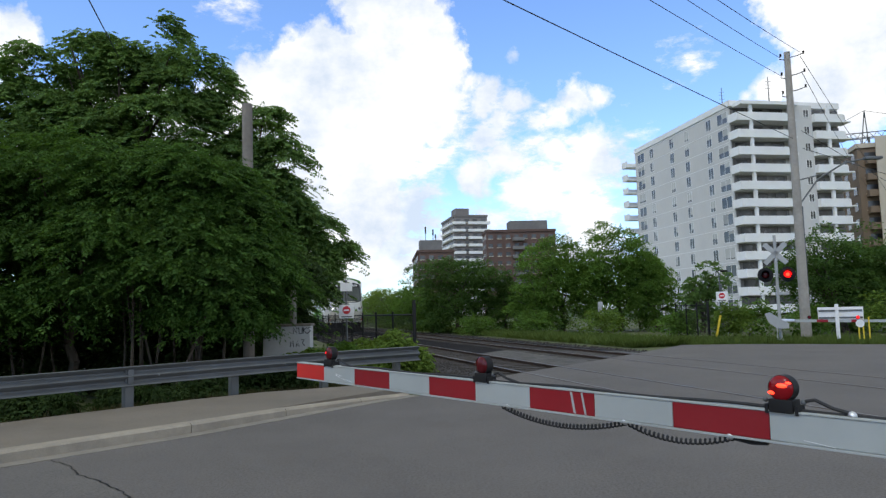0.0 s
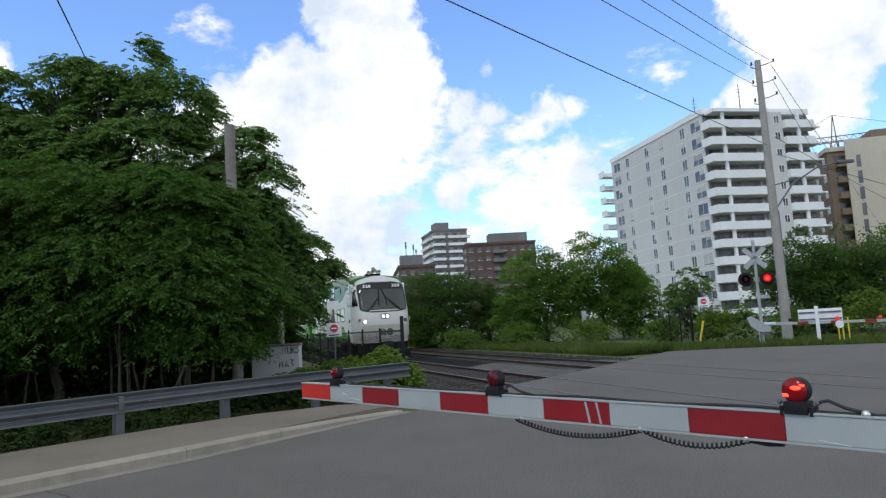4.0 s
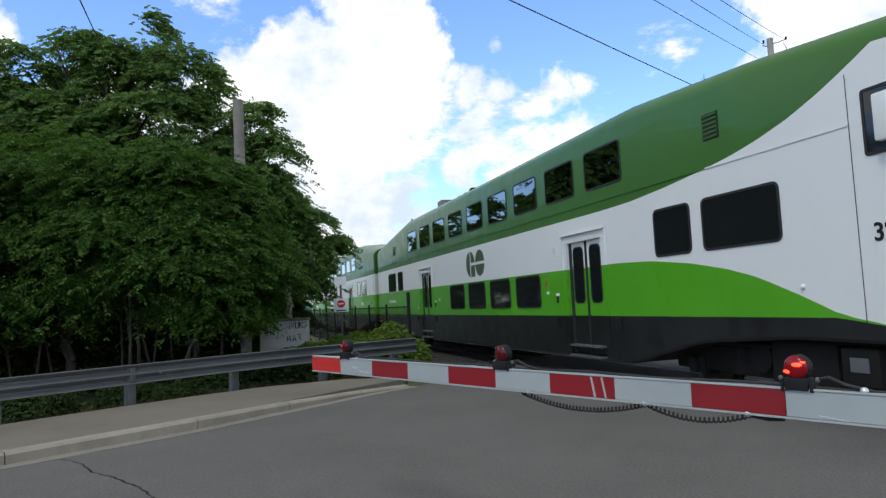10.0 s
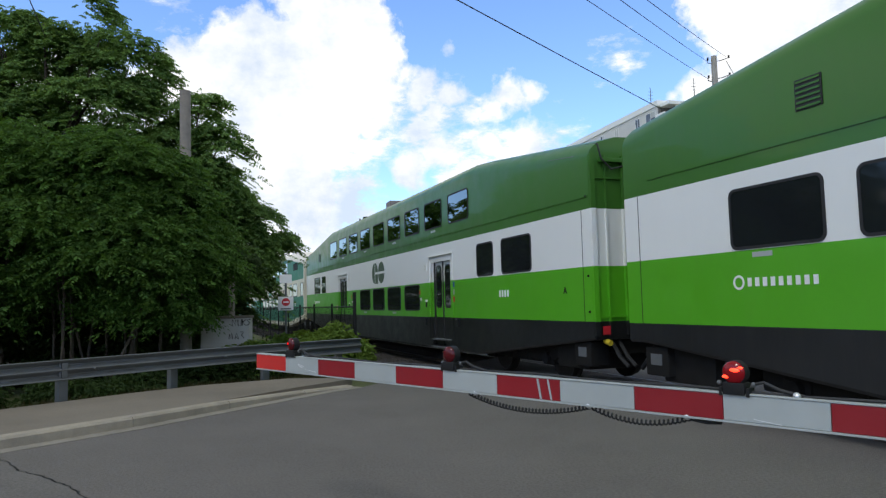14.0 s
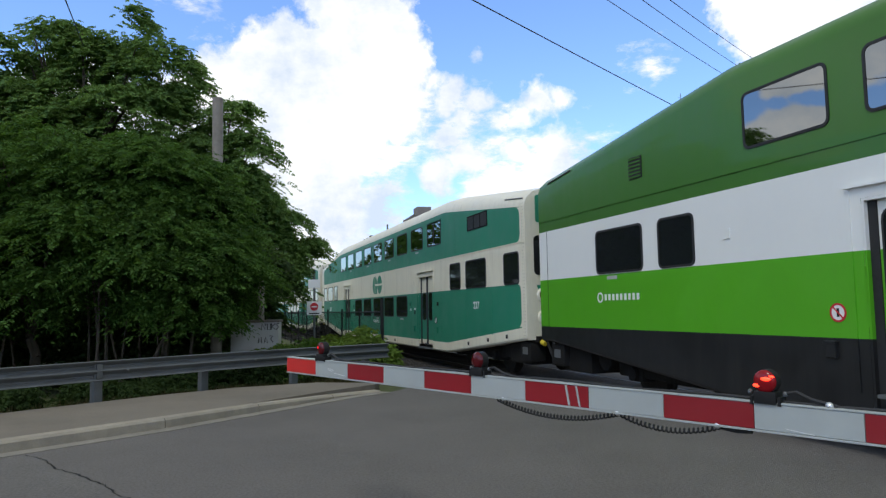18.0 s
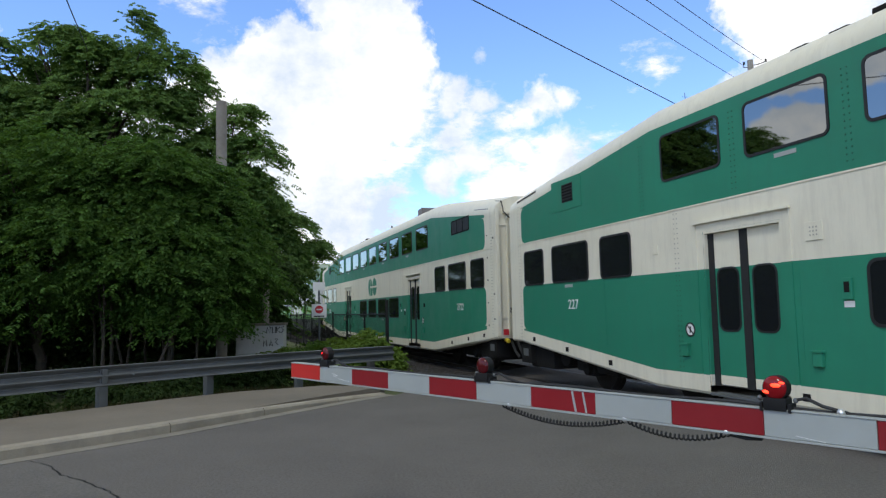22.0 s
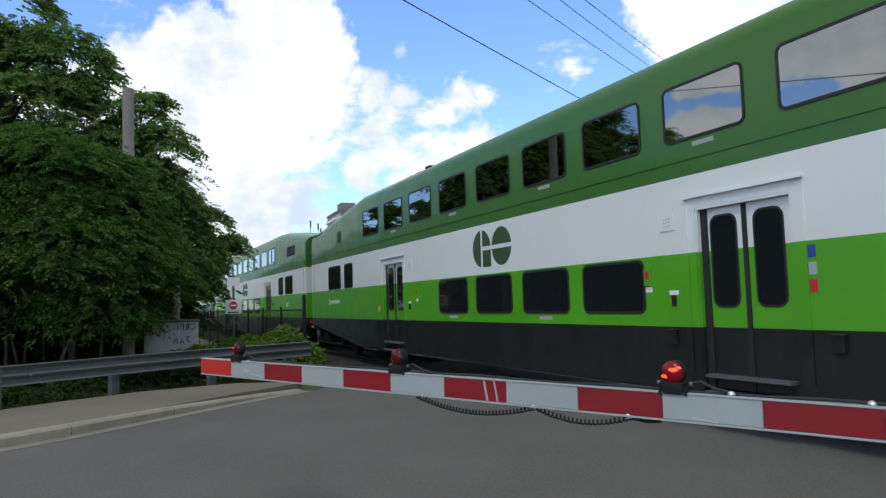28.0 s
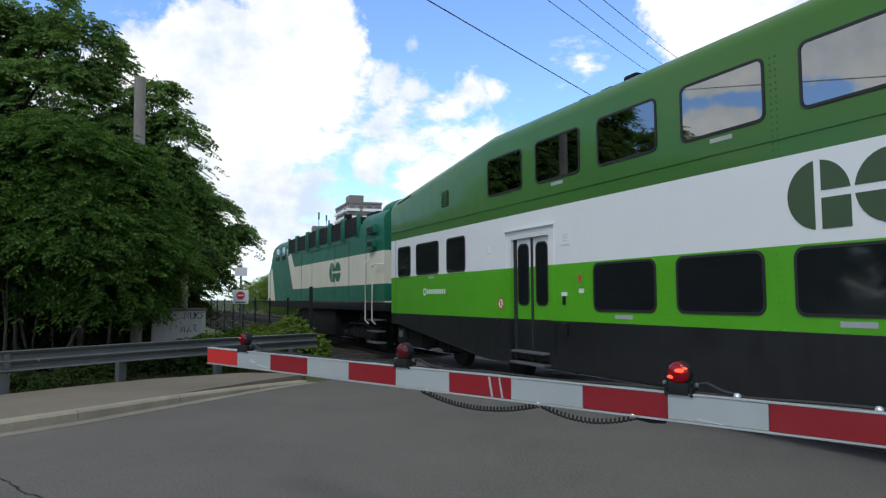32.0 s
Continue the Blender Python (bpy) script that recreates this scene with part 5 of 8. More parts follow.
    def cluster(p, r, lamp, lit, name):
        bm = bmesh.new()
        rod(bm, p, p + Vector((0, -0.02, 0)), r, r * 0.96, 18)
        dish = part(name, bm, M_ALU if lit else M_GALV, lamp, "lit round headlamp" if lit else "unlit round lamp")
        if lit:
            bm = bmesh.new()
            for k in range(7):
                a = k * math.tau / 6
                d = 0.0 if k == 6 else r * 0.58
                ball(bm, p + Vector((d * math.cos(a), -0.022, d * math.sin(a))), r * 0.25, 8, (1, 0.4, 1))
            part("light_points", bm, M_HEADLAMP, dish)

    bm = bmesh.new()
    m = Matrix.Translation(nose_at(0, 2.24, 0.0)) @ Matrix.Rotation(radians(90), 4, "X")
    slab(bm, rounded(0.54, 0.31, 0.15), 0.02, m)
    rim = part("headlamp_rim", bm, M_BUMPER, car, "pale lamp surround")
    bm = bmesh.new()
    slab(bm, rounded(0.47, 0.25, 0.12), 0.03, m)
    lamp = part("headlamp_housing", bm, M_GALV, car)
    for x in (-0.11, 0.11):
        cluster(nose_at(x, 2.24, 0.02), 0.092, lamp, True, "headlamp")
    for s in (-1, 1):
        p, q = nose_at(s * 1.06, 2.00, -0.02), nose_at(s * 1.27, 2.08, -0.03)
        bm = bmesh.new()
        rod(bm, p + Vector((0, 0.06, 0)), p + Vector((0, -0.035, 0)), 0.15, 0.135, 20)
        rod(bm, q + Vector((0, 0.10, 0)), q + Vector((s * 0.01, -0.025, 0)), 0.13, 0.11, 20)
        lamp = part("lamp_pod", bm, M_BUMPER, car, "pale lamp pod")
        cluster(p + Vector((0, -0.03, 0)), 0.105, lamp, s < 0, "ditch_lamp")
        bm = bmesh.new()
        rod(bm, q + Vector((0, -0.02, 0)), q + Vector((s * 0.01, -0.04, 0)), 0.085, 0.075, 18)
        part("marker_lamp", bm, M_LENS, lamp)
    # the bumper panel with its raised rim
    bm = bmesh.new()
    rim = [(-1.36, 1.06), (-1.22, 1.74), (-1.12, 1.80), (1.12, 1.80), (1.22, 1.74), (1.36, 1.06)]
    tube(bm, [nose_at(x, z, 0.006) for a, b in zip(rim, rim[1:]) for x, z in [(lerp(a[0], b[0], k / 6), lerp(a[1], b[1], k / 6)) for k in range(6)]] + [nose_at(1.36, 1.06, 0.006)], 0.013)
    part("bumper_rim", bm, M_BUMPER, car)
    part("bumper_panel", nose_patch(lambda z: lerp(1.34, 1.20, (z - 1.04) / 0.74), 1.04, 1.78, 0.010, 64, 10), M_BUMPER, car, "grimy off-white bumper panel", 60)
    logo = logo_mesh(0.36, M_BADGE)
    again("logo", logo, car, Matrix.Translation(nose_at(0, 1.43, 0.02)) @ Matrix.Rotation(radians(-90), 4, "Z"))
    bm = bmesh.new()
    tube(bm, [nose_at(-0.98, 1.20, 0.03), nose_at(-0.3, 1.20, 0.04)], 0.014)
    part("grab_rail", bm, M_GALV, car)
    bm = bmesh.new()
    tube(bm, [nose_at(0.3, 1.20, 0.04), nose_at(0.98, 1.20, 0.03)], 0.014)
    part("grab_rail", bm, M_GALV, car)
    # under the nose: pilot beam, coupler, hose, plough
    y = h - 28.14
    # a black valance that follows the nose, set back under it
    bm = bmesh.new()
    rows = []
    for z in (0.45, 0.60, 0.78, 0.93):
        xs = [-a * 1.34 for a, _ in PLAN] + [a * 1.34 for a, _ in PLAN[-2::-1]]
        rows.append([bm.verts.new((x, nose_at(x, 0.9, -0.14).y, z)) for x in xs])
    for a, b in zip(rows, rows[1:]):
        for i in range(len(a) - 1):
            bm.faces.new((a[i], a[i + 1], b[i + 1], b[i]))
    part("valance", bm, M_UNDER, car, "black valance under the nose")
    bm = bmesh.new()
    box(bm, -0.17, 0.17, y - 0.45, y + 0.3, 0.66, 0.92, 0.04)
    box(bm, -0.28, 0.28, y - 0.62, y - 0.35, 0.62, 0.96, 0.06)
    part("coupler", bm, M_WHEEL, car)
    bm = bmesh.new()
    for s in (-1, 1):
        v = [(0, 0.52), (0, 0.14), (s * 1.28, 0.14), (s * 1.28, 0.46)]
        a = [bm.verts.new((x, y - 0.45 + abs(x) * 0.33, z)) for x, z in v]
        b = [bm.verts.new((x, y - 0.30 + abs(x) * 0.33 + (0.10 if z > 0.3 else 0), z)) for x, z in v]
        for i in range(4):
            bm.faces.new((a[i], a[(i + 1) % 4], b[(i + 1) % 4], b[i]))
        bm.faces.new(a)
        bm.faces.new(b[::-1])
    part("plough", bm, M_UNDER, car, "black snow plough blade", 0)
    for x, m in ((-1.2, M_YELLOW), (1.2, M_LENS)):
        bm = bmesh.new()
        rod(bm, (x, y + 0.02, 0.84), (x, y + 0.2, 0.84), 0.05, 0.045, 12)
        part("coupling_head", bm, m, car)
    for x in (-0.8, 0.65, 0.9):
        bm = bmesh.new()
        tube(bm, [(x, y, 0.85), (x, y - 0.16, 0.66), (x + 0.1, y - 0.2, 0.45)], 0.035)
        part("brake_hose", bm, M_RUBBER, car)
    for s in (-1, 1):
        bm = bmesh.new()
        p = nose_at(s * 1.22, 1.13, 0.012)
        box(bm, p.x - 0.06, p.x + 0.06, p.y - 0.01, p.y + 0.02, 1.07, 1.20)
        part("warning_sticker", bm, M_SIGNRED, car, smooth=0)
    # cab side: quarter window, door with its window, mirror, knobs
    for s in (-1, 1):
        for name, grow, out, mat in (("quarter_window_frame", 0.05, 0.006, M_TRAINWHITE), ("quarter_window", 0.0, 0.014, M_GLASS)):
            bm = bmesh.new()
            rows = []
            for j in range(13):
                f = j / 12
                z = lerp(2.84 - grow, 3.68 + grow, f)
                u0 = lerp(26.98, 27.04, f) - grow
                u1 = lerp(27.80, 27.26, f) + grow
                rows.append([bm.verts.new(nose_side(lerp(u0, u1, i / 6), z, s, out)) for i in range(7)])
            for a, b in zip(rows, rows[1:]):
                for i in range(6):
                    bm.faces.new((a[i], a[i + 1], b[i + 1], b[i]))
            part(name, bm, mat, car, smooth=60)
    for u0, u1, z0, z1 in ((25.81, 25.82, 1.0, 3.85), (26.65, 26.66, 0.92, 4.3)):
        bm = bmesh.new()
        box(bm, -1.503, -1.49, h - u1, h - u0, z0, z1)
        part("door_seam", bm, M_GASKET, car, smooth=0)
    car_window(car, h - 26.62, h - 25.99, 2.90, 3.62, name="door_window", r=0.04, label="cab door window")
    bm = bmesh.new()
    box(bm, -1.66, -1.56, h - 26.51, h - 26.24, 3.0, 3.5, 0.03)
    tube(bm, [(-1.49, h - 26.59, 3.1), (-1.6, h - 26.54, 3.1)], 0.02)
    tube(bm, [(-1.49, h - 26.59, 3.4), (-1.6, h - 26.54, 3.4)], 0.02)
    part("mirror", bm, M_TRAINWHITE, car, "white boxy cab mirror")
    for u, z in ((27.09, 2.05), (27.74, 2.05), (27.09, 1.38), (27.74, 1.38), (24.99, 1.55)):
        bm = bmesh.new()
        p = nose_side(u, z, -1, 0.02)
        ball(bm, p, 0.035, 8)
        part("knob", bm, M_TRAINWHITE, car)
    # horns on the roof
    for k, (dx, dz, l) in enumerate(((-0.32, 0.10, 0.34), (-0.14, 0.12, 0.46), (0.04, 0.18, 0.40), (0.22, 0.12, 0.52), (-0.05, 0.30, 0.3))):
        bm = bmesh.new()
        y0 = h - 25.79
        rod(bm, (dx, y0, 4.60 + dz), (dx, y0 - l * 0.8, 4.60 + dz), 0.025, 0.045, 12)
        rod(bm, (dx, y0 - l * 0.8, 4.60 + dz), (dx, y0 - l, 4.60 + dz), 0.045, 0.105, 14, caps=False)
        rod(bm, (dx, y0 + 0.05, 4.60 + dz), (dx, y0, 4.60 + dz), 0.05, 0.05, 10)
        part("horn", bm, M_HORN, car, "beige air horn on the roof")
    bm = bmesh.new()
    box(bm, -0.45, 0.4, h - 25.84, h - 25.49, 4.50, 4.66, 0.02)
    part("horn_bracket", bm, M_UNDER, car)
    # the sides
    for a, b in ((2.37, 3.74), (4.13, 4.96), (22.05, 22.98), (23.24, 24.74)):
        car_window(car, h - b, h - a, 2.12, 2.88)
    for a, b in nine(5.98):
        car_window(car, h - b, h - a, 3.53, 4.27, glass=M_MIRRORGLASS, name="upper_window")
    for a, b in row_of(11.07, 1.74, 1.38, 4):
        car_window(car, h - b, h - a, 1.35, 2.085, name="lower_window", r=0.12)
    car_door(car, h - 8.96, h - 7.59, (B, L), [M_SKIRT, M_LIME, M_TRAINWHITE])
    car_door(car, h - 20.36, h - 18.94, (B, L), [M_SKIRT, M_LIME, M_TRAINWHITE])
    side_details(car, (PITCH - 20.40, PITCH - 18.90), (7.55, 9.0), M_TRAINWHITE)
    louvre(car, h - 3.8, h - 3.45, 3.60, 3.95, M_FOREST)
    louvre(car, h - 23.74, h - 23.41, 3.68, 4.05, M_FOREST)
    again("logo", logo_mesh(0.72, M_BADGE), car, side_pose(0.03, 2.61))
    word_bar("name_bar", car, h - 3.0, 1.72, 1.25, 0.125, M_WHITE)
    bm = bmesh.new()
    box(bm, -1.512, -1.49, h - 21.29, 12.7, U + 0.20, U + 0.225)
    part("rub_rail", bm, M_FOREST, car, smooth=0)
    for u0, u1, m in ((21.29, 23.4, M_FOREST), (23.4, 25.8, M_TRAINWHITE)):
        bm = bmesh.new()
        box(bm, -1.512, -1.49, h - u1, h - u0, U + 0.20, U + 0.225)
        part("rub_rail", bm, m, car, smooth=0)
    panel_seams(car, [12.95], 1.16, U - 0.01, M_GASKET, 0.006)
    for y in (-10.2, 9.3):
        car_truck(car, y)
    car_under(car, -12.6, 13.28)
    diaphragm(car, 13.28, 1, M_RUBBER)
    end_equipment(car, 13.28, 1)
    end_equipment(car, -12.2, -1)
    roof_gear(car, 2.6)
    return car


def nose_side(u, z, s, out):
    """A point on the cab's side, u metres from the rear coupling."""
    tip = nose_tip(z)
    v = (u - 26.67) / (tip - 26.67)
    f = curve([(b, a) for a, b in PLAN], max(v, 0.0))
    return Vector((s * (nose_half(z) * f + out), PITCH / 2 - u, z))


def locomotive():
    """The diesel at the rear; its coupling to the last coach is at y = 0."""
    car = thing("locomotive", Matrix(), "teal and cream diesel locomotive with dark roof grilles", "locomotive", "train")
    mats = [M_CREAM, M_LOCO, M_CREAM, M_LOCO, M_LOCO]

    def paint(y, band):
        if y > 16.3:
            return 2
        if band == 2 and y > 11.3:
            return 1
        return min(band, 4)

    def on_flank(pts, mat, name, out=0.006):
        bm = bmesh.new()
        lo = [bm.verts.new((-1.478, y, z)) for y, z in pts]
        hi = [bm.verts.new((-1.48 - out, y, z)) for y, z in pts]
        bm.faces.new(hi)
        for k in range(len(pts)):
            bm.faces.new((lo[k], lo[(k + 1) % len(pts)], hi[(k + 1) % len(pts)], hi[k]))
        return part(name, bm, mat, car, smooth=0)

    car_body("body", car, 0.35, 16.9, lambda y: (1.46, curve([(0.3, 4.20), (2.3, 4.20), (2.31, 4.02), (12.6, 4.02), (12.61, 4.28), (15.2, 4.30), (15.8, 4.2), (16.2, 3.5), (16.9, 3.2)], y)),
             lambda y: (1.50, 1.98, 2.90, 3.4), paint, mats, step=0.4, breaks=(2.3, 2.31, 11.3, 12.6, 12.61, 16.0), half=1.48)
    on_flank([(11.0, 1.98), (11.5, 1.98), (12.75, 3.75), (12.2, 3.75), (11.28, 2.90), (11.0, 2.90)], M_CREAM, "stripe")
    on_flank([(15.2, 1.5), (16.3, 1.5), (16.3, 3.0), (15.9, 3.0)], M_CREAM, "stripe")
    # side doors of the engine room, with their latches, and the drip strips over them
    for y in (1.9, 3.6, 5.2, 8.3, 10.0):
        bm = bmesh.new()
        box(bm, -1.486, -1.47, y - 0.012, y + 0.012, 1.6, 3.45)
        part("door_seam", bm, M_GASKET, car, smooth=0)
    for a, b in ((3.9, 6.3), (6.9, 9.4)):
        bm = bmesh.new()
        box(bm, -1.51, -1.47, a, b, 3.36, 3.40)
        part("drip_strip", bm, M_LOCO, car, smooth=0)
    # openings under the roof between teal struts
    for a, b in ((2.7, 4.0), (4.4, 5.6), (6.0, 7.2), (7.6, 8.8), (9.2, 10.6), (11.0, 12.2)):
        bm = bmesh.new()
        box(bm, -1.492, -1.40, a, b, 3.50, 4.08)
        grille = part("grille", bm, M_BLACK, car, "dark radiator grille", 0)
        bm = bmesh.new()
        box(bm, -1.505, -1.49, a, b, -0.008, 0.008)
        mesh = finish(bm, "grille_slat", M_UNDER, 0)
        for k in range(5):
            again("grille_slat", mesh, grille, pose(0, 0, 3.58 + 0.105 * k))
        for y in (a - 0.07, b + 0.07):
            bm = bmesh.new()
            box(bm, -1.53, -1.42, y - 0.04, y + 0.04, 3.42, 4.16, 0.01)
            part("strut", bm, M_LOCO, car)
    for y0, y1 in ((13.0, 13.7), (14.2, 15.0)):
        car_window(car, y0, y1, 3.30, 3.92, name="cab_window", half=1.48)
    for a, b, z, w in ((4.6, 6.6, 4.0, 0.95), (8.6, 10.9, 4.0, 1.0), (2.9, 3.9, 4.0, 0.8)):
        bm = bmesh.new()
        box(bm, -w, w, a, b, z - 0.02, z + 0.32, 0.05)
        part("roof_fan", bm, M_UNDER, car)
    # the tall rounded hood at the coach's end
    bm = bmesh.new()
    ball(bm, (0, 1.25, 4.12), 1.0, 24, (1.15, 1.0, 0.42))
    part("roof_hood", bm, M_LOCO, car, "rounded teal roof hood")
    for y0, y1, z0, z1 in ((0.9, 1.55, 3.42, 3.66), (0.95, 1.5, 3.02, 3.24), (1.05, 1.45, 2.94, 3.04)):
        bm = bmesh.new()
        box(bm, -1.60, -1.47, y0, y1, z0, z1, 0.02)
        hood = part("vent_hood", bm, M_LOCO, car)
        bm = bmesh.new()
        box(bm, -1.606, -1.598, y0 + 0.05, y1 - 0.05, z0 + 0.03, z1 - 0.05)
        part("vent_mouth", bm, M_BLACK, hood, smooth=0)
    bm = bmesh.new()
    rod(bm, (-0.5, 6.9, 4.0), (-0.5, 6.9, 4.55), 0.09)
    rod(bm, (-0.5, 6.9, 4.52), (-0.5, 6.9, 4.66), 0.16, 0.14, 12)
    part("exhaust_stack", bm, M_UNDER, car)
    again("logo", logo_mesh(0.66, M_LOCO), car, side_pose(5.2, 2.46, 1.48))
    bm = bmesh.new()
    tube(bm, [(-1.5, 1.62, 0.85), (-1.60, 1.62, 0.95), (-1.60, 1.62, 2.62), (-1.5, 1.62, 2.68)], 0.022)
    part("handrail", bm, M_CREAM, car, "cream vertical handrail")
    bm = bmesh.new()
    tube(bm, [(-1.5, 1.02, 0.85), (-1.60, 1.02, 0.95), (-1.60, 1.02, 2.42), (-1.60, 0.92, 2.52), (-1.60, 0.32, 2.52), (-1.5, 0.28, 2.52)], 0.022)
    part("handrail", bm, M_CREAM, car, "cream bent handrail")
    for z in (0.30, 0.62, 0.94):
        bm = bmesh.new()
        box(bm, -1.52, -1.2, 0.95, 1.7, z, z + 0.04)
        part("step", bm, M_GALV, car, smooth=0)
    bm = bmesh.new()
    box(bm, -1.36, 1.36, 5.6, 10.4, 0.30, 1.25, 0.10)
    part("fuel_tank", bm, M_UNDER, car)
    for a, b in ((2.2, 3.0), (10.6, 11.2)):
        bm = bmesh.new()
        rod(bm, (-1.15, a, 1.02), (-1.15, b, 1.02), 0.17, seg=14)
        part("air_tank", bm, M_UNDER, car)
    bm = bmesh.new()
    box(bm, -1.47, 1.47, 0.3, 16.8, 1.22, 1.455, 0.02)
    part("sill", bm, M_BLACK, car)
    for y in (3.6, 13.0):
        car_truck(car, y)
    bm = bmesh.new()
    box(bm, -0.16, 0.16, -0.05, 0.6, 0.70, 0.95, 0.03)
    part("coupler", bm, M_UNDER, car)
    bm = bmesh.new()
    box(bm, -0.55, 0.55, 0.05, 0.36, 1.2, 3.2, 0.05)
    part("gangway", bm, M_RUBBER, car)
    return car


M_WINDSCREEN = material("windscreen_glass", (0.055, 0.066, 0.064), 0.08, vary=0.25, grain=1, spec=0.9, metal=0.12)
M_HORN = material("beige_horn_paint", (0.42, 0.37, 0.28), 0.5, vary=0.1)
cars = [cab_car(), new_livery_coach("four"), old_cab_coach(), old_livery_coach(), new_livery_coach("four"), new_livery_coach("five"), locomotive()]
CAR_AT = [PITCH * (k - 0.5) for k in range(6)] + [PITCH * 5 + 0.05]
# where the joint behind the first car stands along the track, second by second
JOINT = [83.66, 78.64, 73.64, 68.65, 63.69, 58.49, 53.41, 48.08, 42.64, 37.12, 31.58, 26.09, 20.42, 14.75, 9.05, 3.52, -2.27, -8.11, -14.11, -20.17, -26.42, -32.87, -39.44, -46.19, -53.19, -60.37, -67.78, -75.21, -83.08, -91.12, -99.61, -108.4, -117.51]


def car_pose(t, at):
    return on_track(CENTRE, UNIT * (JOINT[t] + at), 0.06)


for car in cars:
    car.scale = (UNIT, UNIT, UNIT)
cars[2].scale.z = UNIT * 0.975           # the older cab coach is a little lower

# ---------------------------------------------------------------- level crossing: gate, rail, fences, signs
TIP, ALONG = Vector((-1.143, 5.469, 1.194)), Vector((0.2629, -0.3086, -0.0043))   # the arm's tip, and one stripe along it


def arm_pose():
    x = ALONG.normalized()
    z = Vector((0, 0, 1))
    y = z.cross(x).normalized()
    m = Matrix((x, y, x.cross(y))).transposed().to_4x4()
    return Matrix.Translation(TIP) @ m


STRIPE = 0.4064


def small_lamp(arm, k, lit):
    """A twin-faced lamp on the arm: bracket, hood, lens."""
    x = k * STRIPE
    bm = bmesh.new()
    box(bm, x - 0.045, x + 0.045, -0.035, 0.035, 0.0, 0.05, 0.006)
    for s in (-1, 1):
        box(bm, x + s * 0.055 - 0.006, x + s * 0.055 + 0.006, -0.03, 0.03, -0.005, 0.03)
    lamp = part("lamp", bm, M_BLACK, arm, "small red warning lamp on the arm")
    for s in (-1, 1):
        bm = bmesh.new()
        ball(bm, (x + s * 0.070, 0, 0.043), 0.011, 8)
        part("bolt", bm, M_GALV, lamp)
    bm = bmesh.new()
    rod(bm, (x, -0.022, 0.090), (x, 0.022, 0.090), 0.049, 0.049, 18)
    part("lamp_body", bm, M_BLACK, lamp)
    for s in (-1, 1):
        bm = bmesh.new()
        ball(bm, (x, s * 0.020, 0.091), 0.047, 16, (1, 0.45, 1))
        part("lens", bm, M_LENS_LIT if lit > 1 else M_LENS, lamp, "glowing red lens" if lit > 1 else "dark red lens")
    if lit:
        for dx, dz, r in (((-0.026, -0.020, 0.010), (0.010, 0.008, 0.011), (0.030, 0.018, 0.007)) if lit > 1 else ((-0.012, 0.004, 0.008),)):
            bm = bmesh.new()
            ball(bm, (x + dx, -0.040 + 6 * (dx * dx + dz * dz), 0.094 + dz), r, 8, (1.9, 0.5, 0.75) if lit > 1 else (1, 0.6, 1))
            part("glow", bm, M_LAMP_GLINT if lit > 1 else M_LAMP_ON, lamp, "lit filament shine")
    bm = bmesh.new()
    tube(bm, [(x + 0.07, 0.0, 0.045), (x + 0.11, 0.0, 0.055), (x + 0.17, 0.0, 0.03), (x + 0.26, 0.0, 0.012)], 0.007)
    part("lamp_lead", bm, M_WIRE, lamp)


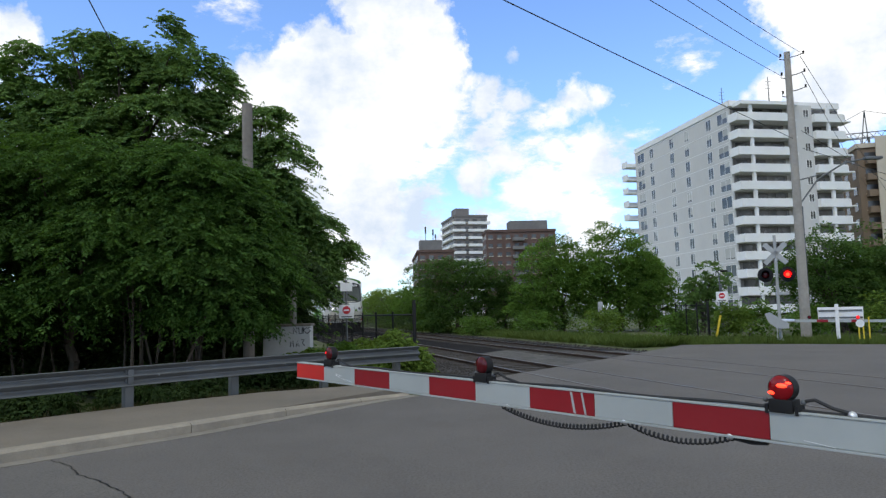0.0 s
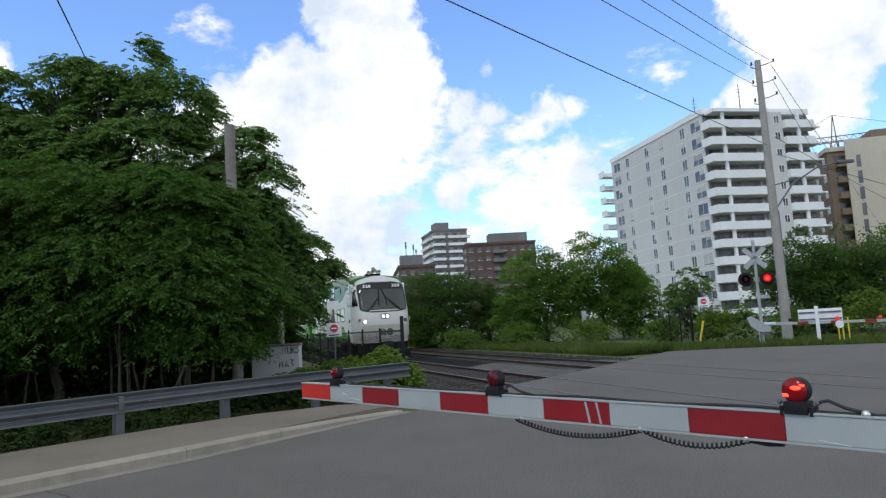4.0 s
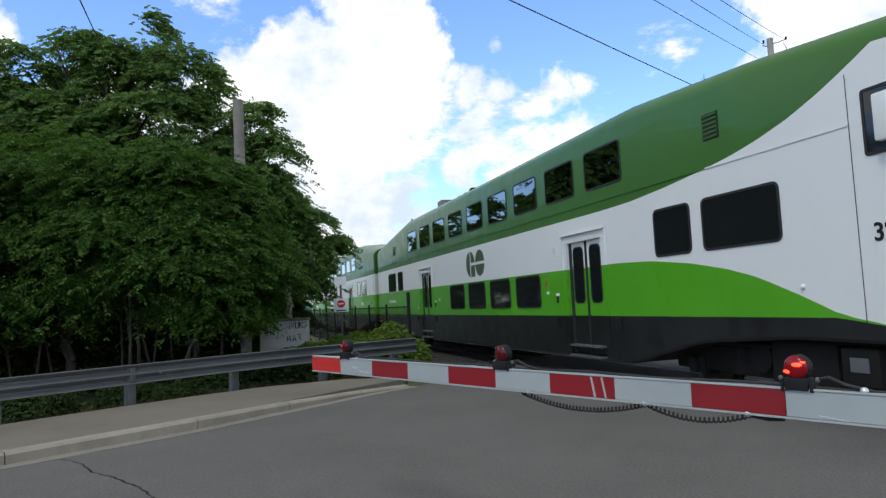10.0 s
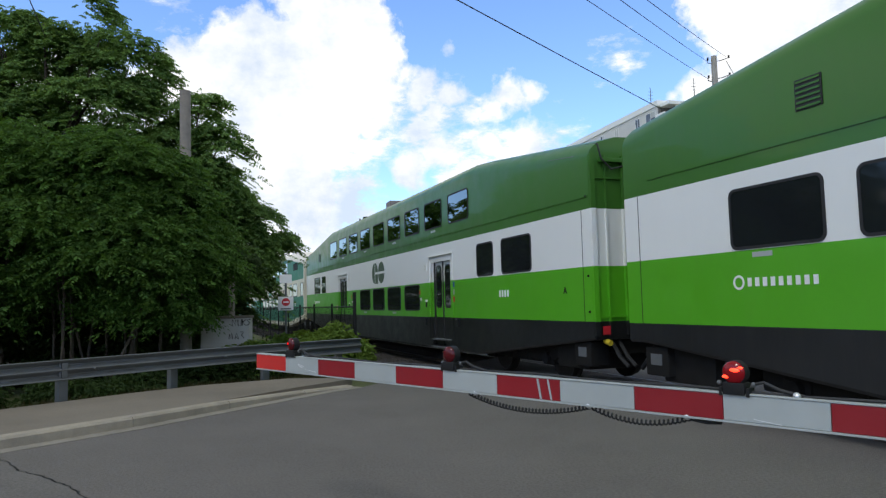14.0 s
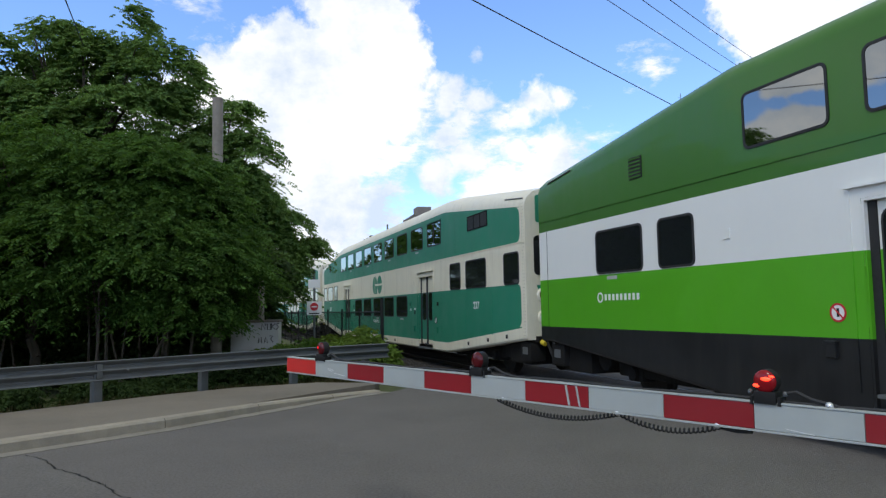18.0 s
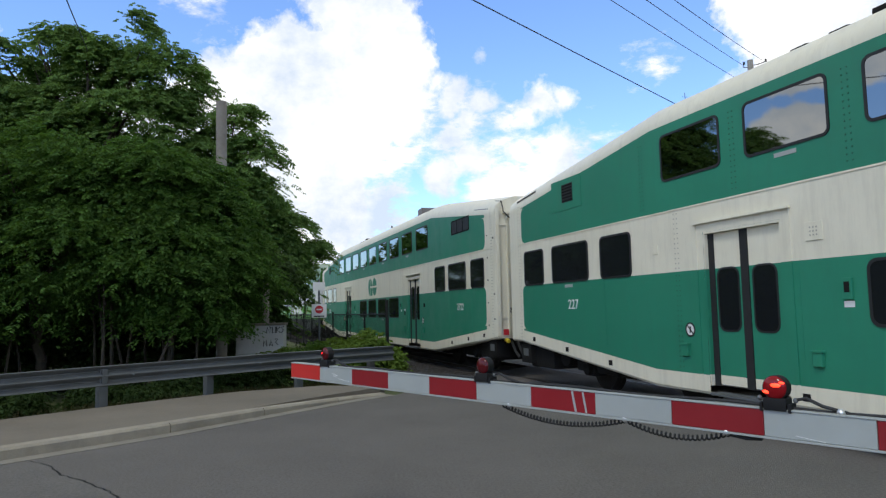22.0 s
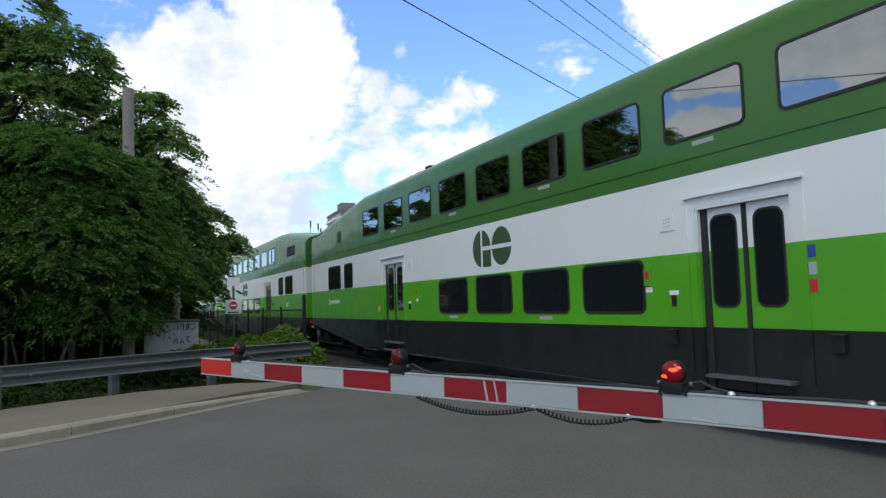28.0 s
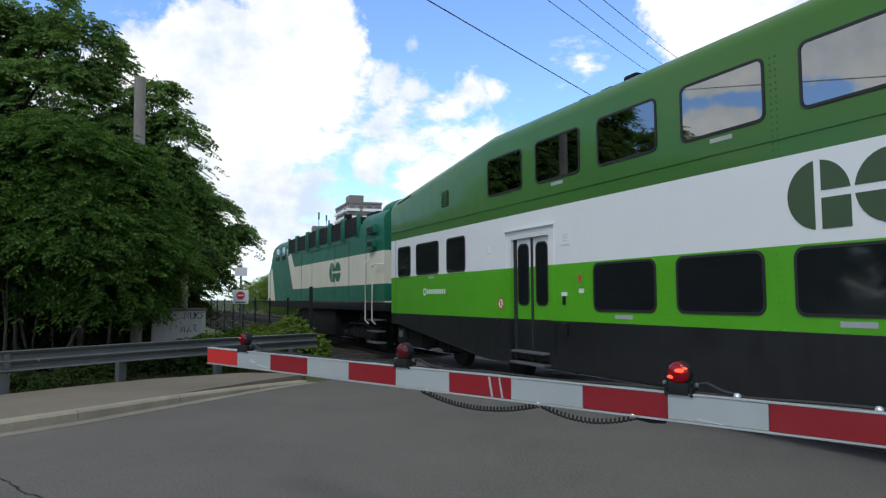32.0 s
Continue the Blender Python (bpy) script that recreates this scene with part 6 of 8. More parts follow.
def crossing_gate():
    gate = thing("crossing_gate", arm_pose(), "lowered red and white crossing gate arm with lamps", "crossing gate")
    n = 19
    h = 0.106
    for k in range(n):
        red = k % 2 == 0
        bm = bmesh.new()
        box(bm, k * STRIPE, (k + 1) * STRIPE - 0.002, -0.022, 0.022, -h, 0.0, 0.003)
        part("stripe", bm, (M_ORANGE if k == 0 else M_RED) if red else M_ARMWHITE, gate, "red reflective stripe" if red else "pale grey reflective stripe", 0)
    for z0, z1, name in ((0.0005, 0.008, "top_edge"), (-h - 0.010, -h - 0.001, "bottom_edge")):
        bm = bmesh.new()
        box(bm, 0, n * STRIPE, -0.026, 0.026, z0, z1, 0.002)
        part(name, bm, M_ARMWHITE, gate, smooth=0)
    for k0, w in ((6.70, 0.012), (6.86, 0.010)):
        bm = bmesh.new()
        slab(bm, [(0, 0), (w, 0), (w - 0.02, h - 0.006), (-0.02, h - 0.006)], 0.003, pose(k0 * STRIPE, -0.0225, -h + 0.003, 90, 0, 0))
        part("scratch", bm, M_ARMWHITE, gate, "pale scratched tape", 0)
    random.seed(5)
    for _ in range(4):
        k0 = random.choice((8.6, 9.3, 9.5, 9.6, 1.4, 1.6, 9.2))
        bm = bmesh.new()
        l = random.uniform(0.05, 0.14)
        slab(bm, [(0, 0), (l, -0.012), (l, -0.010), (0, 0.0015)][::-1], 0.0015, pose(k0 * STRIPE, -0.0225, -random.uniform(0.02, 0.1), 90, 0, 0))
        part("scratch", bm, M_WHITE, gate, smooth=0)
    small_lamp(gate, 1.17, 1)
    small_lamp(gate, 5.13, 0)
    small_lamp(gate, 9.12, 2)
    # the cable on top and the coiled cord below
    bm = bmesh.new()
    tube(bm, [(x * STRIPE, 0.006, 0.013 + 0.004 * math.sin(x * 3.1)) for x in [1.5 + 0.25 * i for i in range(66)]], 0.007)
    part("cable", bm, M_WIRE, gate)
    for a, b, sag in ((5.45, 7.38, 0.056), (7.40, 8.62, 0.044)):
        pts = []
        turns = int((b - a) * STRIPE / 0.0215)
        for i in range(turns * 9 + 1):
            f = i / (turns * 9)
            ang = f * turns * math.tau
            x = lerp(a, b, f) * STRIPE
            z = -h - 0.012 - sag * 4 * f * (1 - f)
            pts.append((x, 0.0100 * math.cos(ang), z + 0.0105 * math.sin(ang)))
        bm = bmesh.new()
        tube(bm, pts, 0.0046, 4)
        part("coiled_cord", bm, M_WIRE, gate, "black coiled cord")
    bm = bmesh.new()
    tube(bm, [(8.62 * STRIPE, 0, -h - 0.014), (8.8 * STRIPE, 0, -h - 0.022), (8.95 * STRIPE, 0, -h - 0.016)], 0.010)
    part("cord_end", bm, M_RUBBER, gate)
    for k in (5.6, 7.39, 8.6, 9.7, 10.9):
        bm = bmesh.new()
        z = -h - 0.005 if k < 9 else 0.012
        ball(bm, (k * STRIPE, -0.01, z), 0.016, 8)
        part("clip", bm, M_ALU, gate)
    # the mechanism at the arm's foot, beside the viewer
    x = n * STRIPE
    bm = bmesh.new()
    rod(bm, (x + 0.3, 0.25, -1.19), (x + 0.3, 0.25, 1.6), 0.06, seg=14)
    part("mast", bm, M_ALU, gate)
    bm = bmesh.new()
    box(bm, x - 0.02, x + 0.62, 0.03, 0.5, -0.35, 0.25, 0.03)
    part("mechanism_box", bm, M_ALU, gate)
    bm = bmesh.new()
    box(bm, x - 0.1, x + 1.2, -0.06, 0.03, -0.16, 0.04, 0.01)
    part("counterweight_arm", bm, M_GALV, gate)
    bm = bmesh.new()
    box(bm, x + 0.05, x + 0.55, -0.05, 0.55, -1.30, -1.1, 0.02)
    part("footing", bm, M_CONCRETE, gate)


crossing_gate()


def guard_rail():
    """A W-beam on steel posts behind the footpath."""
    rail = thing("guard_rail", Matrix(), "dull galvanised steel guard rail on posts", "guard rail")
    line = resample(RAILLINE, 0.4)
    prof = []
    for i in range(15):
        f = i / 14
        prof.append((0.04 * math.cos(f * 2 * math.tau) - 0.0, 0.78 - 0.31 * f))
    top = [(-0.02, 0.79)] + prof + [(-0.02, 0.46)]
    # one beam length after another, lapped by a few millimetres
    n = len(line)
    seg = 10
    for s0 in range(0, n - 1, seg):
        pts = line[s0:s0 + seg + 1]
        if len(pts) < 2:
            continue
        bm = bmesh.new()
        rows = []
        for i, p in enumerate(pts):
            j = s0 + i
            a, b = Vector(line[max(j - 1, 0)]), Vector(line[min(j + 1, n - 1)])
            w = (b - a).normalized()
            nr = Vector((w.y, -w.x))
            front = [bm.verts.new((p[0] + nr.x * (0.10 + x), p[1] + nr.y * (0.10 + x), z)) for x, z in top]
            back = [bm.verts.new((p[0] + nr.x * (0.095 + x - 0.006), p[1] + nr.y * (0.095 + x - 0.006), z)) for x, z in top]
            rows.append(front + back[::-1])
        for a, b in zip(rows, rows[1:]):
            for k in range(len(a)):
                kk = (k + 1) % len(a)
                bm.faces.new((a[k], a[kk], b[kk], b[k]))
        bm.faces.new(rows[0])
        bm.faces.new(rows[-1][::-1])
        part("beam", bm, M_GALV, rail)
    # posts
    bm = bmesh.new()
    box(bm, -0.075, 0.075, -0.06, 0.06, -0.2, 0.74, 0.008)
    box(bm, -0.05, 0.05, -0.10, -0.06, 0.50, 0.74, 0.008)
    mesh = finish(bm, "post", M_GALV)
    for p, q in ((( -5.22, 11.63), (0.6, 0.8)), ((-3.95, 13.25), (0.65, 0.76)), ((-2.5, 14.75), (0.75, 0.66)), ((-1.05, 15.95), (0.77, 0.63)), ((-6.55, 10.15), (0.6, 0.8)), ((-7.9, 8.55), (0.62, 0.78)), ((-9.3, 6.9), (0.66, 0.75)), ((-11.3, 4.9), (0.7, 0.7))):
        ang = math.degrees(math.atan2(q[1], q[0]))
        again("post", mesh, rail, pose(p[0] - 0.10, p[1] + 0.10, 0, 0, 0, ang))
    for x, y in ((-5.0, 12.0), (-3.3, 13.9), (-1.9, 15.2), (-7.2, 9.3)):
        bm = bmesh.new()
        ball(bm, (x + 0.13, y - 0.11, 0.62), 0.022, 8)
        part("bolt", bm, M_GALV, rail)


guard_rail()


def mesh_fence(name, a, b, height, step, label, end_post=None, wire=0.0016):
    """A black wire fence between two points: posts, rails and woven wire."""
    a, b = Vector((*a, 0)), Vector((*b, 0))
    l = (b - a).length
    ang = math.degrees(math.atan2((b - a).y, (b - a).x))
    f = thing(name, pose(a.x, a.y, -0.15, 0, 0, ang), label, "fence")
    bm = bmesh.new()
    rod(bm, (0, 0, 0), (0, 0, height + 0.18), 0.032, seg=10)
    ball(bm, (0, 0, height + 0.18), 0.036, 8)
    mesh = finish(bm, "post", M_BLACK)
    n = max(1, round(l / step))
    for k in range(n + 1):
        if k == 0 and end_post:
            bm = bmesh.new()
            box(bm, -0.045, 0.045, -0.045, 0.045, 0, end_post + 0.15, 0.01)
            part("end_post", bm, M_BLACK, f)
            continue
        again("post", mesh, f, pose(l * k / n, 0, 0))
    for z in (0.12, height + 0.1):
        bm = bmesh.new()
        rod(bm, (0, 0, z), (l, 0, z), 0.022, seg=8)
        part("rail", bm, M_BLACK, f)
    verts, faces = [], []

    def bar(p, q, r):
        d = (Vector(q) - Vector(p)).normalized()
        o = d.cross(Vector((0, 1, 0))).normalized() * r
        i = len(verts)
        y = Vector((0, r, 0))
        for base in (Vector(p), Vector(q)):
            verts.extend([base + o, base + y, base - o, base - y])
        faces.extend([(i + j, i + (j + 1) % 4, i + 4 + (j + 1) % 4, i + 4 + j) for j in range(4)])

    gap = 0.085
    k = -height
    while k < l:
        bar((max(k, 0), 0.0, 0.12 + max(-k, 0)), (min(k + height, l), 0.0, 0.12 + min(height, l - k)), wire)
        bar((max(k, 0), 0.006, 0.12 + height - max(-k, 0)), (min(k + height, l), 0.006, 0.12 + height - min(height, l - k)), wire)
        k += gap
    mesh = bpy.data.meshes.new("woven_wire")
    mesh.from_pydata([tuple(v) for v in verts], [], faces)
    mesh.materials.append(M_BLACK)
    tagged(again("woven_wire", mesh, f, label="black woven wire mesh"), kind="stuff")
    return f


def at_track(lat, along):
    p = on_track(lat, along).translation
    return (p.x, p.y)


mesh_fence("wire_fence", at_track(4.72, 19.6), at_track(4.72, 62.0), 1.55, 3.0, "black wire fence beside the track", end_post=1.92)
mesh_fence("wire_fence", (12.73, 33.9), (11.9, 36.1), 1.62, 0.80, "short black wire fence behind the far track", end_post=1.75, wire=0.0045)


def board(parent, name, w, h, z, mat, m, t=0.012, r=0.02, label=""):
    bm = bmesh.new()
    slab(bm, rounded(w, h, r), t, m @ pose(0, 0, z) @ Matrix.Rotation(radians(90), 4, "X"))
    return part(name, bm, mat, parent, label, 0)


def no_entry_sign(p, yaw, size, z, post_h, second=None, post=True):
    s = thing("no_entry_sign", pose(p[0], p[1], -0.16, 0, 0, yaw), "white square sign with a red no entry disc", "sign")
    if post:
        bm = bmesh.new()
        rod(bm, (0, 0, 0), (0, 0, post_h), 0.03, seg=8)
        part("post", bm, M_GALV, s)
    b = board(s, "board", size, size * 0.92, z, M_WHITE, pose(0, -0.035, 0))
    ring = [(math.cos(k * math.tau / 24), math.sin(k * math.tau / 24)) for k in range(24)]
    bm = bmesh.new()
    slab(bm, [(x * size * 0.27, q * size * 0.27) for x, q in ring], 0.005, pose(0, -0.047, z + 0.04) @ Matrix.Rotation(radians(90), 4, "X"))
    part("disc", bm, M_SIGNRED, b, smooth=0)
    bm = bmesh.new()
    slab(bm, rounded(size * 0.36, size * 0.09, 0.005), 0.003, pose(0, -0.052, z + 0.04) @ Matrix.Rotation(radians(90), 4, "X"))
    part("bar", bm, M_WHITE, b, smooth=0)
    bm = bmesh.new()
    slab(bm, rounded(size * 0.7, size * 0.07, 0.005), 0.003, pose(0, -0.047, z - size * 0.36) @ Matrix.Rotation(radians(90), 4, "X"))
    part("word_bar", bm, M_BLACK, b, smooth=0)
    if second:
        board(s, "upper_board", second[0], second[1], second[2], M_WHITE, pose(0, -0.035, 0), label="plain white upper board")


no_entry_sign((-2.83, 20.0), 6, 0.42, 1.80, 2.70, (0.34, 0.24, 2.50))
no_entry_sign((14.18, 35.75), -22, 0.55, 2.13, 2.75)


def graffiti_block():
    b = thing("concrete_block", pose(-4.47, 17.1, -0.16, 0, 0, 2), "white-washed concrete block with black scribbles", "concrete block")
    bm = bmesh.new()
    box(bm, 0, 1.14, 0, 0.55, 0, 1.46, 0.02)
    part("block", bm, M_WASH, b)
    bm = bmesh.new()
    box(bm, -0.03, 1.17, -0.03, 0.58, 1.46, 1.52, 0.01)
    part("cap", bm, M_CONCRETE, b)
    # painted scrawls: strokes across letter-sized cells
    cells = [(0.74, 1.28, [(0, 0), (0, 1), (1, 0), (1, 1)]), (0.87, 1.28, [(0, 1), (0.1, 0), (0.9, 0), (1, 1)]), (0.98, 1.28, [(0, 1), (0, 0), (0, 0.5), (1, 1), (0.1, 0.5), (1, 0)]),
             (1.08, 1.28, [(1, 1), (0, 0.9), (0.9, 0.4), (0, 0)]), (0.10, 1.24, [(0, 0), (0.3, 1), (0.6, 0.2), (1, 0.9)]), (0.24, 1.22, [(0, 1), (1, 0.8), (0.4, 0.4), (0.2, -0.2)]),
             (0.38, 1.24, [(0.5, 0), (0, 0.5), (0.5, 1), (1, 0.5), (0.5, 0)]), (0.66, 0.96, [(0, 0), (0.2, 0.9), (0.5, 0.2), (0.8, 1), (1, 0)]), (0.80, 0.96, [(0, 0), (0.5, 1), (1, 0), (0.2, 0.4)]),
             (0.93, 0.98, [(0, 1), (0.9, 1), (0.3, 0.5), (1, 0)])]
    for x0, z0, pts in cells:
        bm = bmesh.new()
        tube(bm, [(x0 + 0.085 * x, -0.003, z0 + 0.15 * z) for x, z in pts], 0.011, 5)
        part("scribble", bm, M_BLACK, b, smooth=0)


M_WASH = material("whitewashed_concrete", (0.48, 0.475, 0.455), 0.85, vary=0.06, grain=4, bump=0.2, dirt=0.22, dirt_colour=(0.3, 0.29, 0.27))
graffiti_block()


def timber_post(p, h, r, label, category="post", lean=0.0):
    t = thing("timber_post", pose(p[0], p[1], -0.2, 0, lean, 0), label, category)
    bm = bmesh.new()
    rod(bm, (0, 0, 0), (0, 0, h), r * 1.06, r, 14)
    part("shaft", bm, M_POLE, t)
    return t


timber_post((-4.72, 16.8), 7.0, 0.125, "tall weathered grey timber post among the trees", lean=-0.4)
timber_post((-3.99, 18.3), 2.78, 0.085, "short weathered timber post behind the block")


def utility_pole():
    p = thing("utility_pole", pose(15.98, 31.1, -0.16, 1.2, -0.5, 0), "tall weathered utility pole with insulators and lamp arm", "utility pole")
    bm = bmesh.new()
    rod(bm, (0, 0, 0), (0, 0, 13.1), 0.23, 0.13, 16)
    part("shaft", bm, M_UTILITY, p)
    for z, s in ((12.84, 1), (12.72, -1), (12.0, 1), (11.86, -1), (11.27, 1), (11.0, -1)):
        bm = bmesh.new()
        tube(bm, [(0, 0, z), (s * 0.35, 0, z + 0.06), (s * 0.75 if s > 0 else s * 0.3, 0, z + 0.2)], 0.022)
        arm = part("insulator_arm", bm, M_GALV, p)
        bm = bmesh.new()
        x = s * 0.75 if s > 0 else s * 0.3
        for k in range(3):
            rod(bm, (x, 0, z + 0.18 + 0.05 * k), (x, 0, z + 0.21 + 0.05 * k), 0.05, 0.04, 8)
        part("insulator", bm, M_UNDER, arm)
    bm = bmesh.new()
    tube(bm, [(0.1, 0, 6.1), (0.9, -0.2, 7.2), (2.0, -0.4, 7.85), (2.9, -0.5, 8.0)], 0.04)
    tube(bm, [(0.1, 0, 7.2), (1.3, -0.25, 7.45)], 0.03)
    arm = part("lamp_arm", bm, M_GALV, p, "curved grey lamp arm")
    bm = bmesh.new()
    box(bm, 2.8, 3.6, -0.65, -0.40, 7.93, 8.08, 0.05)
    part("street_lamp_head", bm, M_GALV, arm)
    bm = bmesh.new()
    rod(bm, (0.14, -0.1, 1.2), (0.14, -0.1, 6.0), 0.05, seg=8)
    part("conduit", bm, M_GALV, p)
    return p


utility_pole()


def wire(points, r, sag, label="thin black overhead cable"):
    """A hanging cable between two points."""
    a, b = Vector(points[0]), Vector(points[1])
    pts = []
    for k in range(25):
        f = k / 24
        p = a.lerp(b, f)
        pts.append((p.x, p.y, p.z - sag * 4 * f * (1 - f)))
    bm = bmesh.new()
    tube(bm, pts, r, 5)
    ob = new("overhead_cable", finish(bm, "overhead_cable", M_WIRE))
    tagged(ob, label, "cable", "overhead cables")




def cable_run(a, through_point, reach, r=0.014, sag=0.25):
    a, b = Vector(a), Vector(through_point)
    wire((a, a + (b - a) * reach), r, sag)


cable_run((15.8, 30.7, 8.90), (1.1, 13.5, 7.97), 2.0, 0.014, 0.06)
cable_run((15.62, 31.0, 11.90), (4.70, 15.44, 8.81), 1.8, 0.010, 0.10)
cable_run((15.62, 31.0, 12.75), (5.52, 15.44, 8.83), 1.8, 0.010, 0.10)
cable_run((16.55, 31.0, 13.0), (6.18, 15.44, 8.84), 1.8, 0.010, 0.10)
cable_run((16.3, 30.5, 12.6), (37.9, 59.4, 11.9), 2.2)
cable_run((16.3, 30.5, 11.9), (35.1, 59.0, 14.0), 2.0)
cable_run((16.1, 30.5, 9.2), (37.0, 52.0, 8.6), 2.2)
cable_run((16.1, 30.5, 8.4), (31.0, 42.0, 8.2), 2.6)
cable_run((-2.8, 3.75, 5.0), (-6.4, 12.5, 7.33), 1.9, 0.012, 0.0)


# ---------------------------------------------------------------- the far side of the crossing


def far_signal():
    s = thing("crossing_signal", pose(13.6, 28.5, -0.16, 0, 0, -24), "aluminium signal mast with lamps, seen from behind", "crossing signal")
    bm = bmesh.new()
    rod(bm, (0, 0, 0), (0, 0, 4.5), 0.062, seg=14)
    part("mast", bm, M_MAST, s)
    bm = bmesh.new()
    rod(bm, (0, 0, 0), (0, 0, 0.25), 0.16, 0.12, 14)
    part("mast_base", bm, M_MAST, s)
    for tilt in (45, -45):
        bm = bmesh.new()
        m = pose(0, -0.08, 3.75, 0, tilt, 0)
        slab(bm, rounded(1.15, 0.2, 0.02), 0.008, m @ Matrix.Rotation(radians(90), 4, "X"))
        part("crossbuck_board", bm, M_MAST, s, "grey back of a crossbuck board", 0)
    bm = bmesh.new()
    rod(bm, (-0.45, 0, 2.88), (0.45, 0, 2.88), 0.03, seg=8)
    part("lamp_bar", bm, M_MAST, s)
    for x, lit in ((-0.42, 0), (0.40, 1)):
        bm = bmesh.new()
        rod(bm, (x, -0.10, 2.88), (x, -0.07, 2.88), 0.30, 0.30, 24)
        lamp = part("lamp_backplate", bm, M_BLACK, s, "round black lamp backplate")
        bm = bmesh.new()
        rod(bm, (x, -0.40, 2.90), (x, -0.10, 2.88), 0.17, 0.16, 20, caps=False)
        part("hood", bm, M_BLACK, lamp)
        bm = bmesh.new()
        ball(bm, (x, -0.12, 2.88), 0.145, 16, (1, 0.35, 1))
        part("lens", bm, M_LAMP_ON if lit else M_LENS, lamp, "lit red lens" if lit else "dark red lens")
        if lit:
            bm = bmesh.new()
            ball(bm, (x, -0.165, 2.87), 0.075, 12, (1, 0.35, 1))
            part("lamp_core", bm, M_LAMP_GLINT, lamp)
        bm = bmesh.new()
        rod(bm, (x, -0.07, 2.88), (x, 0.20, 2.88), 0.11, 0.09, 14)
        part("lamp_can", bm, M_BLACK, lamp)
    bm = bmesh.new()
    box(bm, -0.1, 0.42, -0.03, 0.03, 2.05, 2.17, 0.01)
    part("sign_strip", bm, M_MAST, s)
    # gate mechanism with counterweight and its arm
    bm = bmesh.new()
    slab(bm, [(-0.55, 1.30), (-0.35, 1.36), (0.1, 1.02), (0.32, 0.90), (0.32, 0.70), (-0.12, 0.70), (-0.42, 0.95)][::-1], 0.3, pose(0, -0.08, 0) @ Matrix.Rotation(radians(90), 4, "X"))
    part("gate_mechanism", bm, M_MAST, s, "pale metal gate mechanism", 0)
    return s


far_signal()


def far_gate():
    a = Vector((14.0, 28.9, 0.93))
    g = thing("far_gate_arm", Matrix.Translation(a) @ pose(0, 0, 0, 0, 0, -22) @ pose(0, 0, -0.05, 0, 1.1, 0), "lowered red and white gate arm of the other lane", "crossing gate")
    for k in range(20):
        bm = bmesh.new()
        box(bm, 0.35 + k * STRIPE, 0.35 + (k + 1) * STRIPE - 0.002, -0.02, 0.02, -0.11, 0.0)
        part("stripe", bm, M_ARMWHITE if k % 3 != 2 else M_RED, g, smooth=0)
    bm = bmesh.new()
    box(bm, -0.3, 0.35, -0.04, 0.04, -0.10, 0.02, 0.01)
    box(bm, -0.32, -0.28, -0.05, 0.05, -1.08, 0.02)
    part("arm_socket", bm, M_ALU, g)
    for x in (0.9, 2.62, 4.13, 6.4):
        bm = bmesh.new()
        rod(bm, (x, -0.04, 0.09), (x, 0.04, 0.09), 0.075, seg=14)
        lamp = part("lamp", bm, M_BLACK, g)
        bm = bmesh.new()
        ball(bm, (x, -0.05, 0.09), 0.06, 10, (1, 0.5, 1))
        part("lens", bm, M_LENS if x < 2 else M_LAMP_ON, lamp)


far_gate()


def far_board():
    s = thing("sign_board", pose(15.77, 28.2, -0.16, 0, 0, -28), "wide white sign board seen from behind on a post", "sign")
    bm = bmesh.new()
    box(bm, -0.07, 0.07, -0.05, 0.05, 0, 1.62, 0.01)
    part("post", bm, M_WHITE, s)
    bm = bmesh.new()
    box(bm, -0.68, 0.92, 0.05, 0.07, 0.98, 1.50, 0.01)
    b = part("board", bm, M_WHITE, s)
    for z in (1.08, 1.36):
        bm = bmesh.new()
        box(bm, -0.65, 0.89, 0.015, 0.05, z - 0.03, z + 0.03)
        part("batten", bm, M_GALV, b, smooth=0)
    r = thing("round_marker", pose(16.2, 27.4, -0.16, 0, 0, -28), "small round white marker on a yellow post", "marker")
    bm = bmesh.new()
    rod(bm, (0, -0.02, 0.85), (0, 0.0, 0.85), 0.15, seg=18)
    part("disc", bm, M_WHITE, r)
    for x in (-0.05, 0.1, 0.3):
        bm = bmesh.new()
        box(bm, x - 0.025, x + 0.025, 0.0, 0.05, 0, 0.95 if x < 0.2 else 1.1)
        part("stake", bm, M_YELLOW, r, smooth=0)
    y = thing("marker_stake", pose(12.75, 33.2, -0.16, 0, 14, 0), "slim yellow marker stake leaning in the weeds", "marker")
    bm = bmesh.new()
    box(bm, -0.05, 0.05, -0.02, 0.02, 0, 1.25, 0.01)
    part("stake", bm, M_YELLOW, y)


far_board()


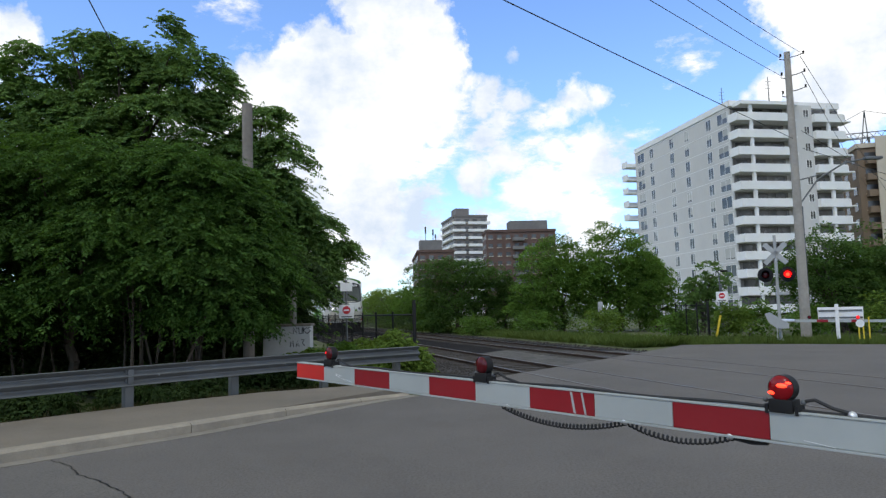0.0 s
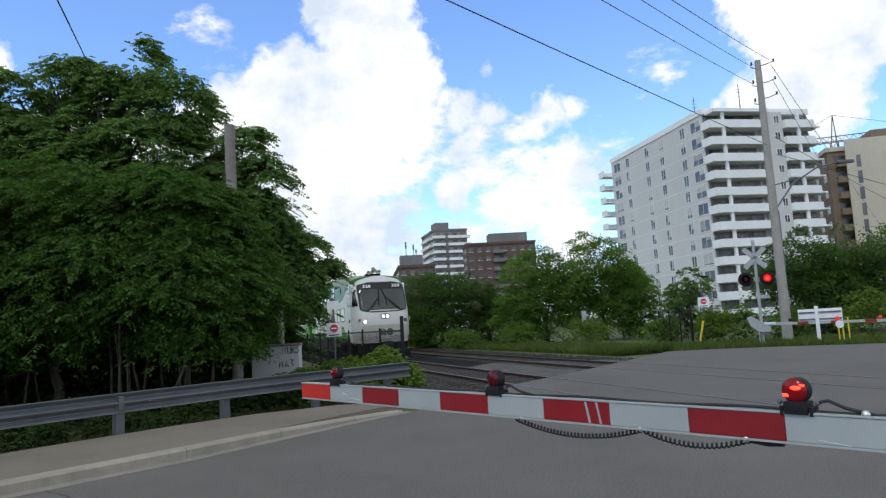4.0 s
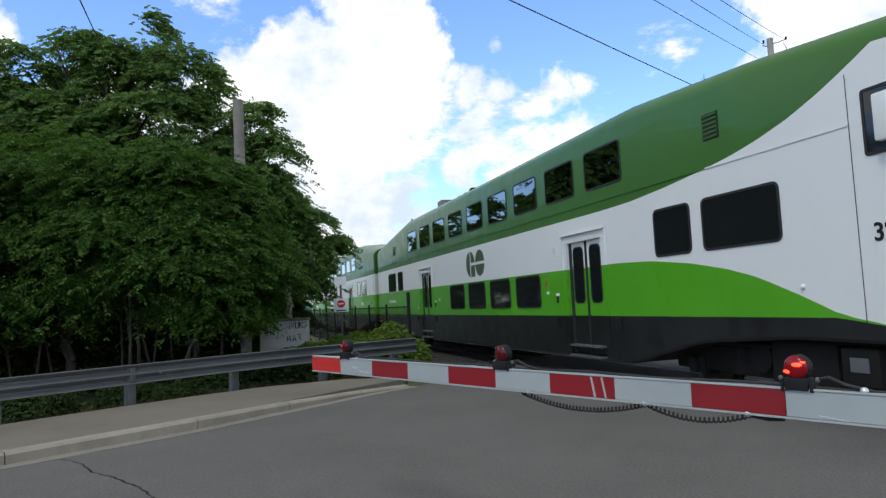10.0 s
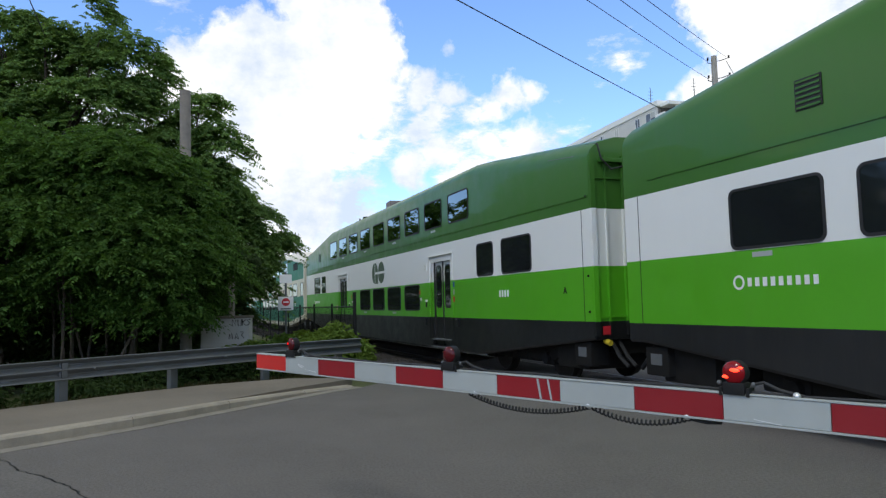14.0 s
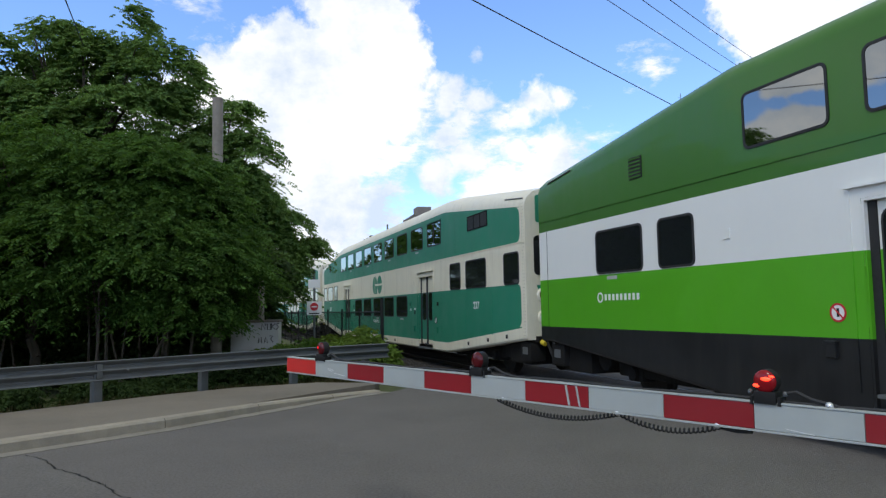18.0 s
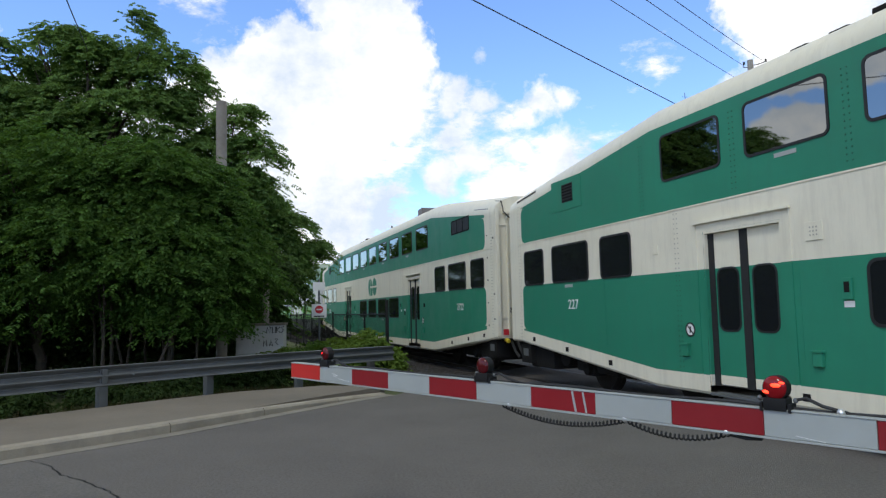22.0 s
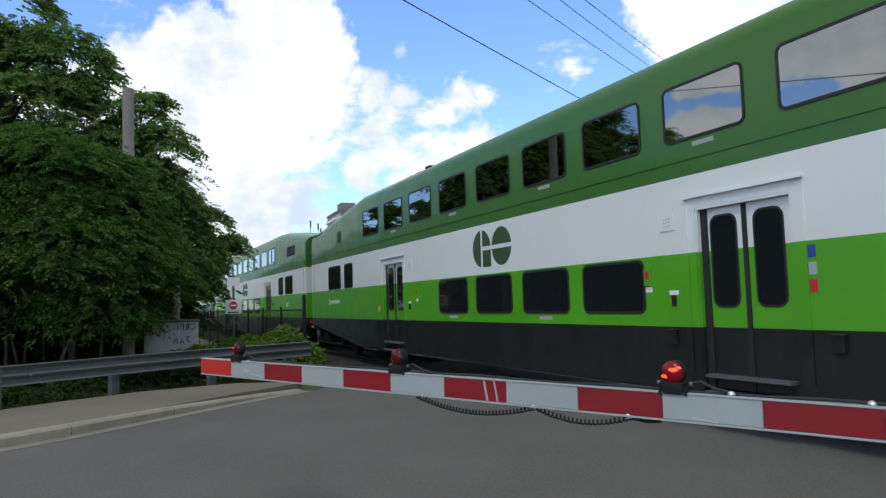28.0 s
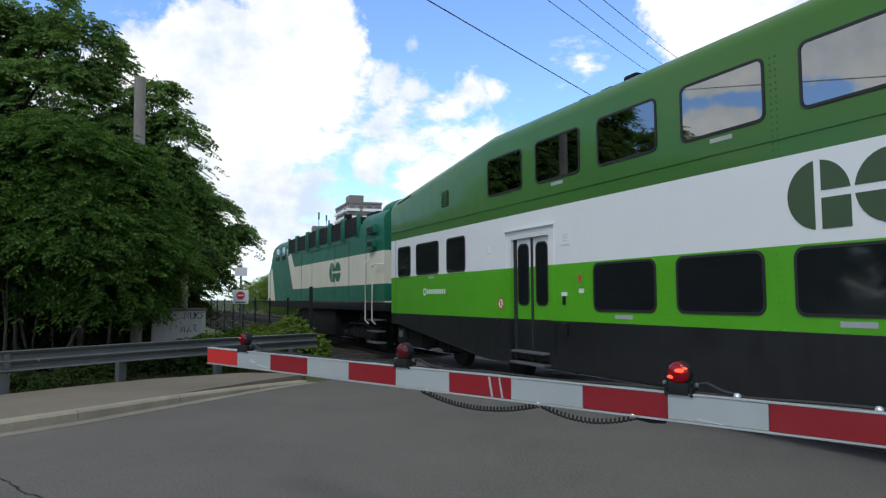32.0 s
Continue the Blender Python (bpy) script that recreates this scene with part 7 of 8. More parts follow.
def far_verge_things():
    l = thing("path_lamp", pose(14.2, 36.0, -0.16), "small grey path lamp on a slim pole", "lamp")
    bm = bmesh.new()
    rod(bm, (0, 0, 0), (0, 0, 3.35), 0.045, 0.035, 8)
    part("pole", bm, M_GALV, l)
    bm = bmesh.new()
    tube(bm, [(0, 0, 3.33), (-0.12, 0, 3.42), (0.05, 0, 3.5), (0.38, 0, 3.46)], 0.03)
    box(bm, 0.1, 0.42, -0.09, 0.09, 3.40, 3.49, 0.02)
    part("head", bm, M_UNDER, l)
    b = thing("cabinet_post", pose(9.77, 44.0, -0.16), "small pale equipment box on a post in the grass", "equipment box")
    bm = bmesh.new()
    rod(bm, (0, 0, 0), (0, 0, 1.3), 0.05, seg=8)
    part("post", bm, M_UTILITY, b)
    bm = bmesh.new()
    box(bm, -0.14, 0.14, -0.1, 0.1, 1.2, 2.1, 0.02)
    part("case", bm, M_MAST, b)


far_verge_things()

# ---------------------------------------------------------------- buildings
M_TOWER = material("pale_grey_concrete", (0.58, 0.57, 0.55), 0.85, vary=0.06, grain=0.5, dirt=0.25, dirt_colour=(0.36, 0.35, 0.34), streak=True)
M_TOWERWHITE = material("white_balcony_concrete", (0.80, 0.80, 0.79), 0.8, vary=0.05, grain=0.6, dirt=0.2, dirt_colour=(0.5, 0.5, 0.49))
M_BRICK = material("brown_brick", (0.115, 0.072, 0.060), 0.9, vary=0.2, grain=1.2, dirt=0.2, dirt_colour=(0.1, 0.06, 0.05))
M_TAN = material("tan_brick", (0.20, 0.145, 0.10), 0.9, vary=0.12, grain=1.0)
M_BEIGE = material("beige_concrete", (0.52, 0.46, 0.37), 0.9, vary=0.08, grain=0.7)
M_FARGREY = material("far_grey_brown_concrete", (0.19, 0.175, 0.17), 0.9, vary=0.08, grain=0.7)
# dark grey with the shade of the tower's balcony recesses put into it
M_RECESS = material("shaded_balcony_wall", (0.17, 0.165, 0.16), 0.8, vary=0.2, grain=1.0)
M_FARGLASS = material("far_window_glass", (0.075, 0.078, 0.08), 0.25, vary=0.4, grain=0.4, per_object=0.9, spec=0.7)
M_BLIND = material("window_blind", (0.42, 0.42, 0.40), 0.7, vary=0.1, per_object=0.5)


def facade_window(parent, key, x, y, z, w, h, face, split=0.5, cache={}):
    """A window set in a facade: pale frame, panes, sill. face: degrees about z that turn -y outwards."""
    if key not in cache:
        bm = bmesh.new()
        slab(bm, rounded(w + 0.12, h + 0.12, 0.01, 1), 0.05, Matrix.Rotation(radians(90), 4, "X"), rounded(w, h, 0.01, 1))
        box(bm, w * (split - 0.5) - 0.03, w * (split - 0.5) + 0.03, -0.04, 0.0, -h / 2, h / 2)
        frame_mesh = finish(bm, "window_frame", M_TOWERWHITE, 0)
        bm = bmesh.new()
        box(bm, -w / 2, w / 2, -0.015, 0.0, -h / 2, h / 2)
        cache[key] = frame_mesh, finish(bm, "pane", M_FARGLASS, 0), w, h
    fr, pane, _, _ = cache[key]
    ob = again("window", fr, parent, pose(x, y, z, 0, 0, face))
    again("pane", pane, ob)
    return ob


def apartment_tower():
    """White slab tower: left flank with rows of windows, balconies on the front."""
    A = Vector((43.35, 100.2))
    yaw = 10.2
    t = thing("apartment_tower", pose(A.x, A.y, -0.2, 0, 0, yaw), "tall white apartment tower with stacked balconies", "apartment building")
    W, D, H, n = 18.3, 33.0, 31.2, 12
    st = H / n * 0.985
    bm = bmesh.new()
    box(bm, 0.0, W, 1.6, D, 0, H)
    box(bm, 9.5, 12.6, 0.0, 1.6, 0, H)
    part("wall", bm, M_TOWER, t, smooth=0)
    bm = bmesh.new()
    box(bm, -0.15, W + 0.15, 1.3, D + 0.15, H, H + 0.9)
    box(bm, 0.4, 9.8, -0.9, 1.3, H - 0.25, H + 0.25)
    roof = part("roof", bm, M_TOWERWHITE, t, smooth=0)
    bm = bmesh.new()
    box(bm, 5, 16, 8, 22, H + 0.9, H + 3.0)
    part("penthouse", bm, M_TOWER, roof, smooth=0)
    for x, y in ((7.0, 14.0), (11.5, 8.0)):
        bm = bmesh.new()
        rod(bm, (x, y, H + 3.0), (x, y, H + 7.2), 0.09, 0.05, 6)
        for k in range(3):
            rod(bm, (x - 0.5, y, H + 5.2 + 0.6 * k), (x + 0.5, y, H + 5.2 + 0.6 * k), 0.03, seg=5)
        part("antenna", bm, M_GALV, roof)
    random.seed(3)
    for k in range(n):
        z = 1.6 + st * k
        # left flank
        for y, w, split in ((3.4, 2.6, 0.5), (7.2, 1.3, 0.5), (13.9, 1.3, 0.5), (18.9, 1.3, 0.5), (26.3, 1.3, 0.5), (30.6, 2.6, 0.5)):
            ob = facade_window(t, ("t", w), 0.0, y, z, w, 1.65, -90, split)
            if random.random() < 0.8:
                bm = bmesh.new()
                box(bm, -w / 2 if random.random() < 0.5 else 0.0, 0.0 if random.random() < 0.2 else w / 2, -0.022, -0.016, 0.8 - random.uniform(0.4, 1.5), 0.8)
                part("blind", bm, M_BLIND, ob, smooth=0)
        bm = bmesh.new()
        box(bm, -0.03, 0.0, 1.6, D, z + st * 0.5 - 0.10, z + st * 0.5 - 0.02)
        part("floor_band", bm, M_TOWERWHITE, t, smooth=0)
        # stair column's small windows
        facade_window(t, "stair", 11.6, 0.0, z + 0.2, 0.8, 1.1, 0)
        # balconies
        for x0, x1 in ((-0.2, 9.5), (12.6, W + 0.4)):
            bm = bmesh.new()
            box(bm, x0, x1, -0.6, 1.6, z - 1.15, z - 0.93)
            bal = part("balcony", bm, M_TOWERWHITE, t, "white concrete balcony", 0)
            bm = bmesh.new()
            box(bm, x0, x1 - 1.2, -0.70, -0.58, z - 1.2, z + 0.02)
            box(bm, x1 - 0.12, x1, 0.5, 1.6, z - 1.2, z + 0.02)
            box(bm, x0 - 0.02, x0 + 0.10, -0.58, 1.6, z - 1.2, z + 0.02)
            a, b = Vector((x1 - 1.2, -0.64)), Vector((x1 - 0.06, 0.5))
            vs = [(a.x, a.y - 0.06), (b.x + 0.06, b.y), (b.x - 0.06, b.y), (a.x, a.y + 0.06)]
            slab(bm, vs, 1.22, pose(0, 0, z - 1.2))
            part("parapet", bm, M_TOWERWHITE, bal, smooth=0)
            # recess wall far darker than the tower: balcony shade painted as colour
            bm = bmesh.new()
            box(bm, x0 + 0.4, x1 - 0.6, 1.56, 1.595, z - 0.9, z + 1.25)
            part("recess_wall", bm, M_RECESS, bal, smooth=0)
            for i in range(3):
                xx = x0 + 1.8 + i * 3.0
                if xx < x1 - 1:
                    bm = bmesh.new()
                    box(bm, xx - 0.9, xx + 0.9, 1.50, 1.555, z - 0.85, z + 1.05)
                    part("balcony_door", bm, M_FARGLASS, bal, smooth=0)
            for xx in (x0 + 2.4,):
                bm = bmesh.new()
                box(bm, xx - 0.22, xx + 0.22, -0.55, -0.15, z - 0.9, z + st - 1.15)
                part("pier", bm, M_TOWERWHITE, bal, smooth=0)
        # balconies on the far end
        bm = bmesh.new()
        box(bm, -1.8, 2.5, D, D + 2.2, z - 1.15, z - 0.95)
        box(bm, -1.8, -1.68, D, D + 2.2, z - 0.95, z)
        box(bm, -1.8, 2.5, D + 2.08, D + 2.2, z - 0.95, z)
        part("end_balcony", bm, M_TOWERWHITE, t, smooth=0)


apartment_tower()


def plain_block(name, p, yaw, w, d, h, mat, label, cols, rows, win, storey, top=None, bands=None, zbase=0.0, wmat=None, flank=False):
    """A far building: wall, roof, a window for each opening on the two faces in view."""
    t = thing(name, pose(p[0], p[1], zbase, 0, 0, yaw), label, "apartment building")
    bm = bmesh.new()
    box(bm, 0, w, 0, d, 0, h)
    part("wall", bm, mat, t, smooth=0)
    bm = bmesh.new()
    box(bm, -0.3, w + 0.3, -0.3, d + 0.3, h, h + 0.8)
    roof = part("roof", bm, mat if mat in (M_BRICK, M_FARGREY) else M_BEIGE, t, smooth=0)
    if top:
        bm = bmesh.new()
        box(bm, *top, h + 0.8, h + 4.2)
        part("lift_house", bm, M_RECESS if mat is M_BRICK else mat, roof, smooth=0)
    bm = bmesh.new()
    box(bm, -win[0] / 2, win[0] / 2, -0.08, 0.0, -win[1] / 2, win[1] / 2)
    pane = finish(bm, "window", M_FARGLASS, 0)
    bm = bmesh.new()
    box(bm, -win[0] / 2 - 0.15, win[0] / 2 + 0.15, -0.12, 0.0, -win[1] / 2 - 0.2, -win[1] / 2)
    sill = finish(bm, "sill", M_BEIGE, 0)
    for r in range(rows):
        z = h - storey * (r + 0.55)
        for c in range(cols):
            o = again("window", pane, t, pose(w * (c + 0.5) / cols, 0, z))
            again("sill", sill, o)
        for c in range(max(2, round(cols * d / w))):
            k = max(2, round(cols * d / w))
            again("window", pane, t, pose(0, d * (c + 0.5) / k, z, 0, 0, -90))
        if bands:
            for x0, x1 in bands:
                bm = bmesh.new()
                box(bm, x0, x1, -1.5, 0.0, z - storey * 0.5, z - storey * 0.5 + 1.15)
                part("balcony", bm, wmat or M_BEIGE, t, smooth=0)
        if flank:
            bm = bmesh.new()
            box(bm, -1.4, 0.0, 3.0, d - 3.0, z - storey * 0.5, z - storey * 0.5 + 1.0)
            part("balcony", bm, wmat or M_BEIGE, t, smooth=0)
    return t


def far_city():
    plain_block("brick_apartments", (14.7, 238.0), 3, 24.0, 12, 28.4, M_BRICK, "brown brick apartment block with rows of windows", 8, 9, (1.5, 1.3), 3.0,
                top=(8.6, 22.0, 3, 10), bands=[(9.0, 13.0)], wmat=M_RECESS)
    plain_block("balcony_tower", (4.8, 297.0), 12, 14.6, 26, 42.2, M_FARGREY, "far beige tower ringed by pale balconies", 4, 13, (2.0, 1.4), 3.2,
                top=(1.5, 7.6, 4, 12), bands=[(-1.0, 4.6), (6.0, 15.6)], wmat=M_TOWERWHITE, flank=True)
    plain_block("brick_apartments", (-8.2, 219.0), 5, 11.4, 40, 20.4, M_BRICK, "lower brown brick block beyond the trees", 4, 7, (1.5, 1.3), 3.0, top=(0.8, 8.0, 3, 10))
    plain_block("tan_tower", (74.0, 122.0), -14, 24, 18, 28.6, M_TAN, "tan brick tower with beige corner piers", 6, 10, (1.8, 1.5), 2.9, top=(9, 20, 4, 14), bands=[(1.0, 5.4)], wmat=M_TAN)
    t = thing("corner_pier", pose(74.0, 122.0, 0, 0, 0, -14), "beige concrete end wall against the tan tower", "building part")
    bm = bmesh.new()
    box(bm, 2.4, 28.0, -1.9, -1.55, 0, 30.2)
    part("end_wall", bm, M_BEIGE, t, smooth=0)
    bm = bmesh.new()
    box(bm, 4.0, 4.7, -1.96, -1.89, -1.1, 1.1)
    slit = finish(bm, "window", M_FARGLASS, 0)
    for k in range(9):
        again("window", slit, t, pose(0, 0, 3.0 + 2.9 * k))
    # aerials on the low block
    for x, h in ((-5.8, 5.5), (-3.4, 4.6), (-2.6, 3.0)):
        a = thing("roof_aerial", pose(x, 224.0, 23.6), "slim aerial on a flat roof", "aerial")
        bm = bmesh.new()
        rod(bm, (0, 0, 0), (0, 0, h), 0.12, seg=6)
        rod(bm, (0, 0, h * 0.6), (0, 0, h), 0.3, seg=6)
        part("mast", bm, M_GALV, a)
    c = thing("tower_crane", pose(121.5, 196.0, 0, 0, 0, -20), "distant lattice tower crane", "crane")
    bm = bmesh.new()
    for dx in (-0.9, 0.9):
        for dy in (-0.9, 0.9):
            rod(bm, (dx, dy, 0), (dx, dy, 48), 0.14, seg=4)
    for k in range(24):
        rod(bm, (-0.9, -0.9, 2 * k), (0.9, -0.9, 2 * k + 2), 0.09, seg=4)
        rod(bm, (0.9, -0.9, 2 * k), (0.9, 0.9, 2 * k + 2), 0.09, seg=4)
    part("mast", bm, M_GALV, c)
    bm = bmesh.new()
    for z, dy in ((48, -0.8), (48, 0.8), (49.6, 0)):
        rod(bm, (-14, dy, z), (42, dy, z), 0.13, seg=4)
    for k in range(28):
        rod(bm, (-14 + 2 * k, -0.8, 48), (-13 + 2 * k, 0, 49.6), 0.08, seg=4)
        rod(bm, (-13 + 2 * k, 0, 49.6), (-12 + 2 * k, -0.8, 48), 0.08, seg=4)
    part("jib", bm, M_GALV, c)
    bm = bmesh.new()
    for dx in (-0.7, 0.7):
        rod(bm, (dx, 0, 48), (0.3, 0, 56), 0.14, seg=4)
    rod(bm, (0.3, 0, 56), (22, 0, 49.6), 0.06, seg=4)
    rod(bm, (0.3, 0, 56), (-13, 0, 49.6), 0.06, seg=4)
    part("apex", bm, M_GALV, c)


far_city()

# ---------------------------------------------------------------- trees, bushes, weeds


def leaf_material(name, lo, hi, rough=0.68):
    m = bpy.data.materials.new(name)
    m.use_nodes = True
    n = Nodes(m.node_tree)
    n.tree.nodes.remove(n.tree.nodes["Principled BSDF"])
    rnd = n.add("ShaderNodeNewGeometry").outputs["Random Per Island"]
    at = n.add("ShaderNodeTexCoord").outputs["Object"]
    fac = n.math("ADD", n.math("MULTIPLY", rnd, 0.55), n.math("MULTIPLY", n.noise(at, 0.7, 3.0), 0.6))
    colour = n.ramp(fac, [(0.25, lo), (0.85, hi)])
    front = n.add("ShaderNodeBsdfPrincipled")
    n.link(colour, front.inputs["Base Color"])
    front.inputs["Roughness"].default_value = rough
    front.inputs["Specular IOR Level"].default_value = 0.18
    back = n.add("ShaderNodeBsdfTranslucent")
    n.link(n.mix(0.5, colour, (hi[0] * 1.5, hi[1] * 1.4, hi[2] * 0.6)), back.inputs[0])
    mix = n.add("ShaderNodeMixShader")
    mix.inputs[0].default_value = 0.40
    n.link(front.outputs[0], mix.inputs[1])
    n.link(back.outputs[0], mix.inputs[2])
    n.link(mix.outputs[0], n.tree.nodes["Material Output"].inputs[0])
    return m


M_LEAF_A = leaf_material("locust_leaf", (0.030, 0.064, 0.015), (0.086, 0.178, 0.034))
M_LEAF_B = leaf_material("dark_leaf", (0.060, 0.116, 0.040), (0.165, 0.280, 0.080))
M_LEAF_C = leaf_material("ash_leaf", (0.060, 0.122, 0.022), (0.135, 0.245, 0.045))
M_LEAF_E = leaf_material("maple_leaf", (0.034, 0.075, 0.018), (0.088, 0.165, 0.036))
# leaf colour darkened to paint in the shade inside the thicket
M_LEAF_F = leaf_material("shade_darkened_leaf", (0.018, 0.036, 0.012), (0.055, 0.095, 0.028))
M_LEAF_D = leaf_material("weed_leaf", (0.070, 0.125, 0.020), (0.170, 0.260, 0.050))
M_DRYGRASS = leaf_material("dry_grass", (0.050, 0.052, 0.024), (0.120, 0.110, 0.055))
M_GRASS = leaf_material("grass_blade", (0.062, 0.105, 0.020), (0.150, 0.205, 0.058))


def unit(a):
    return a / np.maximum(np.linalg.norm(a, axis=-1, keepdims=True), 1e-9)


def leaf_mesh(name, rng, base, out, length, width, mat, droop=0.35):
    """Leaves as bent diamonds: at base points, pointing out."""
    n = len(base)
    out = unit(out + np.array([0, 0, -1.0]) * droop)
    side = unit(np.cross(out, rng.normal(size=(n, 3)) * 0.6 + np.array([0, 0, 1.0])))
    up = np.cross(side, out)
    l = (length * rng.uniform(0.7, 1.25, n))[:, None]
    w = (width * rng.uniform(0.75, 1.2, n))[:, None]
    mid = base + out * l * 0.45
    v = np.stack([base, mid + side * w + up * w * 0.25, base + out * l - up * l * 0.10, mid - side * w + up * w * 0.25], 1)
    faces = (np.arange(n)[:, None] * 4 + np.array([0, 1, 2, 0, 2, 3])).reshape(-1, 3)
    mesh = bpy.data.meshes.new(name)
    mesh.vertices.add(n * 4)
    mesh.vertices.foreach_set("co", v.reshape(-1).astype(np.float32))
    mesh.loops.add(n * 6)
    mesh.loops.foreach_set("vertex_index", faces.reshape(-1).astype(np.int32))
    mesh.polygons.add(n * 2)
    mesh.polygons.foreach_set("loop_start", np.arange(0, n * 6, 3, dtype=np.int32))
    mesh.update(calc_edges=True)
    mesh.materials.append(mat)
    return mesh


def crown_points(rng, blobs, clumps, per, spread, inner=0.55):
    """Points on drooping sprays round a few ellipsoids; and the way outwards."""
    base, out = [], []
    size = np.array([b[3] * b[4] + b[4] * b[5] + b[3] * b[5] for b in blobs])
    for b, share in zip(blobs, size / size.sum()):
        c, r = np.array(b[:3]), np.array(b[3:6])
        k = max(4, round(clumps * share))
        d = unit(rng.normal(size=(k, 3)) + np.array([0, 0, 0.12]))
        rad = rng.uniform(inner, 1.0, k) ** 0.7 + np.where(rng.uniform(size=k) < 0.14, rng.uniform(0.04, 0.22, k), 0)
        centre = np.repeat(c + d * r * rad[:, None], per, 0)
        # each spray is a shallow dish that hangs down at its outer edge
        away = unit(np.repeat(d * np.array([1, 1, 0.15]), per, 0) + rng.normal(size=(k * per, 3)) * 0.02)
        across = np.cross(away, np.array([0, 0, 1.0]))
        u, v = rng.normal(size=(2, k * per)) * spread
        swell = np.repeat(rng.uniform(0.7, 1.35, k), per)
        u, v = u * swell, v * swell * 1.25
        z = -0.45 * (np.maximum(u, 0) ** 2 + 0.5 * v ** 2) / max(spread, 1e-3) + rng.normal(size=k * per) * spread * 0.28
        p = centre + away * u[:, None] + across * v[:, None] + np.stack([0 * z, 0 * z, z], 1)
        base.append(p)
        o = away + across * (v / max(spread, 1e-3))[:, None] * 0.55 + rng.normal(size=p.shape) * 0.35
        out.append(o)
    return np.concatenate(base), np.concatenate(out)


def fronds(rng, base, out, length, pairs):
    """Each point becomes a stalk with leaflets on both sides and one at the end."""
    n = len(base)
    out = unit(out * np.array([1, 1, 0.5]) + np.array([0, 0, -0.30]))
    side = unit(np.cross(out, np.array([0, 0, 1.0]) + rng.normal(size=(n, 3)) * 0.25))
    l = length * rng.uniform(0.7, 1.2, n)[:, None]
    pts, ways = [], []
    for k in range(pairs):
        f = 0.22 + 0.72 * k / max(pairs - 1, 1)
        p = base + out * l * f + np.array([0, 0, -1.0]) * l * 0.25 * f * f
        for s in (-1, 1):
            pts.append(p)
            ways.append(side * s + out * 0.55)
    pts.append(base + out * l + np.array([0, 0, -1.0]) * l * 0.25)
    ways.append(out)
    return np.concatenate(pts), np.concatenate(ways)


def limbs(rng, foot, blobs, r, count=9):
    """A tapered trunk that forks into limbs, each to a blob of the crown."""
    bm = bmesh.new()
    foot = Vector(foot)
    tops = [Vector(b[:3]) for b in blobs]
    mid = sum(tops, Vector()) / len(tops)
    fork = foot.lerp(mid, 0.55)
    fork.z = lerp(foot.z, mid.z, 0.62)
    n = 6
    pts = [foot.lerp(fork, k / n) + Vector((rng.normal() * 0.06, rng.normal() * 0.06, 0)) * (0 if k == 0 else 1) for k in range(n + 1)]
    for k, (a, b) in enumerate(zip(pts, pts[1:])):
        rod(bm, a, b, r * lerp(1.15, 0.7, k / n), r * lerp(1.15, 0.7, (k + 1) / n), 9)
    trunk = bm
    boughs = []
    for i in range(count):
        bm = bmesh.new()
        b = blobs[i % len(blobs)]
        end = Vector((b[0] + rng.normal() * b[3] * 0.5, b[1] + rng.normal() * b[4] * 0.5, b[2] + rng.uniform(-0.3, 0.7) * b[5]))
        start = pts[rng.integers(3, n + 1)]
        m = start.lerp(end, 0.5) + Vector((0, 0, 0.25)) * (end - start).length * 0.3
        rr = r * rng.uniform(0.28, 0.5)
        rod(bm, start, m, rr, rr * 0.7, 7)
        rod(bm, m, end, rr * 0.7, rr * 0.2, 7)
        for _ in range(3):
            q = m.lerp(end, rng.uniform(0.1, 0.9))
            rod(bm, q, q + Vector((rng.normal(), rng.normal(), rng.normal() * 0.5 + 0.3)) * b[3] * 0.4, rr * 0.35, rr * 0.08, 5)
        boughs.append(bm)
    return trunk, boughs


def tree(name, label, foot, blobs, mat, seed, clumps, per, spread, leaf, width, stalk=0.0, pairs=0, r=0.16, inner=0.55, count=9, low=0.02):
    rng = np.random.default_rng(seed)
    t = thing(name, Matrix.Translation(foot), label, "tree" if name == "tree" else "bush")
    local = [(b[0] - foot[0], b[1] - foot[1], b[2] - foot[2], *b[3:]) for b in blobs]
    trunk, boughs = limbs(rng, (0, 0, 0), local, r, count)
    part("trunk", trunk, M_BARK, t)
    for bm in boughs:
        part("limb", bm, M_BARK, t)
    base, out = crown_points(rng, local, clumps, per, spread, inner)
    if pairs:
        base, out = fronds(rng, base, out, stalk, pairs)
    keep = base[:, 2] > low + rng.uniform(-0.4, 0.4, len(base)) * (low > 0.1)
    again("crown", leaf_mesh("crown", rng, base[keep], out[keep], leaf, width, mat), t, label="crown of many small leaves")
    return t


# the thicket behind the guard rail
BACK = dict(leaf=0.105, width=0.033, stalk=0.30, pairs=4)
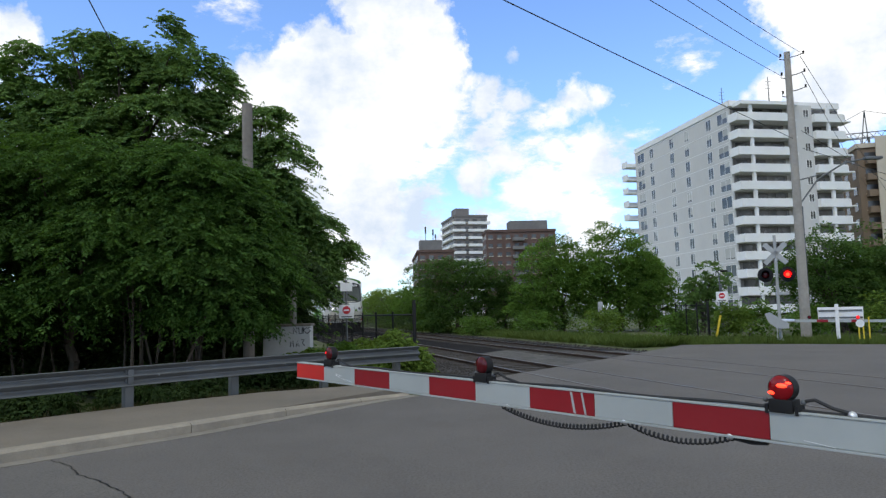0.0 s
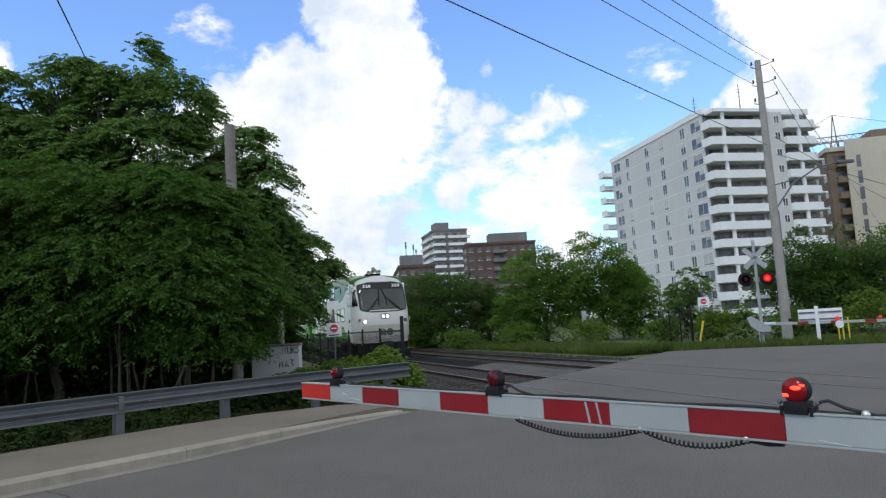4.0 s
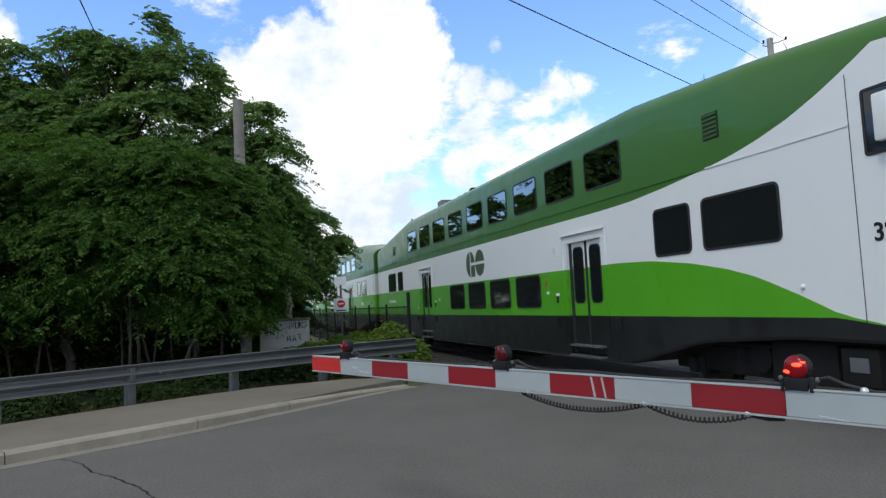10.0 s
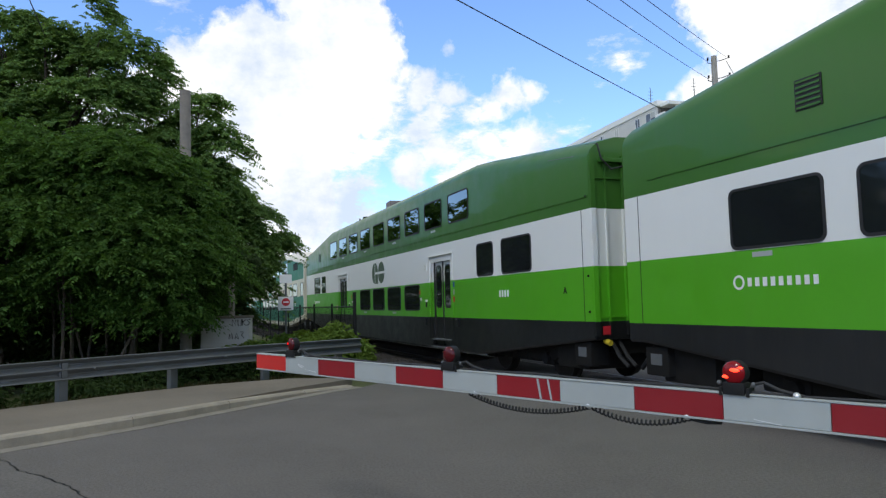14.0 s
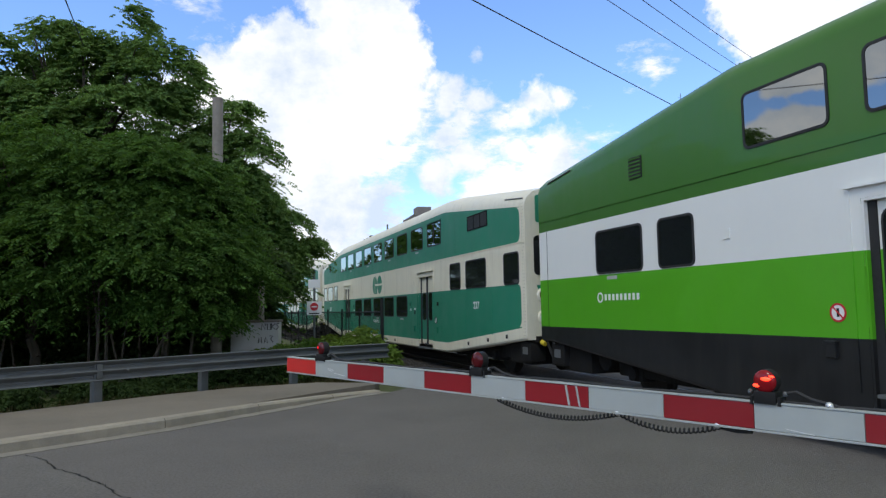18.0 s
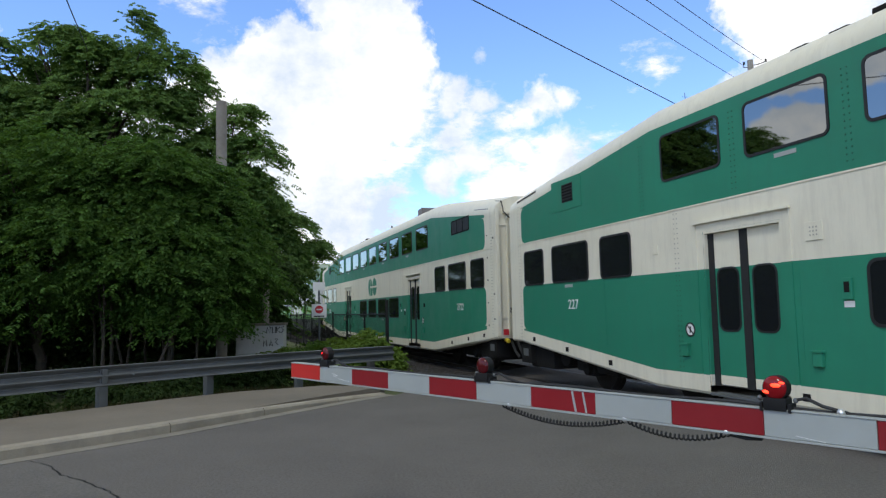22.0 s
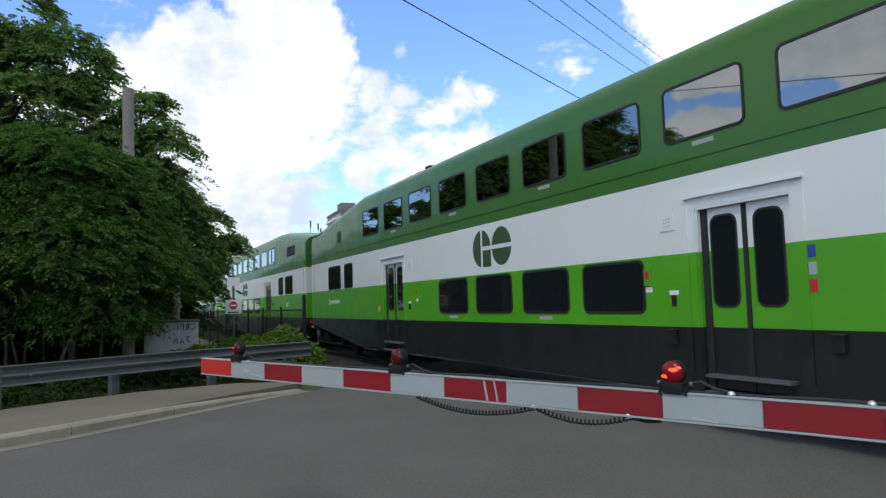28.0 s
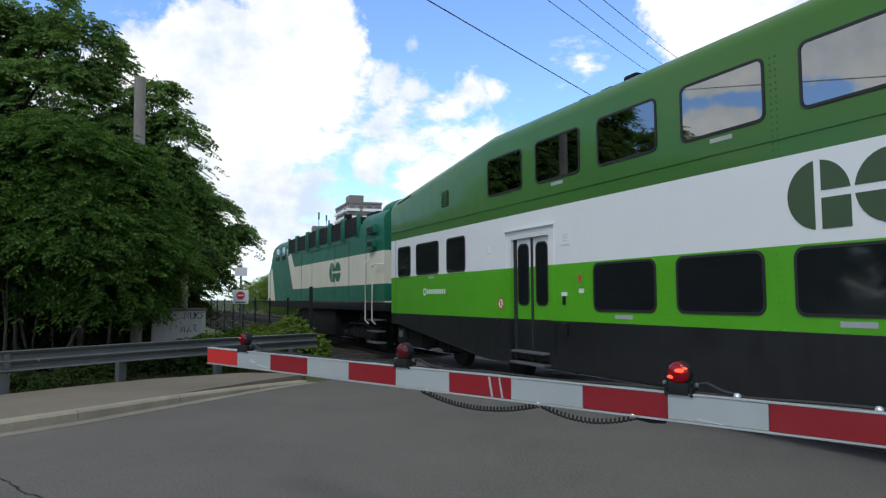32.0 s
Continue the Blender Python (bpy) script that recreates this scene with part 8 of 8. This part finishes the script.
tree("tree", "tall dark-leaved tree behind the thicket", (-9.3, 20.8, -0.16), [(-8.75, 20.7, 10.0, 0.80, 0.9, 0.95), (-10.75, 20.7, 9.7, 0.85, 0.9, 0.85), (-7.55, 20.7, 8.8, 1.0, 1.0, 0.95), (-12.3, 20.7, 8.9, 1.1, 1.0, 1.1), (-9.8, 20.8, 9.4, 0.7, 0.8, 0.6), (-8.3, 20.7, 7.3, 1.65, 1.3, 1.25), (-10.6, 20.7, 7.1, 1.4, 1.3, 1.15), (-12.6, 20.6, 6.8, 1.4, 1.3, 1.5), (-9.9, 20.9, 8.2, 0.9, 0.9, 0.7), (-11.4, 20.9, 8.0, 0.9, 0.9, 0.6), (-9.5, 20.6, 5.4, 2.9, 1.5, 1.4)],
     M_LEAF_B, 1, 240, 84, 0.26, r=0.2, count=16, **BACK)
tree("tree", "dark-leaved tree beside the tall post", (-6.3, 21.3, -0.16), [(-5.6, 21.2, 7.45, 0.65, 0.8, 0.75), (-5.0, 21.2, 6.45, 0.65, 0.8, 0.75), (-6.4, 21.2, 6.3, 0.9, 1.0, 1.0), (-5.3, 21.3, 5.4, 0.9, 0.9, 0.85), (-7.2, 21.0, 5.2, 1.5, 1.3, 1.3), (-6.2, 21.5, 3.8, 1.6, 1.3, 1.4)],
     M_LEAF_B, 2, 130, 76, 0.23, r=0.16, count=12, **BACK)
tree("tree", "leafy tree with drooping twigs by the fence", (-4.9, 22.3, -0.16), [(-5.1, 22.2, 4.75, 0.95, 1.1, 0.95), (-4.2, 22.3, 4.4, 0.70, 0.8, 0.75), (-3.55, 22.4, 3.8, 0.42, 0.5, 0.50), (-4.7, 22.1, 3.3, 1.1, 1.1, 0.95), (-4.1, 22.3, 3.1, 0.35, 0.5, 0.4), (-4.5, 21.2, 2.5, 0.75, 0.7, 0.8), (-5.2, 20.4, 2.6, 0.8, 0.6, 1.0), (-5.7, 22.3, 2.4, 1.2, 1.3, 1.3)],
     M_LEAF_B, 3, 135, 76, 0.22, r=0.13, count=12, **BACK)
tree("tree", "tall tree with feathery leaves in the thicket", (-13.8, 19.8, -0.16), [(-13.4, 19.8, 6.6, 1.8, 1.8, 2.4), (-15.8, 19.6, 6.3, 2.2, 2.0, 3.0), (-13.0, 19.2, 3.4, 2.4, 1.8, 2.4)],
     M_LEAF_B, 4, 80, 60, 0.30, r=0.18, leaf=0.15, width=0.045, stalk=0.34, pairs=4)
FRONT = dict(leaf=0.115, width=0.024, stalk=0.52, pairs=6, low=1.45, inner=0.62)
tree("tree", "feathery green locust tree over the guard rail", (-8.6, 16.2, -0.16), [(-8.7, 15.6, 4.75, 1.6, 1.3, 1.15), (-7.1, 15.9, 4.85, 1.3, 1.3, 1.1), (-8.2, 15.1, 3.1, 2.0, 1.2, 1.2), (-10.1, 15.3, 4.3, 1.3, 1.3, 1.4), (-6.9, 15.3, 3.5, 1.2, 1.1, 1.1), (-9.9, 15.0, 2.4, 1.4, 1.0, 0.9)],
     M_LEAF_A, 5, 150, 66, 0.30, r=0.11, count=12, **FRONT)
tree("tree", "feathery green locust tree beside the tall post", (-6.0, 16.4, -0.16), [(-5.9, 15.9, 4.6, 1.15, 1.2, 1.05), (-5.0, 16.0, 3.8, 0.85, 1.0, 0.85), (-5.7, 15.4, 2.9, 1.4, 1.1, 0.95), (-4.55, 15.9, 2.85, 0.65, 0.8, 0.85), (-5.0, 15.7, 2.0, 0.9, 0.8, 0.6)],
     M_LEAF_A, 6, 120, 66, 0.28, r=0.09, count=12, **FRONT)
tree("tree", "feathery green locust tree at the thicket's end", (-11.4, 14.8, -0.16), [(-11.4, 14.0, 4.4, 2.1, 1.7, 2.2), (-10.8, 14.6, 2.3, 2.0, 1.4, 1.5), (-13.2, 13.6, 3.6, 2.2, 1.8, 2.6)],
     M_LEAF_A, 7, 90, 60, 0.34, r=0.11, **FRONT)
# undergrowth whose dark leaf colour stands for the thicket's inner shade
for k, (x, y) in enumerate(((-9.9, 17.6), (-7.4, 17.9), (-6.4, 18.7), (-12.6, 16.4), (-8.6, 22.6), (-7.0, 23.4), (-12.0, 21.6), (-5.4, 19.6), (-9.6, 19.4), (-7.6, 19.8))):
    tree("bush", "dense undergrowth, leaf colour darkened as thicket shade", (x, y, -0.16), [(x, y, 1.3, 1.6, 0.9, 1.5), (x + 0.5, y, 2.6, 1.3, 0.9, 1.2)], M_LEAF_F, 20 + k, 46, 40, 0.28, 0.15, 0.055, 0.34, 3, 0.05, inner=0.3, count=8)

# low weeds in the same leaf colour, darkened for shade
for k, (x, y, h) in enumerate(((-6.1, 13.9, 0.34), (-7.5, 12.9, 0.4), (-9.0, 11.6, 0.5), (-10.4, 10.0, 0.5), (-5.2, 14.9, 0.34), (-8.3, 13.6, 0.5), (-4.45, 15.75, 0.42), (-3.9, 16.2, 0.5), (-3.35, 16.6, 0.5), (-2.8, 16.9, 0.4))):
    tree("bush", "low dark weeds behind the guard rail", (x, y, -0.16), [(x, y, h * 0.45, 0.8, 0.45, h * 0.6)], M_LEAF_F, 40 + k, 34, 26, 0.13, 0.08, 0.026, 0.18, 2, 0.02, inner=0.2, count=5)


def thin_stems():
    rng = np.random.default_rng(77)
    for k in range(26):
        x = rng.uniform(-12.5, -4.8)
        y = 15.4 - (x + 8) * 0.35 + rng.uniform(-0.3, 1.8)
        s = thing("sapling_stem", pose(x, y, -0.16, rng.normal() * 5, rng.normal() * 6, 0), "thin bare stem in the thicket's shade", "stem", "thicket stems")
        bm = bmesh.new()
        h = rng.uniform(2.2, 3.6)
        rod(bm, (0, 0, 0), (0.05, 0, h * 0.5), 0.035, 0.028, 6)
        rod(bm, (0.05, 0, h * 0.5), (-0.03, 0.05, h), 0.028, 0.014, 6)
        part("stem", bm, M_BARK, s)


thin_stems()

# weeds before the fence
for k, (x, y, h) in enumerate(((-2.6, 17.4, 0.70), (-2.0, 17.7, 0.75), (-1.5, 17.9, 1.10), (-3.2, 17.0, 0.70), (-2.2, 18.8, 0.8), (-1.15, 18.3, 0.85), (-2.75, 18.2, 0.85), (-3.55, 16.75, 0.62), (-1.85, 17.1, 0.75), (-2.9, 16.7, 0.55), (-0.95, 17.4, 0.6))):
    tree("bush", "bright leafy weeds beside the fence", (x, y, -0.16), [(x, y, h * 0.5, 0.42, 0.35, h * 0.55), (x + 0.1, y, h * 0.85, 0.2, 0.2, h * 0.4)], M_LEAF_D if k % 3 else M_LEAF_C, 60 + k, 26, 24, 0.10, 0.10, 0.032, 0.2, 2, 0.018, inner=0.2, count=6)

# trees beyond the tracks
def far_tree(label, x, y, w, h, mat, seed, dens=1.0, low=0.25, leaf=0.155):
    rng = np.random.default_rng(seed)
    blobs = []
    for k in range(7):
        a = rng.uniform(0, math.tau)
        blobs.append((x + math.cos(a) * w * 0.5 * rng.uniform(0.2, 0.8), y + math.sin(a) * w * 0.4 * rng.uniform(0.2, 0.8), h * rng.uniform(0.35, 0.80), w * rng.uniform(0.24, 0.36), w * rng.uniform(0.24, 0.34), h * rng.uniform(0.20, 0.28)))
    blobs.append((x, y, h * 0.45, w * 0.42, w * 0.36, h * 0.42))
    blobs.append((x, y, h * 0.20, w * 0.40, w * 0.32, h * 0.20))
    return tree("tree", label, (x, y, -0.16), blobs, mat, seed, round(170 * dens), 96, w * 0.055, leaf, leaf * 0.36, 0.0, 0, 0.16, 0.5, 10)


far_tree("round dark green tree beyond the tracks", 0.9, 55.0, 6.4, 6.6, M_LEAF_E, 101, 1.6)
far_tree("small dark tree beyond the tracks", 4.6, 54.0, 4.0, 4.7, M_LEAF_E, 102)
far_tree("full light green tree beyond the tracks", 8.6, 51.5, 7.0, 7.4, M_LEAF_C, 103, 1.9)
far_tree("full light green tree beyond the tracks", 12.6, 50.0, 6.6, 7.9, M_LEAF_C, 104, 1.9)
far_tree("light green tree beside the tower", 14.8, 49.0, 4.2, 6.4, M_LEAF_C, 105, 1.4)
far_tree("small grey-green tree beside the far fence", 16.3, 44.5, 3.0, 4.2, M_LEAF_B, 106, 0.6)
far_tree("low dense tree beyond the tracks", 6.6, 50.0, 4.0, 4.4, M_LEAF_C, 107, 0.7)
for k, (x, y, w, h) in enumerate(((-4.2, 66, 6, 4.2), (-7.5, 80, 7, 5.0), (-10.5, 95, 8, 5.6), (-14.0, 112, 9, 6.0), (-2.6, 58, 4, 3.4))):
    far_tree("pale green bushy tree along the railway", x + 1.5, y, w, h, M_LEAF_D if k % 2 else M_LEAF_C, 120 + k, 0.8)
far_tree("dark spreading tree behind the sign board", 22.0, 38.5, 6.5, 6.2, M_LEAF_E, 130, 1.2)
far_tree("dark spreading tree behind the sign board", 26.5, 39.5, 7.5, 6.8, M_LEAF_E, 131, 1.2)
far_tree("dark bushy tree behind the utility pole", 23.6, 41.0, 5.0, 4.6, M_LEAF_E, 132)
far_tree("dark bushy tree behind the utility pole", 31.5, 38.0, 7.0, 6.6, M_LEAF_E, 133)
for k, (x, y, w, h) in enumerate(((13.6, 33.8, 1.9, 1.7), (15.0, 34.5, 2.2, 1.9), (17.2, 33.5, 2.4, 1.7), (20.4, 32.0, 2.6, 2.2), (23.5, 31.0, 3.0, 2.4), (11.9, 36.0, 2.0, 1.4), (9.0, 41.0, 2.6, 1.6), (5.5, 46.0, 2.6, 1.5), (2.0, 49.0, 2.6, 1.4), (26.5, 30.0, 3.2, 2.5))):
    x, y = float(x), float(y)
    tree("bush", "light green shrub on the verge", (x, y, -0.16), [(x, y, h * 0.45, w * 0.5, w * 0.4, h * 0.5), (x + w * 0.2, y, h * 0.6, w * 0.32, w * 0.3, h * 0.4)], M_LEAF_C if k % 3 else M_LEAF_D, 150 + k, 60, 34, w * 0.09, 0.15, 0.05, 0.0, 0, 0.03, 0.25, 6)


# the thicket goes on unseen: trees added for window reflections and shade
for k, (x, y, w, h) in enumerate(((-13.5, 27.0, 6.0, 7.6), (-14.0, 37.6, 6.5, 8.8), (-16.6, 47.3, 7.0, 8.6), (-22.0, 58.8, 8.0, 7.6), (-27.0, 72.2, 8.0, 8.0), (-20.0, 17.0, 7.0, 7.5), (-21.5, 10.5, 7.0, 7.0), (-25.0, 4.0, 8.0, 8.0), (-28.0, -4.0, 8.0, 8.0), (-38.0, -24.0, 9.0, 9.0), (-28.0, -36.0, 9.0, 9.0), (-14.0, -40.0, 10.0, 9.0), (2.0, -42.0, 10.0, 9.0))):
    far_tree("unseen leafy tree added for window reflections and shade", x, y, w, h, M_LEAF_A, 170 + k, 0.5 if x < -10 and y > 20 else 0.4, leaf=0.36)


def blades(name, label, area, count, height, seed, mat, wide=0.012):
    """Grass over an area given by a function of two random numbers."""
    rng = np.random.default_rng(seed)
    a, b = rng.uniform(size=count), rng.uniform(size=count)
    p = np.array([area(u, v) for u, v in zip(a, b)])
    base = np.c_[p, np.full(count, -0.17)]
    out = np.c_[rng.normal(size=(count, 2)) * 0.45, np.ones(count)]
    mesh = leaf_mesh(name, rng, base, out, height, wide, mat, 0.0)
    ob = new(name, mesh)
    tagged(ob, label, "grass", kind="stuff")


def verge(u, v):
    p = on_track(15.6 + 3.2 * v, 26 + 60 * u ** 1.6).translation
    return p.x, p.y


def near_verge(u, v):
    x = lerp(10.2, 26.0, u)
    edge = curve([(9.4, 28.2), (11.2, 27.9), (13.4, 26.9), (15.2, 25.6), (18.0, 24.4), (30.0, 19.4)], x)
    return x, edge + 0.1 + 6.5 * v ** 1.5


def guard_weeds(u, v):
    line = RAILLINE
    i = min(int(u * (len(line) - 1)), len(line) - 2)
    f = u * (len(line) - 1) - i
    x, y = lerp(line[i][0], line[i + 1][0], f), lerp(line[i][1], line[i + 1][1], f)
    return x - 0.35 + 0.1 - v * 0.9, y + 0.05 + v * 0.9


def fence_weeds(u, v):
    p = on_track(2.2 + 2.6 * v, 17.8 + 14 * u ** 1.3).translation
    return p.x, p.y


blades("verge_grass", "long pale green grass beyond the far track", verge, 26000, 0.42, 201, M_GRASS, 0.022)
blades("verge_grass", "long grass and weeds at the road's far edge", near_verge, 16000, 0.36, 202, M_GRASS, 0.014)
blades("rail_grass", "dry grass tufts under the guard rail", guard_weeds, 4200, 0.22, 203, M_DRYGRASS, 0.007)
blades("fence_grass", "rough grass along the wire fence", fence_weeds, 5000, 0.35, 204, M_GRASS, 0.012)


def motions():
    for car, at in zip(cars, CAR_AT):
        walk(car, [(t, car_pose(t, at)) for t in range(0, 33)])


motions()
